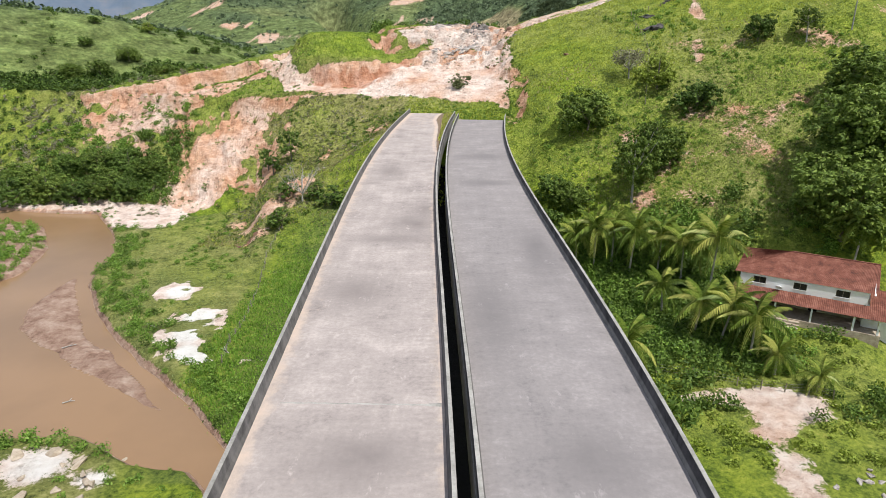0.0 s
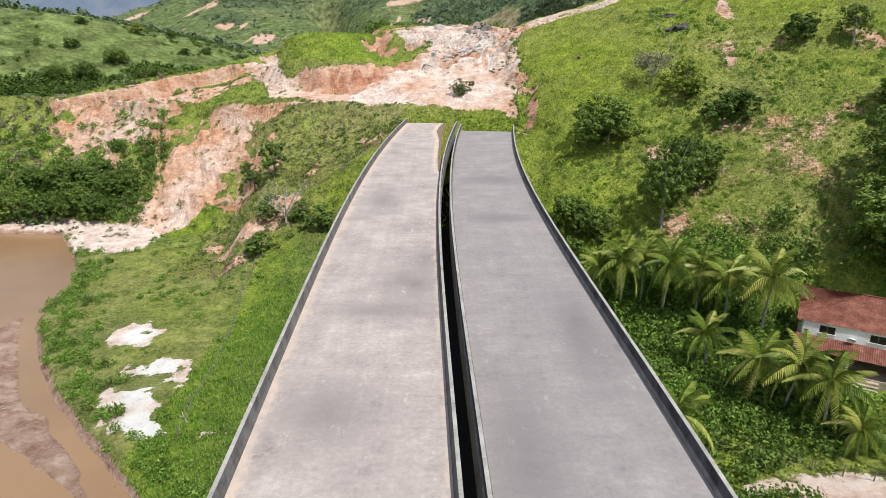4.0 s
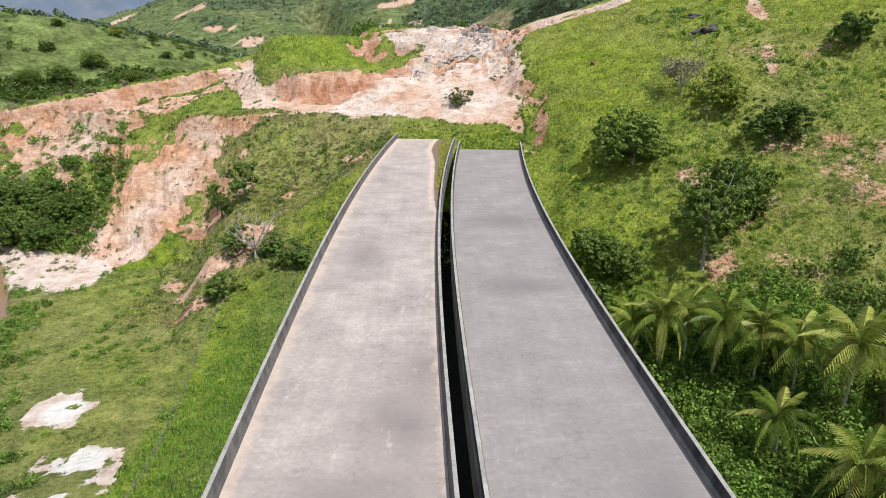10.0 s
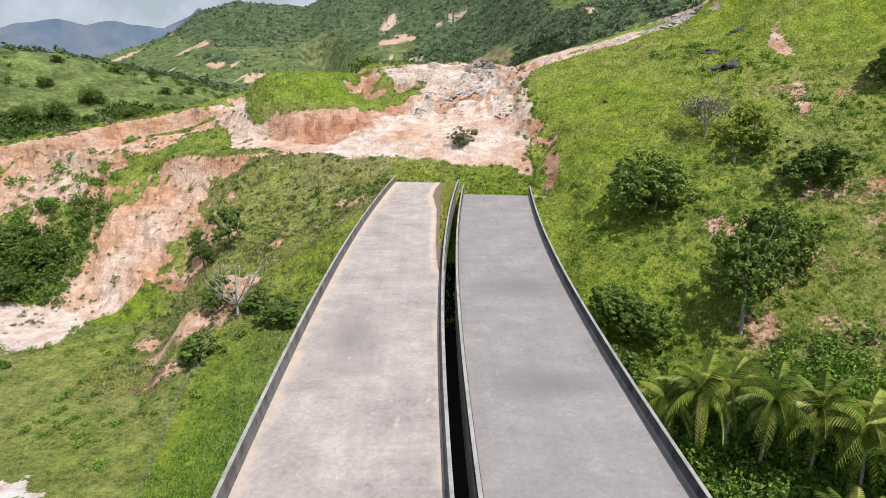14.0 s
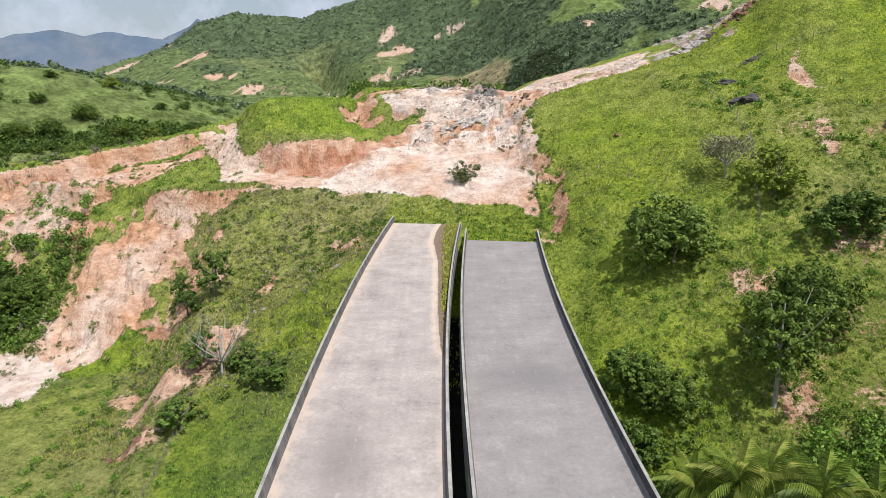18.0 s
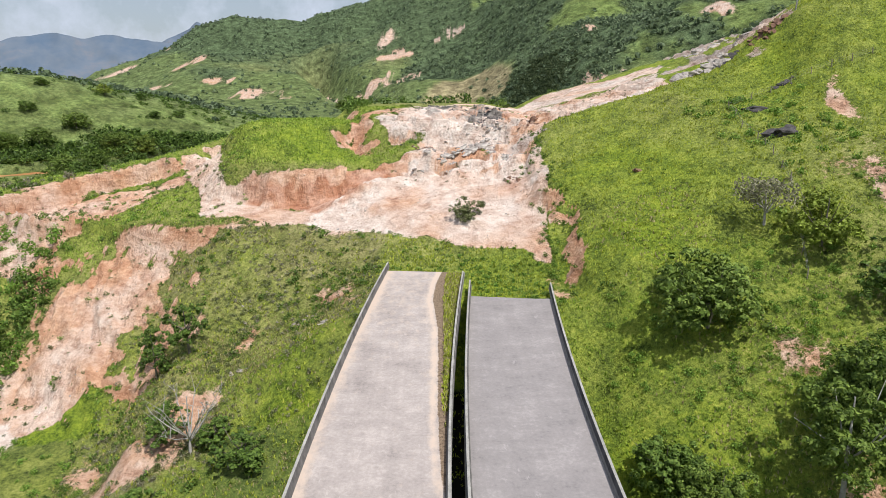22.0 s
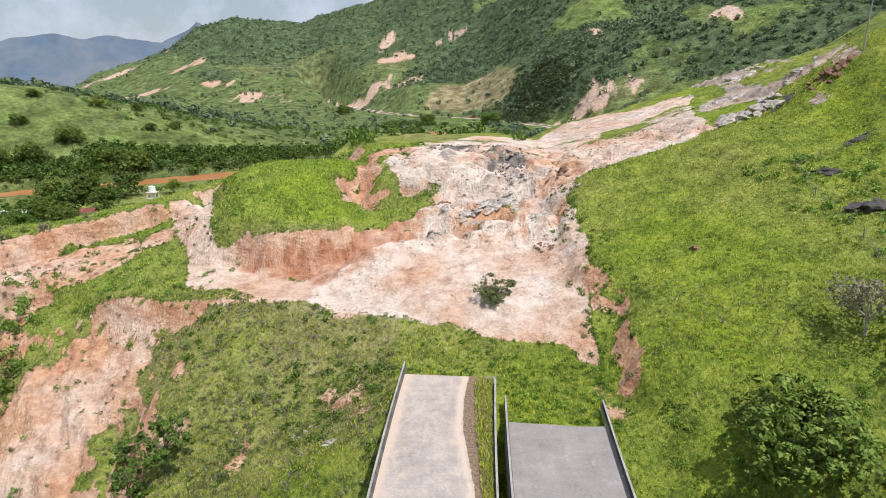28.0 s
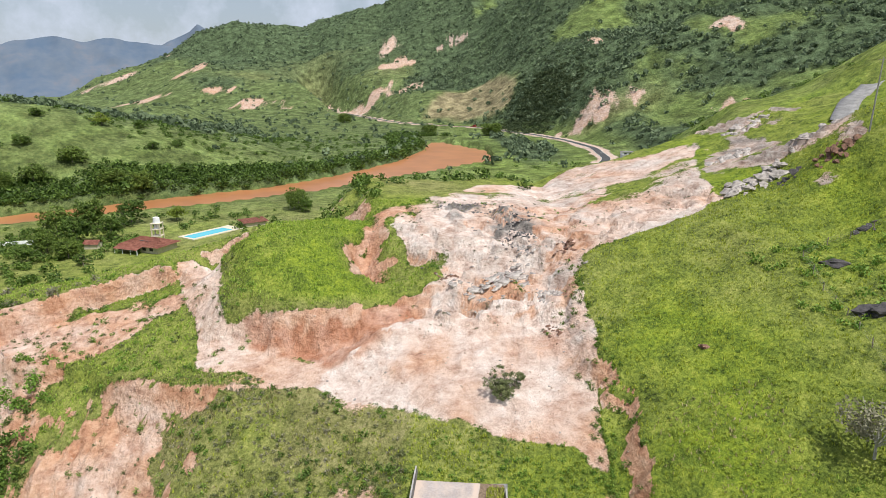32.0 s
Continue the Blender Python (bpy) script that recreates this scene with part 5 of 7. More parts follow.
# flank between cut and pasture
P = seed_points(480, 13, 28, 160, 216, lambda x, y, z, m: np.exp(-((x - 20.5) / 3.2) ** 2) * (0.25 + 0.75 * clump(x, y, 6, 73)), rg)
scatter("slope_plants", SHRUBS, P, rg.uniform(0.35, 1.1, len(P)), M_LEAF_DARK, rg, "dark weeds along the broken edge of the cut", "weeds")
# slope left of the viaduct
P = seed_points(2600, -56, -9, 138, 201, lambda x, y, z, m: (0.12 + 0.8 * clump(x, y, 8, 74)) * (1 - sstep(0.55, 0.8, m["bare"])) * sstep(0, 3, lip(x) - y + 1), rg)
scatter("slope_plants", SHRUBS, P, rg.uniform(0.3, 0.85, len(P)), M_LEAF_DRY, rg, "mixed olive shrubs on the slope below the earth cut", "shrubs")
P = seed_points(1900, -56, -9, 138, 201, lambda x, y, z, m: (0.12 + 0.7 * clump(x, y, 7, 174)) * (1 - sstep(0.55, 0.8, m["bare"])) * sstep(0, 3, lip(x) - y + 1), rg)
scatter("slope_plants", SHRUBS, P, rg.uniform(0.25, 0.7, len(P)), M_LEAF_LIGHT, rg, "bright green shrubs on the slope below the cut", "shrubs")
P = seed_points(700, -56, -9, 138, 198, lambda x, y, z, m: (0.05 + 0.7 * clump(x, y, 10, 75)) * (1 - sstep(0.5, 0.75, m["bare"])), rg)
scatter("slope_plants", SHRUBS, P, rg.uniform(0.5, 1.4, len(P)), M_LEAF_DARK, rg, "dark shrubs on the slope below the earth cut", "shrubs")
P = seed_points(2600, -54, -9, 146, 198, lambda x, y, z, m: (0.15 + 0.6 * clump(x, y, 9, 76)) * (1 - sstep(0.6, 0.8, m["bare"])), rg)
scatter("slope_plants", SHRUBS, P, rg.uniform(0.3, 0.8, len(P)), M_LEAF_GREY, rg, "dry grey-brown shrubs on the slope", "shrubs")
# overgrown bench behind the deck ends
P = seed_points(900, -9, 19, 160.5, 182, lambda x, y, z, m: (0.35 + 0.6 * clump(x, y, 5, 108)) * no_bare(m), rg)
scatter("bench_plants", SHRUBS, P, rg.uniform(0.25, 0.8, len(P)), M_LEAF, rg, "low green shrubs behind the deck ends", "shrubs")
P = seed_points(500, -9, 19, 160.5, 182, lambda x, y, z, m: 0.8 * clump(x, y, 4, 109) * no_bare(m), rg)
scatter("bench_plants", SHRUBS, P, rg.uniform(0.25, 0.7, len(P)), M_LEAF_LIGHT, rg, "bright weeds behind the deck ends", "weeds")
# cliff tufts, wedge, mound
P = seed_points(1500, -125, -40, 160, 246, lambda x, y, z, m: 0.05 + 0.75 * no_bare(m) * clump(x, y, 8, 77) + 0.35 * clump(x, y, 5, 177), rg)
scatter("cliff_plants", SHRUBS, P, rg.uniform(0.4, 1.2, len(P)), M_LEAF, rg, "green tufts clinging to the eroded cliff", "weeds")
P = seed_points(700, -50, -8, 200, 252, lambda x, y, z, m: no_bare(m) * (0.1 + 0.6 * clump(x, y, 7, 78)), rg)
scatter("cliff_plants", SHRUBS, P, rg.uniform(0.2, 0.6, len(P)), M_LEAF, rg, "low weeds on the grassy mound", "weeds")
P = seed_points(1500, -125, -44, 164, 232, lambda x, y, z, m: 0.12 + 0.6 * clump(x, y, 7, 105), rg)
scatter("cliff_plants", SHRUBS, P, rg.uniform(0.3, 1.0, len(P)), M_LEAF_DRY, rg, "grey-green scrub on the eroded slope", "scrub")
P = seed_points(2600, -230, -80, 168, 242, lambda x, y, z, m: no_bare(m) * (0.25 + 0.6 * clump(x, y, 16, 106)) * (z > -25), rg)
scatter("bank_wood", SHRUBS, P, rg.uniform(0.6, 2.2, len(P)), M_LEAF_GREY, rg, "grey-green scrub above the river bank", "scrub")
P = seed_points(2600, -230, -78, 168, 236, lambda x, y, z, m: no_bare(m) * (0.15 + 0.7 * clump(x, y, 14, 107)) * (z > -25), rg)
scatter("bank_wood", SHRUBS, P, rg.uniform(0.7, 2.2, len(P)), M_LEAF_DARK, rg, "dark scrub above the river bank", "scrub")
# wooded bank to the left of the cliff
P = seed_points(1200, -135, -70, 152, 206, lambda x, y, z, m: sstep(-72, -80, x) * (0.85 * (1 - sstep(190, 204, y))) * (z > -25.2), rg)
scatter("bank_wood", BIG_SHRUBS, P, rg.uniform(1.2, 3.4, len(P)), M_LEAF_DARK, rg, "dense dark wood on the river bank", "wood")
P = seed_points(420, -135, -70, 152, 214, lambda x, y, z, m: sstep(-72, -80, x) * 0.8 * (z > -25.2), rg)
scatter("bank_wood", BIG_SHRUBS, P, rg.uniform(1.0, 2.6, len(P)), M_LEAF, rg, "green bushes on the wooded river bank", "bushes")
# river bank, meadow, island
shore = lambda x, y: np.exp(-((inside(x, y, RIVER) + 3.6) / 2.8) ** 2)
P = seed_points(2600, -95, -18, 66, 165, lambda x, y, z, m: shore(x, y) * (z > -27.2) * (1 - sstep(0.6, 0.8, m["bare"])) * 1.3, rg)
scatter("bank_shrubs", BIG_SHRUBS, P, rg.uniform(0.6, 1.6, len(P)), M_LEAF, rg, "thick green shrubs along the muddy river", "bushes")
P = seed_points(700, -95, -18, 66, 165, lambda x, y, z, m: shore(x, y) * (z > -27.2) * (1 - sstep(0.6, 0.8, m["bare"])), rg)
scatter("bank_shrubs", BIG_SHRUBS, P, rg.uniform(0.7, 1.7, len(P)), M_LEAF_DARK, rg, "dark green shrubs along the muddy river", "bushes")
P = seed_points(700, -70, -34, 84, 160, lambda x, y, z, m: (0.04 + 0.75 * clump(x, y, 8, 79)) * no_bare(m) * (z > -27), rg)
scatter("meadow_shrubs", BIG_SHRUBS, P, rg.uniform(0.5, 1.25, len(P)), M_UNDER, rg, "rounded bushes dotted over the river meadow", "bushes")
P = seed_points(1100, -136, -86, 106, 164, lambda x, y, z, m: (z > -26.9) * sstep(0.5, 2.5, inside(x, y, ISLAND)) * 0.95, rg)
scatter("bank_shrubs", BIG_SHRUBS, P, rg.uniform(0.7, 1.9, len(P)), M_UNDER, rg, "green bushes on the river island", "bushes")
P = seed_points(260, -60, -14, 44, 66, lambda x, y, z, m: (z > -27.2) * 0.6 * no_bare(m), rg)
scatter("bank_shrubs", SHRUBS, P, rg.uniform(0.4, 1.1, len(P)), M_LEAF, rg, "weeds on the stony near bank", "weeds")
# grass
P = seed_points(20000, 18, 100, 160, 235, lambda x, y, z, m: 0.75 * no_bare(m), rg, 0.03)
scatter("grass", TUFTS, P, rg.uniform(0.2, 0.5, len(P)), M_GRASS_HI, rg, "tall yellow-green pasture grass on the upper hill", "grass")
P = seed_points(14000, 18, 100, 112, 162, lambda x, y, z, m: (0.9 - 0.55 * m["dry"]) * no_bare(m), rg, 0.03)
scatter("grass", TUFTS, P, rg.uniform(0.2, 0.5, len(P)), M_GRASS, rg, "tall bright green pasture grass on the hill", "grass")
P = seed_points(20000, -55, 18, 140, 204, lambda x, y, z, m: (0.25 + 0.6 * (x > -9)) * no_bare(m) * (lip(x) - y > -1), rg, 0.03)
scatter("grass", TUFTS, P, rg.uniform(0.2, 0.55, len(P)), M_GRASS_HI, rg, "green grass on the slope and abutment bench", "grass")
P = seed_points(18000, -56, -8, 140, 200, lambda x, y, z, m: 0.8 * no_bare(m) * (0.15 + clump(x, y, 12, 80)), rg, 0.03)
scatter("grass", TUFTS, P, rg.uniform(0.2, 0.5, len(P)), M_DRYGRASS, rg, "dry straw-coloured grass on the slope", "grass")
P = seed_points(11000, 24, 100, 114, 176, lambda x, y, z, m: 0.7 * clump(x, y, 11, 81), rg, 0.03)
scatter("grass", TUFTS, P, rg.uniform(0.2, 0.5, len(P)), M_DRYGRASS, rg, "dry straw-coloured grass on the pasture", "grass")
P = seed_points(22000, -125, -6, 196, 262, lambda x, y, z, m: 0.85 * no_bare(m), rg, 0.03)
scatter("grass", TUFTS, P, rg.uniform(0.25, 0.6, len(P)), M_GRASS, rg, "bright green grass on the ridge and mound", "grass")
P = seed_points(24000, -36, -10, 66, 142, lambda x, y, z, m: 0.9 * no_bare(m) * (1 - 0.85 * sstep(124, 136, y)) * sstep(-37, -33, x + 0.12 * (110 - y)), rg, 0.03)
scatter("grass", TUFTS, P, rg.uniform(0.2, 0.5, len(P)), M_LUSH, rg, "lush tall grass strip beside the viaduct", "grass")
P = seed_points(15000, -70, -32, 78, 152, lambda x, y, z, m: 0.45 * no_bare(m) * (z > -27), rg, 0.03)
scatter("grass", TUFTS, P, rg.uniform(0.12, 0.3, len(P)), M_GRASS_DULL, rg, "short grazed grass on the river meadow", "grass")

for n, mt, lab in ((2600, M_DRYGRASS, "yellow-green weeds growing in soil along the deck edge"), (3400, M_GRASS_HI, "fresh green grass growing in soil along the deck edge")):
    yy = rg.uniform(124, 171, n)
    w = np.interp(yy, [125, 139, 148, 159, 171], [0.2, 0.5, 0.9, 1.7, 2.2])
    xx = left_r(yy) - 0.1 - w * rg.random(n) ** 1.5
    keep = rg.random(n) < sstep(124, 152, yy)
    P = np.stack([xx, yy, 0 * xx], 1)[keep]
    scatter("weeds", TUFTS, P, rg.uniform(0.2, 0.6, len(P)), mt, rg, lab, "weeds")

# rubble on the quarry floor and clods on the cuts
def shard_proto(seed):
    r2 = np.random.default_rng(seed)
    V = np.array([(1, 0, 0), (0, 1, 0), (-1, 0, 0), (0, -1, 0), (0, 0, 0.8), (0, 0, -0.6)]) * r2.uniform(0.5, 1.1, (6, 1)) + r2.normal(0, 0.12, (6, 3))
    return V, np.array([(0, 1, 4), (1, 2, 4), (2, 3, 4), (3, 0, 4), (1, 0, 5), (2, 1, 5), (3, 2, 5), (0, 3, 5)])


SHARD = [shard_proto(600 + i) for i in range(5)]
M_RUBBLE = speckled("dark_rubble", [(0.35, (0.05, 0.045, 0.045)), (0.5, (0.16, 0.145, 0.14)), (0.68, (0.36, 0.33, 0.30))], 0.8, 0.9, 6, 0.5, 0.05)
M_CLOD = speckled("earth_clods", [(0.35, (0.36, 0.23, 0.16)), (0.5, (0.56, 0.42, 0.33)), (0.68, (0.74, 0.65, 0.56))], 0.8, 0.95, 6, 0.5, 0.05)
P = seed_points(9000, -8, 34, 216, 284, lambda x, y, z, m: 0.9 * sstep(-2, 3, inside(x, y, SPOIL) + 7 * fbm(x, y, 9, 3, 97)) * sstep(-0.1, 0.15, fbm(x, y, 6, 3, 98)), rg, -0.05)
scatter("rubble", SHARD, P, rg.uniform(0.12, 0.65, len(P)) ** 1.3, M_RUBBLE, rg, "dark heaps of broken rock on the quarry floor", "rubble")
P = seed_points(12000, -120, 70, 165, 290, lambda x, y, z, m: 0.75 * sstep(0.6, 0.9, m["bare"]) * clump(x, y, 7, 99) * (y < 250), rg, -0.02)
scatter("clods", SHARD, P, rg.uniform(0.05, 0.5, len(P)) ** 1.6 * 1.2, M_CLOD, rg, "loose clods and stones on the bare earth", "stones")
P = seed_points(1100, -20, 60, 200, 262, lambda x, y, z, m: 0.9 * sstep(0.5, 0.8, m["bare"]) * sstep(0.0, 0.25, fbm(x, y, 9, 4, 101)), rg, 0.05)
scatter("quarry_weeds", SHRUBS, P, rg.uniform(0.2, 0.6, len(P)), M_LEAF_GREY, rg, "sparse dry weeds on the quarry floor", "weeds")

# weeds along the broken rims of the bare ground
P = seed_points(30000, -120, 32, 166, 262, lambda x, y, z, m: 0.8 * np.exp(-((m["bare"] - 0.42) / 0.16) ** 2) * (0.3 + clump(x, y, 6, 102)), rg, 0.05)
scatter("rim_weeds", SHRUBS, P, rg.uniform(0.2, 0.75, len(P)), M_LEAF, rg, "ragged green weeds along the rims of the cuts", "weeds")
P = seed_points(12000, -120, 32, 166, 262, lambda x, y, z, m: 0.7 * np.exp(-((m["bare"] - 0.45) / 0.14) ** 2) * clump(x, y, 5, 103), rg, 0.05)
scatter("rim_weeds", SHRUBS, P, rg.uniform(0.25, 0.85, len(P)), M_LEAF_DARK, rg, "dark weeds along the rims of the cuts", "weeds")
P = seed_points(500, 22, 70, 165, 230, lambda x, y, z, m: 0.4 * clump(x, y, 10, 104), rg, 0.05)
scatter("pasture_weeds", SHRUBS, P, rg.uniform(0.2, 0.6, len(P)), M_LEAF_DARK, rg, "dark weeds dotted over the pasture", "weeds")

# far woods
FAR = [shrub_proto(72, 0.17, 50 + i, 1.1, 6) for i in range(4)]
TINY = [shrub_proto(16, 0.38, 60 + i, 1.1, 3) for i in range(4)]
belt = lambda x, y: (1 - sstep(13, 22, np.abs(line_dist(x, y, FAR_RIVER)[0] - 50 - 8 * fbm(x, y, 40, 3, 86)))) * north_bank(x, y)
P = seed_points(20000, -420, 60, 400, 1000, lambda x, y, z, m: belt(x, y) * (z > -27) * 0.95, rg, 0.3)
scatter("far_wood", FAR, P, rg.uniform(2.5, 7.0, len(P)), M_LEAF_DARK, rg, "belt of dark trees along the far river bank", "wood")
P = seed_points(5200, -700, -60, 420, 1000, lambda x, y, z, m: (0.22 + 0.75 * sstep(0.15, 0.32, fbm(x, y, 50, 4, 82))) * (z > -26) * north_bank(x, y), rg, 0.2)
scatter("far_bushes", FAR, P, rg.uniform(1.0, 4.2, len(P)), M_LEAF_DARK, rg, "scattered bushes on the far pasture hill", "bushes")
P = seed_points(60000, -1900, 2200, 620, 2700, lambda x, y, z, m: (0.06 + 0.94 * sstep(0.45, 0.9, m["wood"])) * (np.hypot(x, y) < 2700) * (0.25 + 0.75 * (np.hypot(x, y) < 1700)) * (z > -26) * (line_dist(x, y, ROAD)[0] > 24), rg, 0.5)
scatter("mountain_wood", TINY, P, rg.uniform(3.0, 8.0, len(P)), M_HAZE_LEAF, rg, "woodland covering the far mountainsides", "wood")
P = seed_points(5200, 60, 300, 930, 1290, lambda x, y, z, m: 1.4 * np.exp(-(((x - 162) / 45) ** 2 + ((y - 1105) / 75) ** 2) * 1.2), rg, 0.3)
scatter("far_wood", FAR, P, rg.uniform(3.0, 7.5, len(P)), M_FAR_DARK, rg, "dense dark grove below the far mountainside", "wood")
P = seed_points(2200, -300, 60, 285, 470, lambda x, y, z, m: (0.04 + 0.6 * sstep(0.14, 0.28, fbm(x, y, 34, 3, 83))) * (z > -26.5) * (1 - 0.8 * (line_dist(x, y, FAR_RIVER)[0] < 45)) * (np.hypot(x + 125, y - 392) > 26), rg, 0.2)
scatter("far_bushes", FAR, P, rg.uniform(1.0, 4.0, len(P)), M_LEAF_DARK, rg, "trees and bushes in the valley gardens", "bushes")
P = seed_points(1500, -230, -20, 262, 400, lambda x, y, z, m: (0.10 + 0.9 * sstep(0.0, 0.16, fbm(x, y, 22, 3, 85))) * (z > -26.5) * (np.hypot(x + 125, y - 392) > 20) * sstep(40, 70, -y + 500 - 0.1 * x), rg, 0.2)
scatter("far_bushes", FAR, P, rg.uniform(1.2, 3.6, len(P)), M_LEAF_DARK, rg, "garden trees and banana plants in the valley", "trees")
P = seed_points(700, 60, 330, 300, 760, lambda x, y, z, m: (0.12 + 0.8 * sstep(0.1, 0.25, fbm(x, y, 60, 3, 84))) * (line_dist(x, y, ROAD)[0] > 20), rg, 0.2)
scatter("far_bushes", FAR, P, rg.uniform(1.5, 4.5, len(P)), M_LEAF_DARK, rg, "scattered bushes on the far hillside", "bushes")

# ---------- built things ----------
def box(bm, lo, hi):
    (x0, y0, z0), (x1, y1, z1) = lo, hi
    v = [bm.verts.new(p) for p in ((x0, y0, z0), (x1, y0, z0), (x1, y1, z0), (x0, y1, z0), (x0, y0, z1), (x1, y0, z1), (x1, y1, z1), (x0, y1, z1))]
    for f in ((3, 2, 1, 0), (4, 5, 6, 7), (0, 1, 5, 4), (1, 2, 6, 5), (2, 3, 7, 6), (3, 0, 4, 7)):
        bm.faces.new([v[i] for i in f])


def boxes(name, items, material, parent, label="", bev=0.02):
    bm = bmesh.new()
    for lo, hi in items:
        box(bm, lo, hi)
    if bev:
        bmesh.ops.bevel(bm, geom=bm.edges[:], offset=bev, segments=1, affect="EDGES")
    return part(name, bm, material, parent, label)


def solid(name, pts, faces, material, parent, label=""):
    bm = bmesh.new()
    v = [bm.verts.new(p) for p in pts]
    for f in faces:
        bm.faces.new([v[i] for i in f])
    bmesh.ops.recalc_face_normals(bm, faces=bm.faces)
    return part(name, bm, material, parent, label)


def tile_mat(name, dark, mid, light):
    m, nt, b = mat(name, 0.85, 0.25)
    v = coords(nt)
    n, fn = noise_tex(nt, v, 0.8, 5, 0.65), noise_tex(nt, v, 6, 3, 0.6)
    f = maths(nt, "ADD", maths(nt, "MULTIPLY", n, 0.6), maths(nt, "MULTIPLY", fn, 0.4))
    nt.links.new(ramp(nt, f, [(0.33, dark), (0.5, mid), (0.68, light)]), b.inputs["Base Color"])
    bump(nt, b, fn, 0.3, 0.03)
    return m


M_TILE = tile_mat("clay_tile", (0.07, 0.028, 0.022), (0.19, 0.07, 0.048), (0.33, 0.16, 0.115))
M_WHITE = speckled("white_render", [(0.35, (0.83, 0.84, 0.84)), (0.6, (0.90, 0.90, 0.90))], 0.6, 0.9, 8, 0.1, 0.01)
M_CREAM = speckled("cream_render", [(0.35, (0.50, 0.44, 0.32)), (0.6, (0.66, 0.60, 0.46))], 0.6, 0.9, 8, 0.1, 0.01)
M_DARKWIN = speckled("dark_shutter", [(0.4, (0.015, 0.014, 0.013)), (0.6, (0.04, 0.035, 0.03))], 2, 0.35, 6, 0.1, 0.01)
M_WOODP = speckled("weathered_timber", [(0.35, (0.12, 0.10, 0.075)), (0.6, (0.32, 0.28, 0.22))], 3, 0.9, 6, 0.4, 0.02)
M_STONE = speckled("step_stone", [(0.35, (0.28, 0.22, 0.16)), (0.6, (0.50, 0.42, 0.33))], 1.5, 0.9, 6, 0.3, 0.02)
M_ROCK = speckled("grey_rock", [(0.35, (0.12, 0.105, 0.10)), (0.48, (0.36, 0.32, 0.29)), (0.66, (0.60, 0.545, 0.50))], 0.45, 0.9, 6, 0.8, 0.15)
M_DARKROCK = speckled("dark_rock", [(0.35, (0.03, 0.028, 0.03)), (0.6, (0.10, 0.09, 0.09))], 0.6, 0.9, 6, 0.8, 0.12)
M_BROWNROCK = speckled("brown_rock", [(0.35, (0.06, 0.035, 0.025)), (0.5, (0.20, 0.11, 0.075)), (0.68, (0.36, 0.22, 0.16))], 0.4, 0.9, 6, 0.8, 0.15)
M_ASPHALT = speckled("asphalt", [(0.35, (0.045, 0.045, 0.047)), (0.65, (0.085, 0.085, 0.088))], 0.3, 0.9, 10, 0.1, 0.01)
M_LINE = speckled("road_paint", [(0.4, (0.60, 0.58, 0.50)), (0.6, (0.78, 0.76, 0.70))], 2, 0.8)
M_POLE = speckled("pole_concrete", [(0.4, (0.20, 0.195, 0.185)), (0.6, (0.34, 0.33, 0.31))], 1.5, 0.9)
M_TANK = speckled("white_tank_plastic", [(0.4, (0.70, 0.71, 0.72)), (0.6, (0.84, 0.84, 0.84))], 1.0, 0.5)


def roof_rows(bm, a, b, c, d, pitch=0.24, lift=0.07):
    """Rows of half-round tiles down the roof plane a-b (eave) to d-c (top)."""
    a, b, c, d = (Vector(p) for p in (a, b, c, d))
    n = (b - a).cross(d - a).normalized() * lift
    k = max(2, int((b - a).length / pitch))
    rows = []
    for i in range(2 * k + 1):
        u = i / (2 * k)
        o = n if i % 2 else n * 0.0
        rows.append((bm.verts.new(a.lerp(b, u) + o), bm.verts.new(d.lerp(c, u) + o)))
    for (p, q), (r, s) in zip(rows, rows[1:]):
        bm.faces.new((p, r, s, q))


def tiled(name, planes, parent, label=""):
    bm = bmesh.new()
    for pl in planes:
        roof_rows(bm, *pl)
    return part(name, bm, M_TILE, parent, label)


# the two-storey farmhouse by the palms
gz = -22.8
house = thing("house", "two-storey white farmhouse with red clay tile roofs and veranda", "house", (48.2, 96.9, gz))
house.rotation_euler = (0, 0, math.atan2(-0.519, 0.855))
house.scale = (1, 1, 0.85)
W, D, TOP = 17.2, 12.2, 8.74                                   # wall length, depth, eave height
win = [(1.9, 3.7), (7.5, 9.3), (13.1, 14.9)]
for x0, x1 in ((0, 1.9), (3.7, 7.5), (9.3, 13.1), (14.9, W)):
    boxes("wall", [((x0, 0, 6.3), (x1, 0.25, TOP))], M_WHITE, house, "white rendered front wall", 0.0)
for a, b in win:
    boxes("wall", [((a, 0, 6.3), (b, 0.25, 7.15))], M_WHITE, house, "white rendered front wall", 0.0)
    boxes("lintel", [((a, 0, 8.35), (b, 0.25, TOP))], M_WHITE, house, "", 0.0)
for lo, hi in (((0, 0.25, 0.2), (0.25, D, TOP)), ((W - 0.25, 0.25, 0.2), (W, D, TOP)), ((0.25, D - 0.25, 0.2), (W - 0.25, D, TOP))):
    boxes("side_wall", [(lo, hi)], M_WHITE, house, "", 0.0)
for x0, x1 in ((0.25, 4.4), (5.6, 10.0), (11.2, W - 0.25)):
    boxes("lower_wall", [((x0, 2.6, 2.4), (x1, 2.85, 6.3))], M_CREAM, house, "shaded cream lower wall", 0.0)
for x0 in (4.4, 10.0):
    boxes("lintel", [((x0, 2.6, 4.7), (x0 + 1.2, 2.85, 6.3))], M_CREAM, house, "", 0.0)
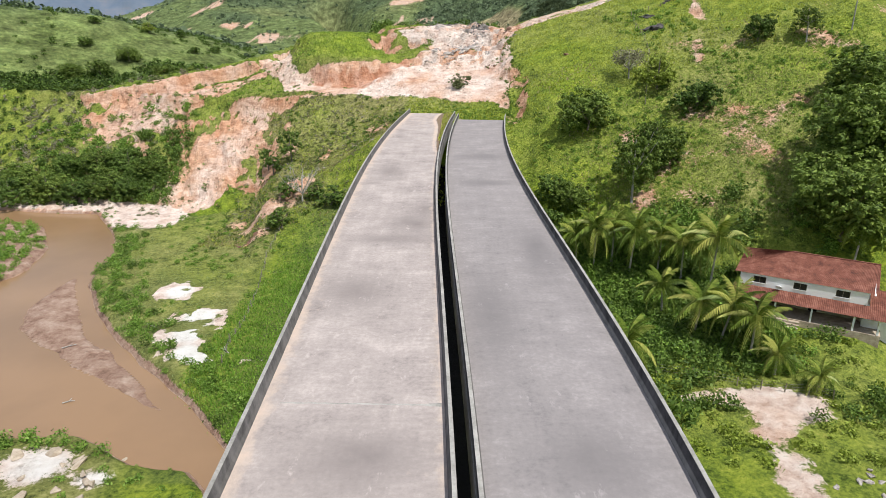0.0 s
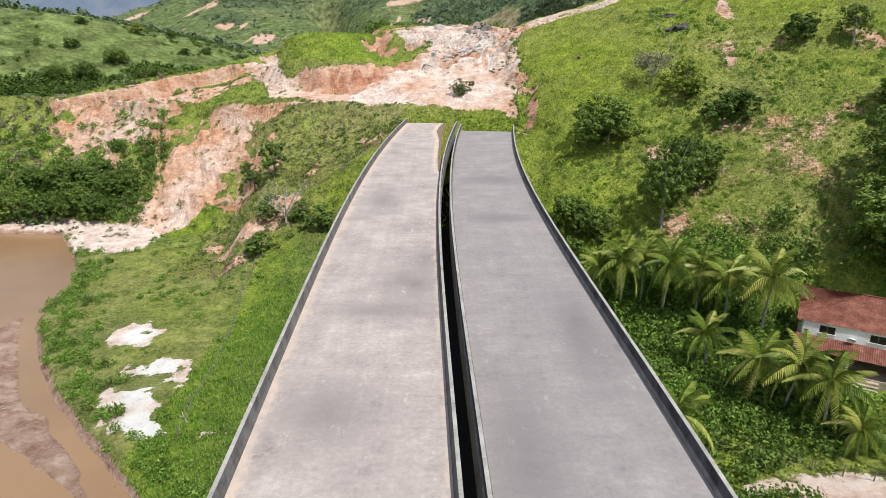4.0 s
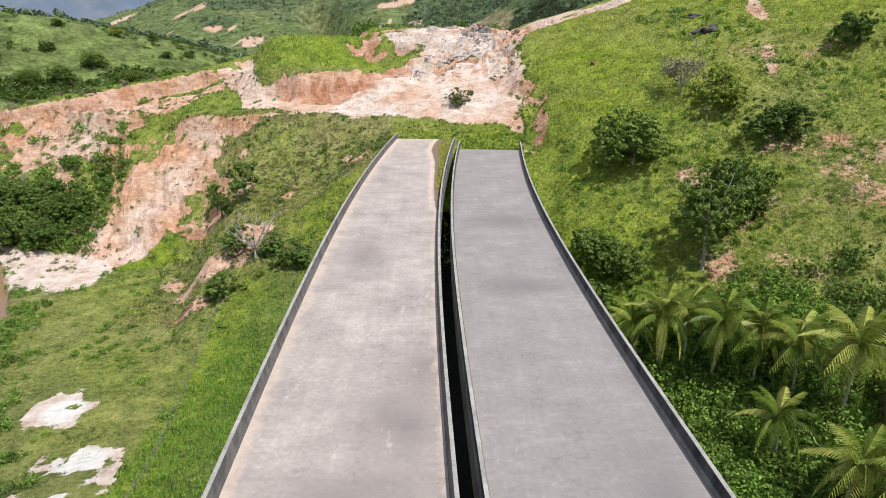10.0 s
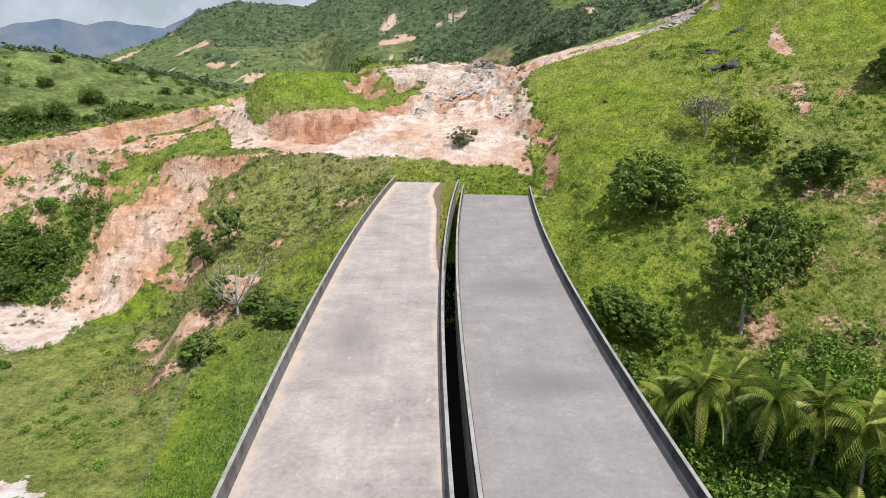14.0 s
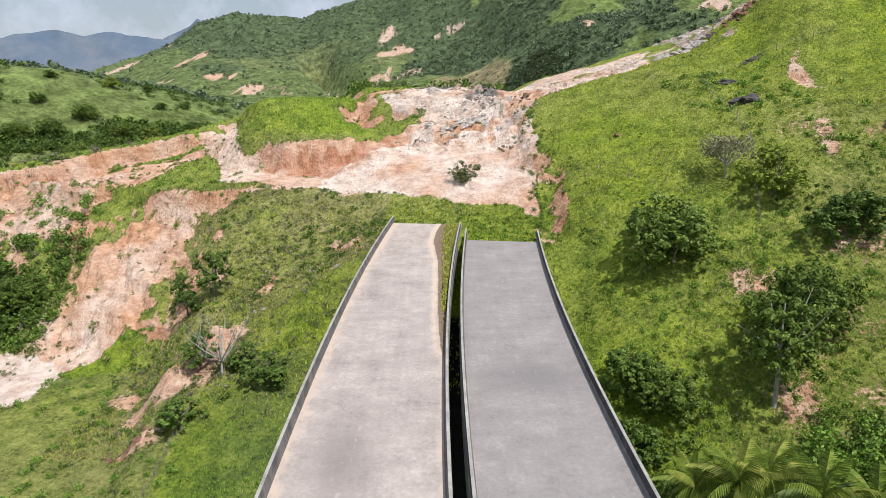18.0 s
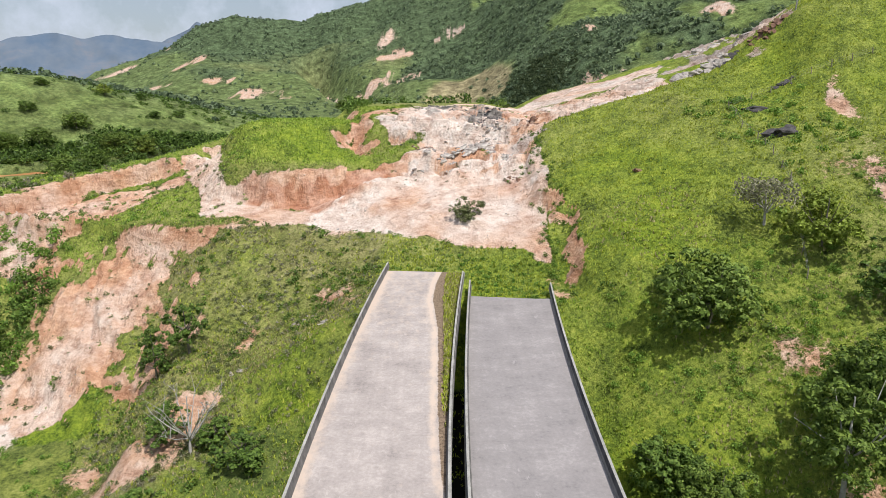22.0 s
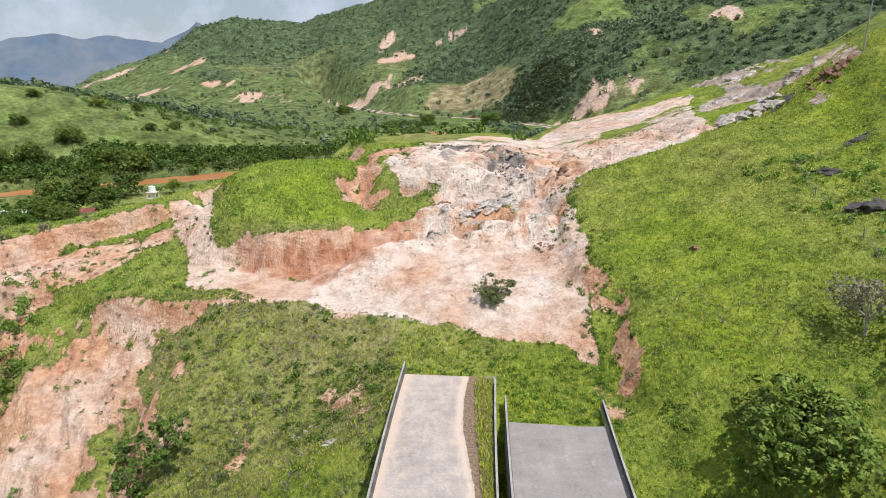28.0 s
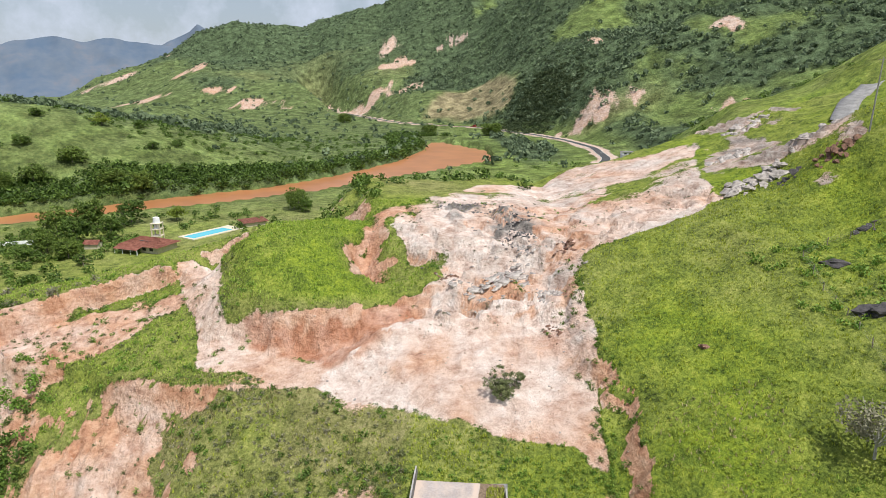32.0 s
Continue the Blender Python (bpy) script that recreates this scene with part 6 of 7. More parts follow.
for a, b in win:
    w = boxes("window", [((a, 0.10, 7.15), (b, 0.16, 8.35))], M_DARKWIN, house, "dark open window", 0.0)
    boxes("frame", [((a, 0.03, 7.15), (a + 0.07, 0.1, 8.35)), ((b - 0.07, 0.03, 7.15), (b, 0.1, 8.35)), (((a + b) / 2 - 0.04, 0.03, 7.15), ((a + b) / 2 + 0.04, 0.1, 8.35))], M_WOODP, w, "", 0.0)
    boxes("sill", [((a - 0.1, -0.08, 7.06), (b + 0.1, 0.1, 7.15))], M_WHITE, w, "", 0.0)
for a in (4.4, 10.0):
    boxes("door", [((a, 2.7, 2.4), (a + 1.2, 2.76, 4.7))], M_DARKWIN, house, "dark wooden door", 0.0)
boxes("podium", [((-0.5, -2.3, -0.4), (19.4, D, 2.4))], M_STONE, house, "stone veranda floor", 0.0)
e, rz_, ri = 8.75, 11.75, 6.3
tiled("roof", [((-0.8, -0.14, e), (18.3, -0.14, e), (18.3, ri, rz_), (6.4, ri, rz_)), ((18.3, D + 0.9, e), (-0.8, D + 0.9, e), (6.4, ri, rz_), (18.3, ri, rz_)), ((-0.8, D + 0.9, e), (-0.8, -0.14, e), (6.4, ri, rz_), (6.4, ri + 0.02, rz_))], house, "weathered red clay tiles")
boxes("ridge", [((6.4, ri - 0.14, rz_), (18.3, ri + 0.14, rz_ + 0.16))], M_TILE, house, "", 0.03)
solid("gable", [(18.0, -0.5, e - 0.1), (18.0, D + 0.5, e - 0.1), (18.0, ri, rz_ - 0.1), (17.8, -0.5, e - 0.1), (17.8, D + 0.5, e - 0.1), (17.8, ri, rz_ - 0.1)], [(0, 1, 2), (5, 4, 3), (0, 3, 4, 1), (1, 4, 5, 2), (2, 5, 3, 0)], M_WHITE, house)
tiled("veranda_roof", [((-0.7, -2.5, 5.15), (20.0, -2.5, 5.15), (20.0, -0.02, 6.45), (-0.7, -0.02, 6.45))], house, "long red tiled veranda roof")
tiled("annex_roof", [((17.6, -1.0, 5.6), (24.0, -1.0, 5.6), (24.0, 4.5, 7.6), (17.6, 4.5, 7.6)), ((24.0, 10.0, 5.6), (17.6, 10.0, 5.6), (17.6, 4.5, 7.6), (24.0, 4.5, 7.6))], house, "red tiled side roof")
boxes("annex_wall", [((17.2, 0.2, -0.2), (23.6, 9.4, 5.5))], M_WHITE, house, "", 0.0)
for a in (1.0, 5.6, 10.5, 15.9, 19.0):
    p = boxes("post", [((a - 0.13, -2.2, 2.4), (a + 0.13, -1.94, 5.2))], M_WHITE, house, "white veranda post", 0.02)
boxes("beam", [((-0.6, -2.18, 5.0), (19.9, -1.98, 5.16))], M_WOODP, house, "", 0.0)
st = boxes("stair", [((6.1, -2.9 - 0.42 * i, -0.4), (9.2, -2.3 - 0.42 * i + 0.02, 2.2 - 0.36 * i)) for i in range(7)], M_STONE, house, "wide pale stone steps", 0.015)
dish = bmesh.new()
bmesh.ops.create_uvsphere(dish, u_segments=16, v_segments=8, radius=0.55)
for v in list(dish.verts):
    if v.co.z > -0.2:
        dish.verts.remove(v)
bmesh.ops.transform(dish, matrix=Matrix.Translation((5.6, -0.6, 6.9)) @ Matrix.Rotation(2.2, 4, "X"), verts=dish.verts)
part("satellite_dish", dish, M_TANK, house, "white satellite dish", True)

# the riverside house beyond the ridge, with its water tower and pool
hz = height(-134, 380)
h2 = thing("house", "single-storey riverside house under a dark red hipped roof", "house", (-134.5, 379.0, hz))
h2.rotation_euler = (0, 0, -0.35)
boxes("wall", [((-10, -6, -1.0), (10, 6, 3.1))], M_CREAM, h2, "cream walls", 0.0)
for a in (-6.5, -2.5, 1.5, 5.5):
    boxes("window", [((a, -6.05, 1.0), (a + 2.0, -5.98, 2.4))], M_DARKWIN, h2, "dark window", 0.0)
tiled("roof", [((-11.5, -7.5, 3.0), (11.5, -7.5, 3.0), (4.5, 0, 5.8), (-4.5, 0, 5.8)), ((11.5, 7.5, 3.0), (-11.5, 7.5, 3.0), (-4.5, 0, 5.8), (4.5, 0, 5.8)), ((-11.5, 7.5, 3.0), (-11.5, -7.5, 3.0), (-4.5, 0, 5.8), (-4.5, 0.02, 5.8)), ((11.5, -7.5, 3.0), (11.5, 7.5, 3.0), (4.5, 0.02, 5.8), (4.5, 0, 5.8))], h2, "dark red clay tiles")
boxes("solar_panel", [((-2.0, -3.6, 4.62), (2.6, -1.2, 4.72))], M_ASPHALT, h2, "grey solar collector on the roof", 0.0)
tiled("porch_roof", [((-10.5, -11.0, 2.2), (3.0, -11.0, 2.2), (3.0, -7.0, 3.1), (-10.5, -7.0, 3.1))], h2, "red tiled porch roof")
for a in (-10.0, -5.5, -1.0, 2.6):
    boxes("post", [((a, -10.6, -1.0), (a + 0.25, -10.35, 2.3))], M_WHITE, h2, "", 0.0)
shed = thing("shed", "small garden shed with a red tile roof", "shed", (-161, 381, height(-161, 381)))
boxes("wall", [((-3, -2.5, -1), (3, 2.5, 2.4))], M_CREAM, shed, "", 0.0)
tiled("roof", [((-3.6, -3.1, 2.3), (3.6, -3.1, 2.3), (3.6, 0, 3.9), (-3.6, 0, 3.9)), ((3.6, 3.1, 2.3), (-3.6, 3.1, 2.3), (-3.6, 0, 3.9), (3.6, 0, 3.9))], shed)
tz = height(-136, 392)
tower = thing("water_tower", "pale water tower frame carrying a white round tank", "water tower", (-136.0, 392.0, tz))
for sx in (-1.9, 1.9):
    for sy in (-1.9, 1.9):
        boxes("column", [((sx - 0.25, sy - 0.25, -1), (sx + 0.25, sy + 0.25, 9.4))], M_CREAM, tower, "", 0.02)
for z in (3.0, 6.2, 9.0):
    boxes("platform", [((-2.3, -2.3, z), (2.3, 2.3, z + 0.35))], M_CREAM, tower, "", 0.02)
for z, r, hgt in ((6.5, 1.4, 2.0), (9.35, 1.6, 2.5)):
    bm = bmesh.new()
    bmesh.ops.create_cone(bm, cap_ends=True, segments=24, radius1=r, radius2=r * 0.9, depth=hgt, matrix=Matrix.Translation((0, 0, z + hgt / 2)))
    tk = part("tank", bm, M_TANK, tower, "white plastic water tank", False)
    bm = bmesh.new()
    bmesh.ops.create_cone(bm, cap_ends=True, segments=24, radius1=r * 0.92, radius2=r * 0.3, depth=0.35, matrix=Matrix.Translation((0, 0, z + hgt + 0.17)))
    part("lid", bm, M_TANK, tk)
pz = height(-115, 408) + 0.4
pool = thing("swimming_pool", "long turquoise swimming pool with a pale paved edge", "pool", (-117, 410, pz))
pool.rotation_euler = (0, 0, 0.98)
boxes("paving", [((-15, -6, -2.5), (15, 6, 0.0))], M_CREAM, pool, "pale paving", 0.0)
M_POOL = mat("pool_water", 0.1, 0.5)[0]
M_POOL.node_tree.nodes["Principled BSDF"].inputs["Base Color"].default_value = (0.06, 0.46, 0.55, 1)
boxes("water", [((-13.5, -4, 0.004), (9.5, 3.6, 0.02))], M_POOL, pool, "turquoise water", 0.0)
pav = thing("pavilion", "low pink-walled pool pavilion with tiled terrace", "pavilion", (-101, 428, height(-101, 428)))
pav.rotation_euler = (0, 0, 0.6)
boxes("wall", [((-6, -4, -1.5), (6, 4, 2.2))], M_CREAM, pav, "", 0.0)
tiled("roof", [((-7, -5, 2.2), (7, -5, 2.2), (7, 5, 2.9), (-7, 5, 2.9))], pav)
gw = thing("garden_wall", "white rendered boundary wall beyond the ridge", "wall", (-205, 384, height(-195, 384)))
gw.rotation_euler = (0, 0, 0.35)
boxes("wall", [((-14, -0.15, -2), (18, 0.15, 2.0))], M_WHITE, gw, "", 0.02)

# hut above the far road
hut = thing("hut", "small two-storey concrete house above the road", "house", (181, 709, height(181, 709) - 0.3))
boxes("wall", [((-5, -4, -3), (5, 4, 6.2))], M_WHITE, hut, "", 0.0)
boxes("roof", [((-5.8, -4.8, 6.2), (5.8, 4.8, 6.6))], M_GIRDER, hut, "", 0.0)
for a, z in ((-3.6, 1.0), (1.0, 1.0), (-3.6, 4.0), (1.0, 4.0)):
    boxes("window", [((a, -4.06, z), (a + 2.4, -3.98, z + 1.4))], M_DARKWIN, hut, "", 0.0)
boxes("slab", [((-5.6, -4.9, 3.0), (5.6, 4.2, 3.25))], M_GIRDER, hut, "", 0.0)


# the highway in the valley
def road_strip(name, pts, offs, lift, material, n=140):
    t = np.linspace(0, len(pts) - 1, n)
    k = np.arange(len(pts))
    px, py = np.interp(t, k, [p[0] for p in pts]), np.interp(t, k, [p[1] for p in pts])
    for _ in range(6):
        px[1:-1], py[1:-1] = (px[:-2] + 2 * px[1:-1] + px[2:]) / 4, (py[:-2] + 2 * py[1:-1] + py[2:]) / 4
    tx, ty = np.gradient(px), np.gradient(py)
    l = np.hypot(tx, ty)
    o = np.array(offs)
    X, Y = px[:, None] - ty[:, None] / l[:, None] * o, py[:, None] + tx[:, None] / l[:, None] * o
    return sheet(name, X, Y, np.full(X.shape, -18.7 + lift), material)


tagged(road_strip("road", ROAD, (-4.5, 0, 4.5), 0.0, M_ASPHALT), "grey two-lane highway curving through the valley", "road", kind="structure")
for k, o in enumerate((-4.1, 4.1)):
    tagged(road_strip("trim", ROAD, (o - 0.22, o, o + 0.22), 0.03, M_LINE), "white painted road edge line", "line", kind="structure")


def car(x, y, rz, col, length, hgt, label):
    c = thing("car" if length < 6 else "truck", label, "car" if length < 6 else "truck", (x, y, -18.66), "traffic on the highway")
    c.rotation_euler = (0, 0, rz)
    m = speckled("car_paint", [(0.4, tuple(0.9 * v for v in col)), (0.6, col)], 0.5, 0.35)
    L = length / 2
    body = solid("body", [(-0.9, -L, 0.35), (0.9, -L, 0.35), (0.9, L, 0.35), (-0.9, L, 0.35), (-0.88, -L, 0.95), (0.88, -L, 0.95), (0.88, L, 0.85), (-0.88, L, 0.85)], [(3, 2, 1, 0), (4, 5, 6, 7), (0, 1, 5, 4), (1, 2, 6, 5), (2, 3, 7, 6), (3, 0, 4, 7)], m, c)
    solid("cabin", [(-0.8, -L * 0.8, 0.95), (0.8, -L * 0.8, 0.95), (0.8, L * 0.45, 0.9), (-0.8, L * 0.45, 0.9), (-0.66, -L * 0.6, hgt), (0.66, -L * 0.6, hgt), (0.66, L * 0.15, hgt), (-0.66, L * 0.15, hgt)], [(4, 5, 6, 7), (0, 1, 5, 4), (1, 2, 6, 5), (2, 3, 7, 6), (3, 0, 4, 7)], M_DARKWIN if length < 6 else m, c)
    for sx in (-0.85, 0.85):
        for sy in (-L * 0.62, L * 0.62):
            bm = bmesh.new()
            bmesh.ops.create_cone(bm, cap_ends=True, segments=14, radius1=0.33, radius2=0.33, depth=0.22, matrix=Matrix.Translation((sx, sy, 0.33)) @ Matrix.Rotation(math.pi / 2, 4, "Y"))
            part("wheel", bm, M_DARKWIN, c)


car(166, 745, -0.1, (0.55, 0.55, 0.56), 4.4, 1.45, "silver car on the valley highway")
car(160, 880, 0.15, (0.45, 0.46, 0.48), 4.4, 1.45, "grey car on the valley highway")
car(60, 1132, 0.8, (0.35, 0.04, 0.03), 12.0, 3.4, "red truck on the far highway")


# poles, fences
def pole(x, y, h, lean, label):
    root = thing("utility_pole", label, "pole", (x, y, height(x, y)))
    tv, tf = tubes([[((0, 0, -0.8), 0.17), ((lean * 0.5, 0, h * 0.5), 0.14), ((lean, 0, h), 0.10)]], 8)
    new("shaft", raw_mesh("shaft", tv, tf, M_POLE)).parent = root
    boxes("crossarm", [((lean - 0.9, -0.06, h - 0.5), (lean + 0.9, 0.06, h - 0.38))], M_WOODP, root, "", 0.0)


pole(75.5, 216.0, 13.5, 0.4, "tall leaning utility pole on the rocky brow")
pole(94.8, 157.6, 9.5, 0.0, "slim pale utility pole on the pasture")


def fence(name, pts, spacing, label, h=1.35, wires=3):
    root = thing(name, label, "fence", (pts[0][0], pts[0][1], 0))
    P = []
    for (ax, ay), (bx, by) in zip(pts, pts[1:]):
        n = max(1, int(math.hypot(bx - ax, by - ay) / spacing))
        P += [(ax + (bx - ax) * i / n, ay + (by - ay) * i / n) for i in range(n)]
    P.append(pts[-1])
    rnd = random.Random(5)
    tops = []
    for x, y in P:
        z, l = height(x, y), (rnd.uniform(-0.12, 0.12), rnd.uniform(-0.12, 0.12))
        hh = h * rnd.uniform(0.85, 1.15)
        tv, tf = tubes([[((x - pts[0][0], y - pts[0][1], z - 0.3), 0.09), ((x - pts[0][0] + l[0], y - pts[0][1] + l[1], z + hh), 0.075)]], 6)
        new("post", raw_mesh("post", tv, tf, M_WOODP)).parent = root
        tops.append((x - pts[0][0] + l[0], y - pts[0][1] + l[1], z, hh))
    for k in range(wires):
        wv, wf = tubes([[((x, y, z + hh * (0.35 + 0.28 * k)), 0.012) for x, y, z, hh in tops]], 4)
        new("wire", raw_mesh("wire", wv, wf, M_POLE)).parent = root


fence("wire_fence", [(-31.5, 86), (-32.5, 93), (-32.8, 104), (-35, 119), (-36.8, 131), (-36, 140)], 2.6, "old wooden post and wire fence along the meadow")
fence("wire_fence", [(48, 154), (52, 168), (53.5, 182), (54.5, 196), (60, 199), (80, 196)], 3.2, "thin post and wire fence up the pasture")
fence("wire_fence", [(31.5, 83), (36, 81.5), (44, 78), (52, 75)], 2.4, "rough post fence beside the dirt track", 1.5)


# rocks
def rock(name, x, y, sx, sy, sz, material, label, seed, rz=0.0, ledges=0.0, sub=3, z=0.0):
    bm = bmesh.new()
    bmesh.ops.create_icosphere(bm, subdivisions=sub, radius=1.0)
    for v in bm.verts:
        p = v.co
        f = 1 + 0.55 * noise.fractal(p * 1.3 + Vector((seed * 7.1, 0, 0)), 1.0, 2.0, 4) + 0.25 * noise.noise(p * 4 + Vector((0, seed, 0)))
        if ledges:
            f += ledges * (abs(math.sin((p.z * 1.6 + p.x * 0.9) * 4 + seed)) - 0.5)
        v.co = Vector((p.x * sx, p.y * sy, p.z * sz)) * f
    bmesh.ops.rotate(bm, verts=bm.verts, matrix=Matrix.Rotation(rz, 3, "Z"))
    ob = part(name, bm, material)
    ob.location = (x, y, height(x, y) + z)
    return tagged(ob, label, "rock")


def shard_mesh(seed, n=22, flat=0.5):
    """One angular block: the hull of a few points."""
    r2 = np.random.default_rng(seed)
    P = unit(r2.normal(size=(n, 3))) * r2.uniform(0.8, 1.05, (n, 1)) * (1, 0.8, flat)
    P[:, 0] = np.clip(P[:, 0], -0.7, 0.75)
    P[:, 2] = np.clip(P[:, 2], -0.3, 0.32)
    bm = bmesh.new()
    for p in P:
        bm.verts.new(p)
    got = bmesh.ops.convex_hull(bm, input=bm.verts)
    bmesh.ops.delete(bm, geom=[g for g in got["geom_interior"] if isinstance(g, bmesh.types.BMVert)], context="VERTS")
    return bm


SHARDS = {}
for key, m in (("rock", M_ROCK), ("dark", M_DARKROCK), ("brown", M_BROWNROCK), ("stone", M_STONE)):
    SHARDS[key] = []
    for k in range(6):
        bm = shard_mesh(300 + k, 9 + 2 * k, 0.40 + 0.08 * k)
        me = bpy.data.meshes.new("block")
        bm.to_mesh(me)
        bm.free()
        me.materials.append(m)
        SHARDS[key].append(me)


def outcrop(x, y, rx, ry, n, s, key, label, seed, rz=0.0, dip=0.35, rise=0.3):
    """Blocks with one dip, half sunk in the slope."""
    r2 = random.Random(seed)
    root = thing("rock_outcrop", label, "rock", (x, y, height(x, y)))
    for i in range(n):
        a, q = r2.uniform(0, 6.283), math.sqrt(r2.random())
        px, py = q * rx * math.cos(a), q * ry * math.sin(a)
        px, py = px * math.cos(rz) - py * math.sin(rz), px * math.sin(rz) + py * math.cos(rz)
        k = s * r2.uniform(0.5, 1.25) * (1.15 - 0.5 * q)
        ob = new("block", r2.choice(SHARDS[key]))
        ob.parent = root
        ob.location = (px, py, height(x + px, y + py) - height(x, y) + k * rise * r2.uniform(-0.6, 0.7))
        ob.rotation_euler = (dip + r2.uniform(-0.2, 0.2), -0.25 + r2.uniform(-0.2, 0.2), rz + r2.uniform(-0.5, 0.5))
        ob.scale = (k * r2.uniform(1.0, 1.7), k, k * r2.uniform(0.6, 1.0))


def stone(x, y, s, key, label, group, seed):
    r2 = random.Random(seed)
    ob = new("stone", r2.choice(SHARDS[key]))
    ob.location = (x, y, height(x, y) + 0.1 * s)
    ob.rotation_euler = (r2.uniform(-0.4, 0.4), r2.uniform(-0.4, 0.4), r2.uniform(0, 6))
    ob.scale = (s, s * r2.uniform(0.7, 1), s * r2.uniform(0.6, 1))
    tagged(ob, label, "rock", group)


rock("boulder", 57.5, 181.0, 2.6, 1.8, 1.2, M_DARKROCK, "large dark boulder on the grassy pasture", 1, 0, 0, 3, -0.2)
rock("boulder", 58.5, 194.0, 1.9, 1.4, 0.8, M_DARKROCK, "dark boulder half sunk in the pasture", 2, 0, 0, 3, -0.2)
rock("boulder", 34.5, 184.0, 0.7, 0.6, 0.4, M_BROWNROCK, "small brown stone in the pasture", 3)
outcrop(62.0, 230.0, 7.5, 4.5, 70, 1.9, "rock", "pale jagged rock outcrop at the quarry edge", 4, 0.4, 0.5, 0.9)
outcrop(70.5, 216.5, 3.4, 3.6, 46, 1.25, "brown", "brown weathered rock face below the brow", 5, 0.3, 0.7, 0.8)
outcrop(66.0, 222.5, 3.0, 2.2, 12, 1.2, "dark", "dark broken rocks below the brow", 15, 0.3, 0.5, 0.6)
outcrop(78.0, 238.0, 8.0, 4.0, 24, 1.7, "rock", "sloping slabs of pale rock on the hillside", 6, 0.5, 0.3, 0.2)
outcrop(72.0, 262.0, 9.0, 3.5, 24, 1.8, "rock", "sloping slabs of pale rock on the hillside", 7, 0.6, 0.3, 0.2)
outcrop(88.0, 290.0, 12.0, 4.5, 22, 2.4, "rock", "sloping slabs of pale rock on the hillside", 8, 0.6, 0.3, 0.2)
outcrop(66.0, 199.0, 1.8, 1.2, 6, 1.0, "dark", "low dark rocks among the grass", 12, 0.2)
outcrop(-17.5, 166.0, 1.2, 0.8, 5, 0.6, "rock", "pale rock showing through the slope", 9)
outcrop(-30.0, 163.5, 1.4, 0.9, 6, 0.6, "rock", "pale rock showing through the slope", 10)
outcrop(-43.0, 141.0, 4.5, 1.4, 22, 0.75, "brown", "low broken bank of brown stones at the meadow edge", 21, 0.1, 0.3, 0.5)
outcrop(-21.5, 171.5, 2.2, 1.2, 8, 0.5, "rock", "pale rock showing through the slope", 11)
outcrop(9.0, 215.5, 5.2, 3.0, 40, 1.3, "rock", "layered grey rock in the quarry face", 13, 0.3, 0.45, 0.4)
outcrop(1.5, 213.0, 4.6, 2.4, 30, 1.1, "rock", "layered grey rock in the quarry face", 14, -0.2, 0.45, 0.4)
outcrop(13.5, 221.5, 3.6, 2.0, 22, 1.0, "rock", "layered grey rock in the quarry face", 31, 0.5, 0.45, 0.4)
outcrop(-3.0, 218.0, 2.6, 1.6, 14, 0.8, "brown", "brown layered rock in the quarry face", 32, -0.3, 0.5, 0.4)
outcrop(16.0, 209.0, 3.2, 2.8, 24, 0.9, "rock", "layered grey rock in the quarry face", 17, 0.8, 0.45, 0.4)
outcrop(21.0, 219.5, 3.5, 2.0, 16, 0.8, "brown", "brown rock at the broken quarry edge", 18, 0.3, 0.4, 0.4)
outcrop(15.5, 199.0, 1.6, 3.0, 12, 0.6, "brown", "brown rock in the face of the cut", 19, 0.2, 0.6, 0.4)
rr = random.Random(9)
for i in range(110):
    x, y = (rr.gauss(13, 4), rr.gauss(236, 7)) if i < 70 else (rr.uniform(-8, 24), rr.uniform(205, 224))
    stone(x, y, rr.uniform(0.25, 0.95), "dark" if i < 45 else "rock", "broken quarry stone on bare earth", "quarry stones", i + 20)
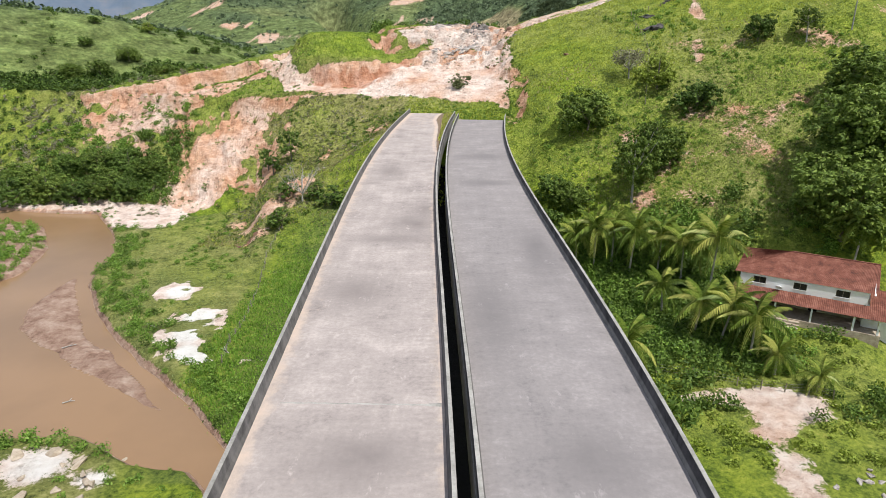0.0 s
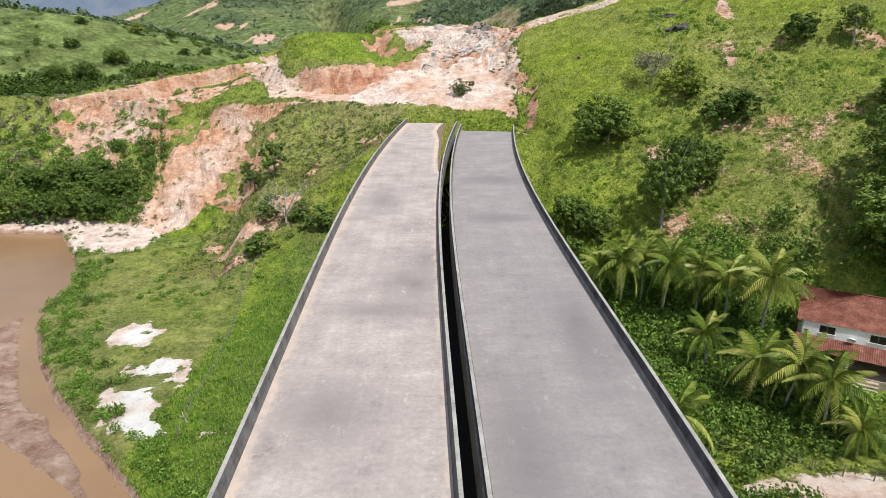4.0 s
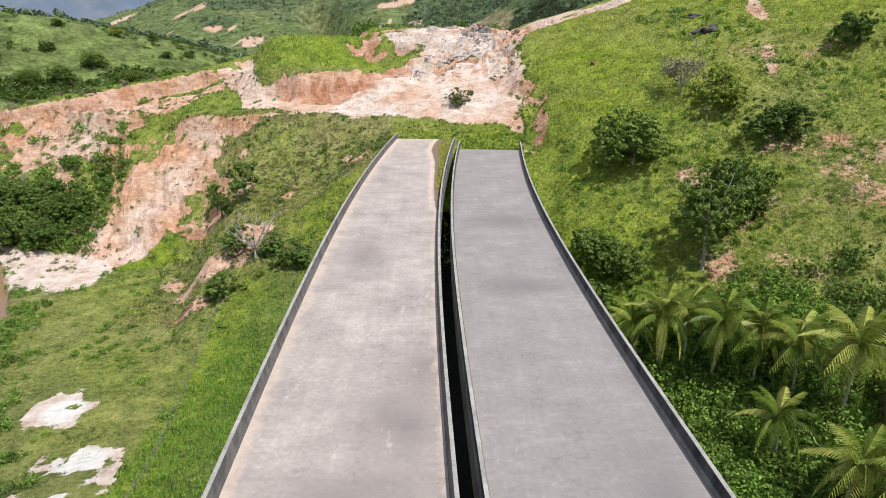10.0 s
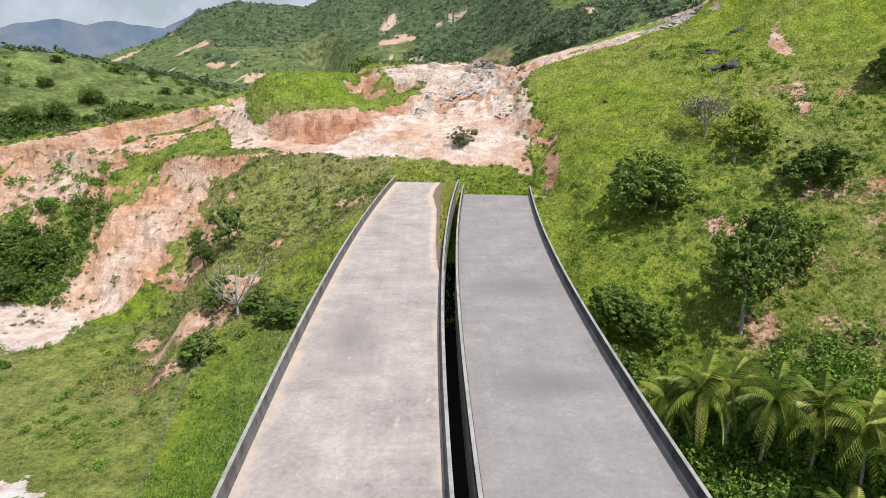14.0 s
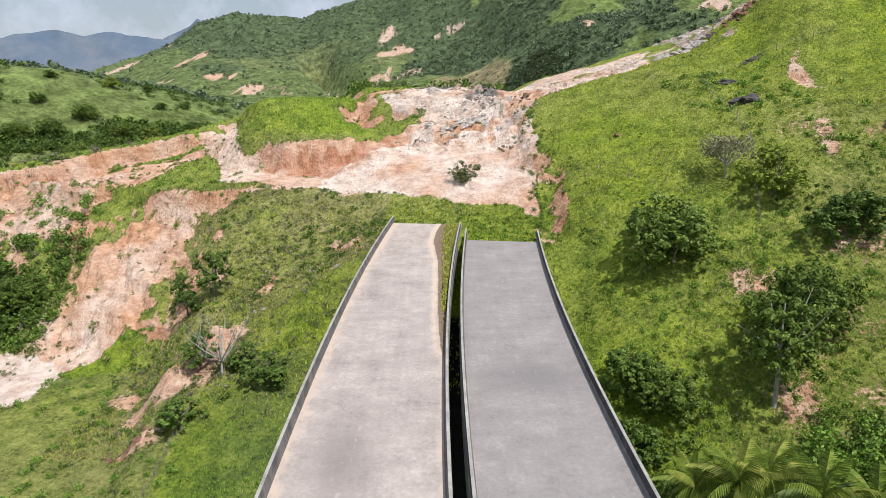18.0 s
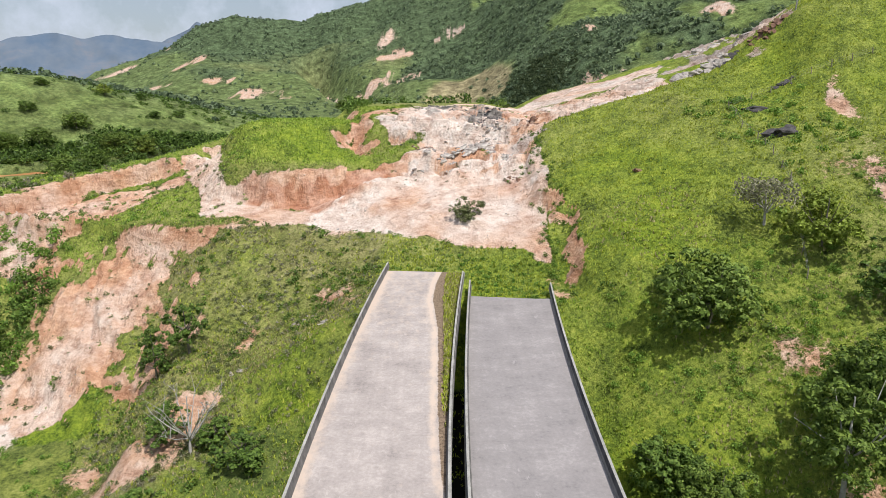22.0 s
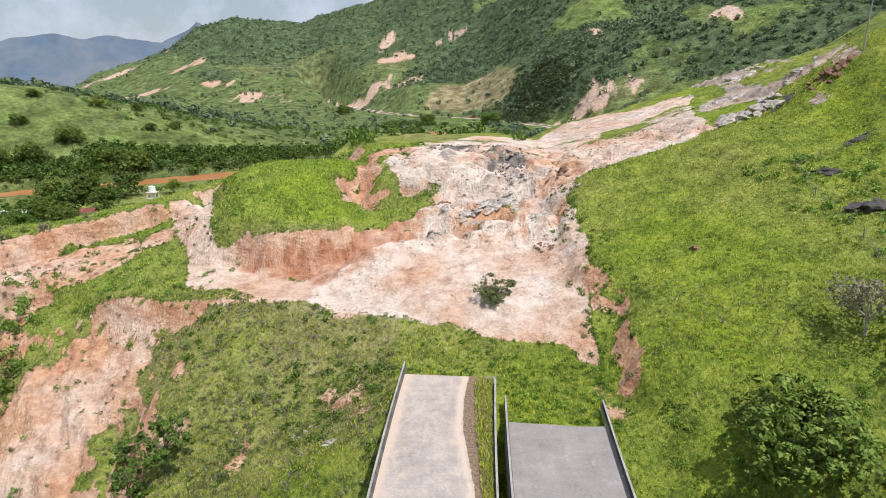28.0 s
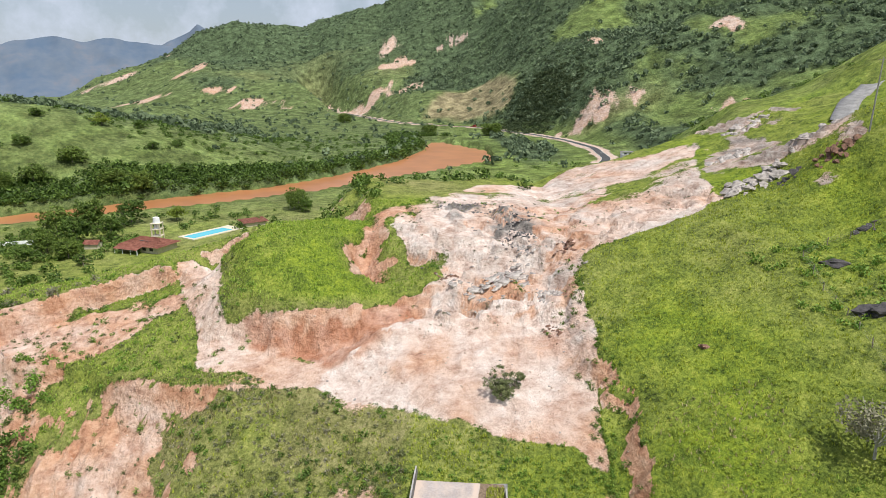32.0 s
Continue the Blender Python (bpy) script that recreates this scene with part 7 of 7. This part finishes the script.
for i in range(40):
    x = rr.uniform(-78, 16)
    y = lip(x) + rr.uniform(1, 20) if x > -20 else rr.uniform(172, 200)
    stone(x, y, rr.uniform(0.12, 0.4), "rock", "loose stone on the bare earth cut", "cut stones", i + 220)
for i in range(16):
    stone(rr.uniform(-50, -36), rr.uniform(57, 66), rr.uniform(0.5, 1.5), "stone", "pale stone on the river bank", "bank stones", i + 120)
for i in range(10):
    stone(rr.uniform(42, 50), rr.uniform(54, 62), rr.uniform(0.4, 1.0), "rock", "pale stone beside the dirt track", "track stones", i + 150)
# paved ramp high on the hill
track = [(97, 258), (104, 268), (113, 280), (124, 292), (140, 308)]
V, F = [], []
for i in range(25):
    u = i / 24 * 4
    k = min(int(u), 3)
    a, b = Vector(track[k]), Vector(track[k + 1])
    c = a.lerp(b, u - k)
    side = Vector((-(b - a).y, (b - a).x)).normalized() * 2.7
    for w in (-1, -0.33, 0.33, 1):
        q = c + side * w
        V.append((q.x, q.y, max(height(q.x, q.y), height(c.x, c.y)) + 0.35))
    for w in (-1, 1):
        q = c + side * w
        V.append((q.x, q.y, height(q.x, q.y) - 1.5))
for i in range(24):
    o = 6 * i
    for a, b in ((0, 1), (1, 2), (2, 3), (3, 5), (4, 0)):
        F.append((o + a, o + b, o + 6 + b, o + 6 + a))
ramp_road = new("road_2", raw_mesh("road_2", V, F, M_GIRDER))
tagged(ramp_road, "grey paved ramp climbing the upper hillside", "road", kind="structure")
# driftwood
for i, (x, y, l, a) in enumerate(((-58.5, 93.5, 2.2, 0.4), (-47.5, 99, 2.6, 2.6), (-32.2, 90.2, 2.4, 2.2), (-50, 78, 1.6, 0.2), (-62, 72, 2.0, 0.1))):
    tv, tf = tubes([[((-l / 2, 0, 0), 0.10), ((0, 0.15, 0.12), 0.08), ((l / 2, 0, 0.25), 0.04)], [((0, 0.1, 0.1), 0.06), ((l * 0.2, 0.6, 0.35), 0.025)]], 6)
    ob = new("driftwood", raw_mesh("driftwood", tv, tf, M_PALEBARK))
    ob.location, ob.rotation_euler = (x, y, max(height(x, y), WATER) + 0.05), (0, 0, a)
    tagged(ob, "bleached fallen branch lying on the ground", "branch")
